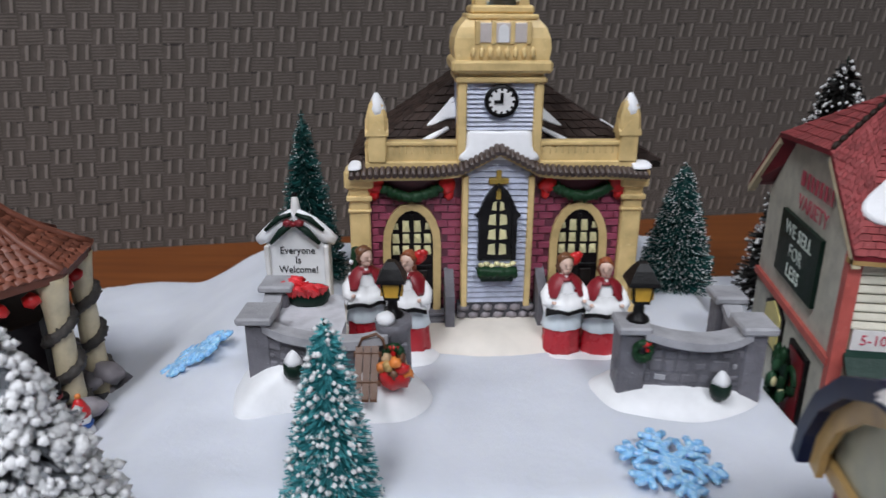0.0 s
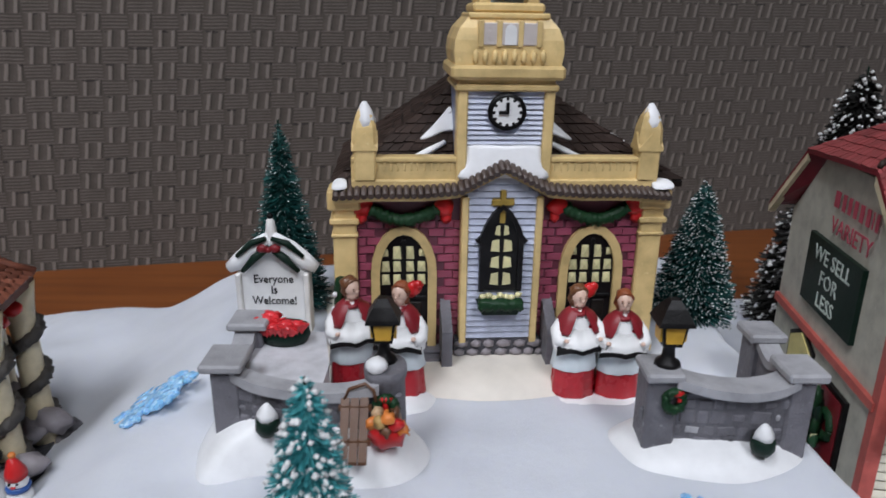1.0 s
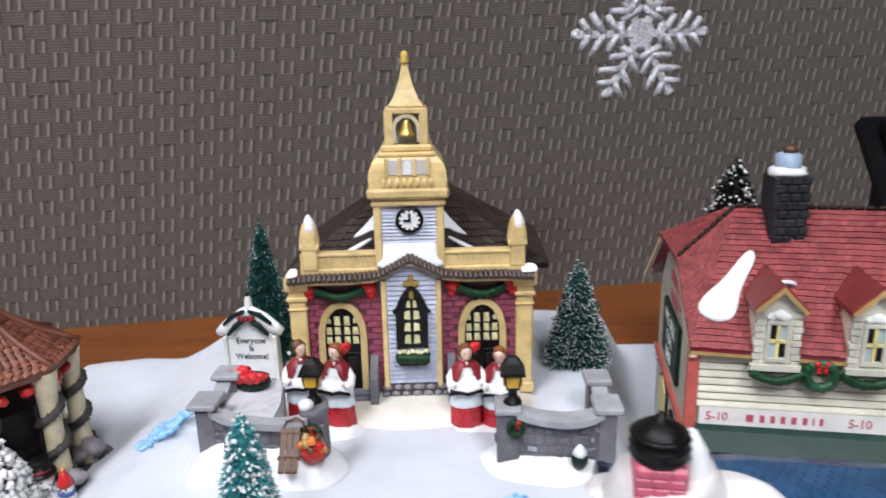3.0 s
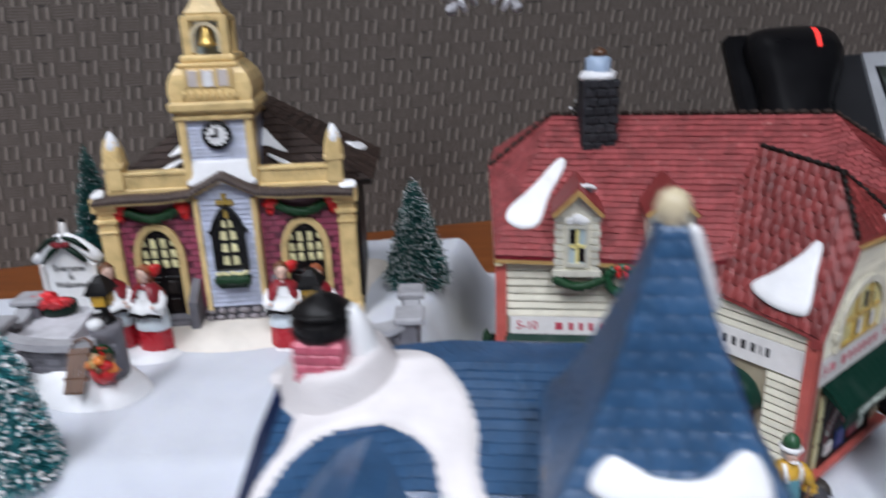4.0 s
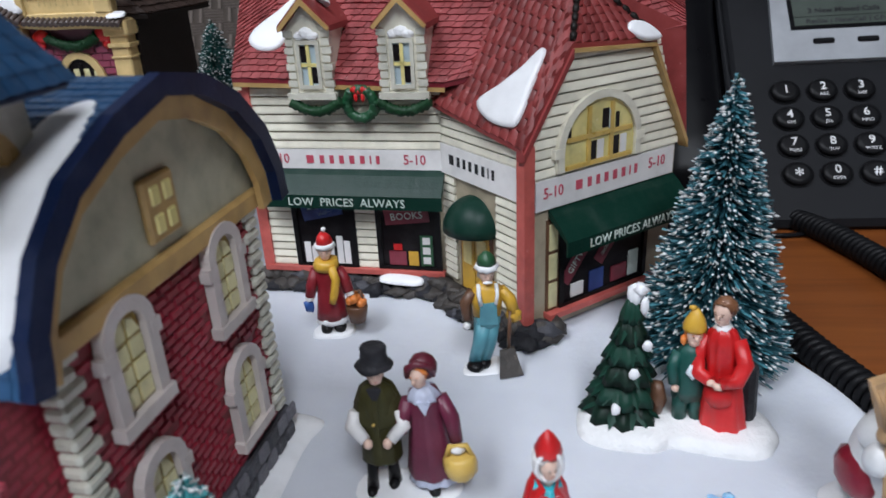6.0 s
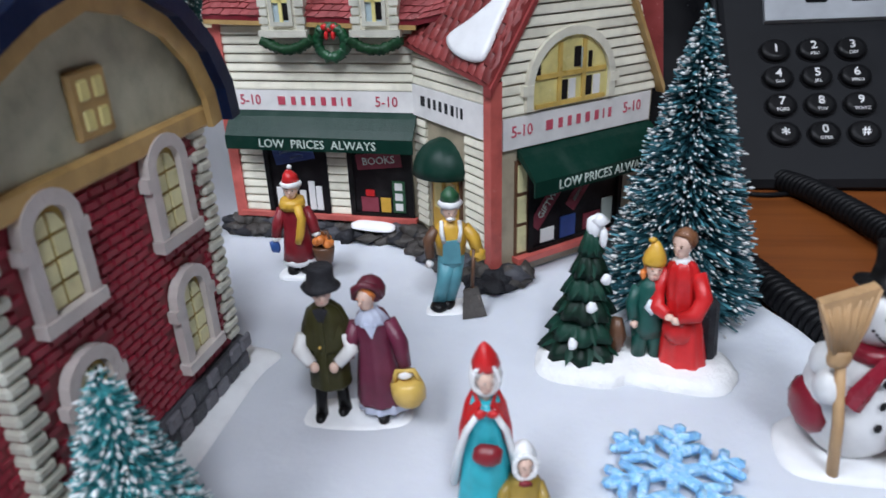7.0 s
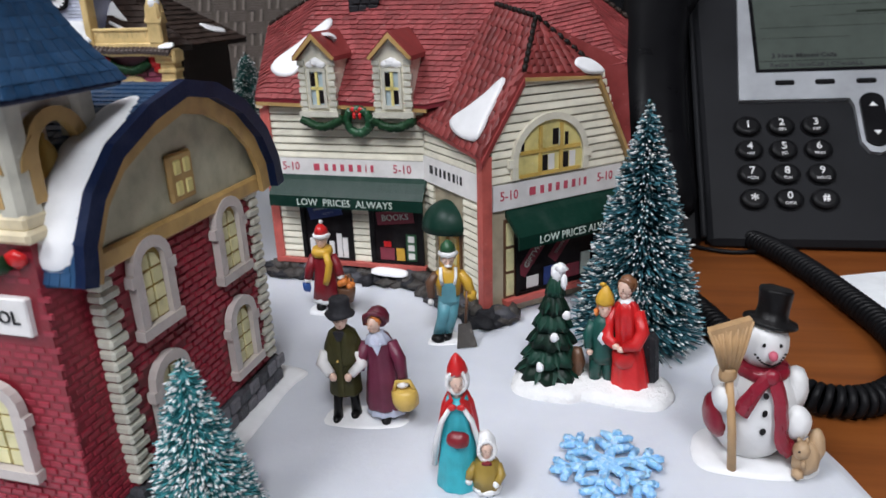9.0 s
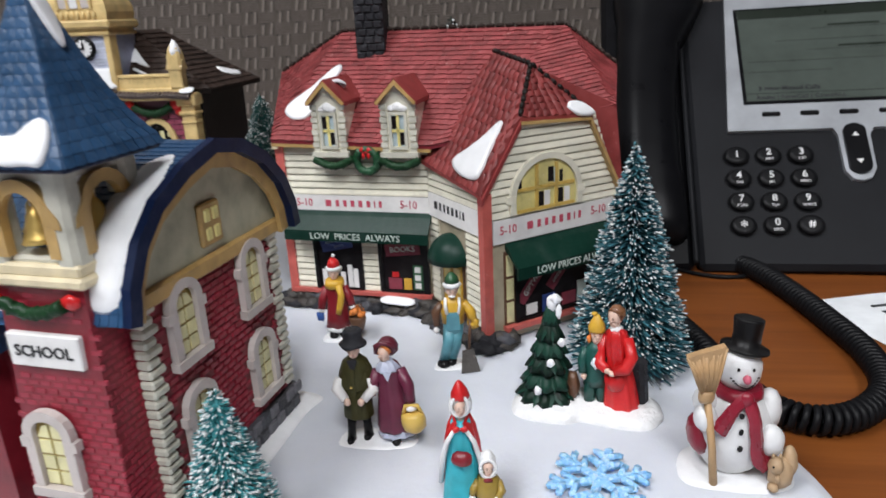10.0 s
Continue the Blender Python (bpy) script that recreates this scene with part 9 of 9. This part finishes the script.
def coil_cord():
    path = spline([(376, 290, -1.5), (382, 271, 0), (389, 243, 0), (394, 211, 0), (397, 180, 0), (392, 152, 0), (376, 133, 0), (359, 128, 0), (346, 137, 0), (338, 160, 0), (331, 190, 0), (322, 222, 0), (316, 250, 0), (312, 285, 0)], 14)
    s = Shape("cord")
    # resample evenly
    ln = [0.0]
    for a, b2 in zip(path, path[1:]):
        ln.append(ln[-1] + (b2 - a).length)
    total, pitch, rad, wire = ln[-1], 3.0, 4.2, 1.4
    n = int(total / pitch * 12)
    pts = []
    j = 0
    for i in range(n + 1):
        l = total * i / n
        while j < len(ln) - 2 and ln[j + 1] < l:
            j += 1
        u = (l - ln[j]) / max(ln[j + 1] - ln[j], 1e-6)
        c = path[j].lerp(path[j + 1], u)
        d = (path[j + 1] - path[j]).normalized()
        side = d.cross(Vector((0, 0, 1))).normalized()
        up = side.cross(d)
        a = 2 * math.pi * l / pitch
        pts.append(c + side * rad * math.cos(a) + up * rad * math.sin(a))
    s.tube(pts, wire, 6)
    ob = part("handset_cord", s)
    tagged(ob, "black coiled telephone cord lying on the desk", "cord")


coil_cord()


def thin_cable():
    s = Shape("cord").tube(spline([(330, 300, -4.6), (345, 287, -4.6), (362, 279, -4.6), (378, 281, -4.6), (392, 292, -4.6)], 8), 1.2, 8)
    tagged(part("thin_cable", s), "thin black cable on the desk before the telephone", "cable")


thin_cable()


def paper_sheet():
    s = Shape("paper")
    d1, d2 = Vector((math.cos(radians(-68)), math.sin(radians(-68)))), Vector((math.cos(radians(16)), math.sin(radians(16))))
    o = Vector((394, 247))
    rows = []
    for i in range(9):
        row = []
        for j in range(7):
            p = o + d1 * 279 * i / 8 * 0.6 + d2 * 216 * j / 6
            row.append((p.x, p.y, -5.6 + 1.2 * noise.noise(Vector((i * 0.7, j * 0.6, 2))) ** 2))
        rows.append(s.vs(row))
    for a, b2 in zip(rows, rows[1:]):
        for j in range(6):
            s.face([a[j], a[j + 1], b2[j + 1], b2[j]], True)
    ob = part("paper_sheet", s)
    tagged(ob, "white printed paper sheet lying on the desk", "paper")
    t2 = Shape("ink_black")
    for k in range(4):
        p = o + d1 * (14 + 7 * k) + d2 * 26
        q = p + d2 * (60 - 9 * (k % 3))
        nrm = Vector((-d2.y, d2.x)) * 0.9
        t2.hull([(v.x + n.x, v.y + n.y, z) for v in (p, q) for n in (nrm, -nrm) for z in (-5.4, -5.0)])
    part("text_bar", t2, ob)


paper_sheet()
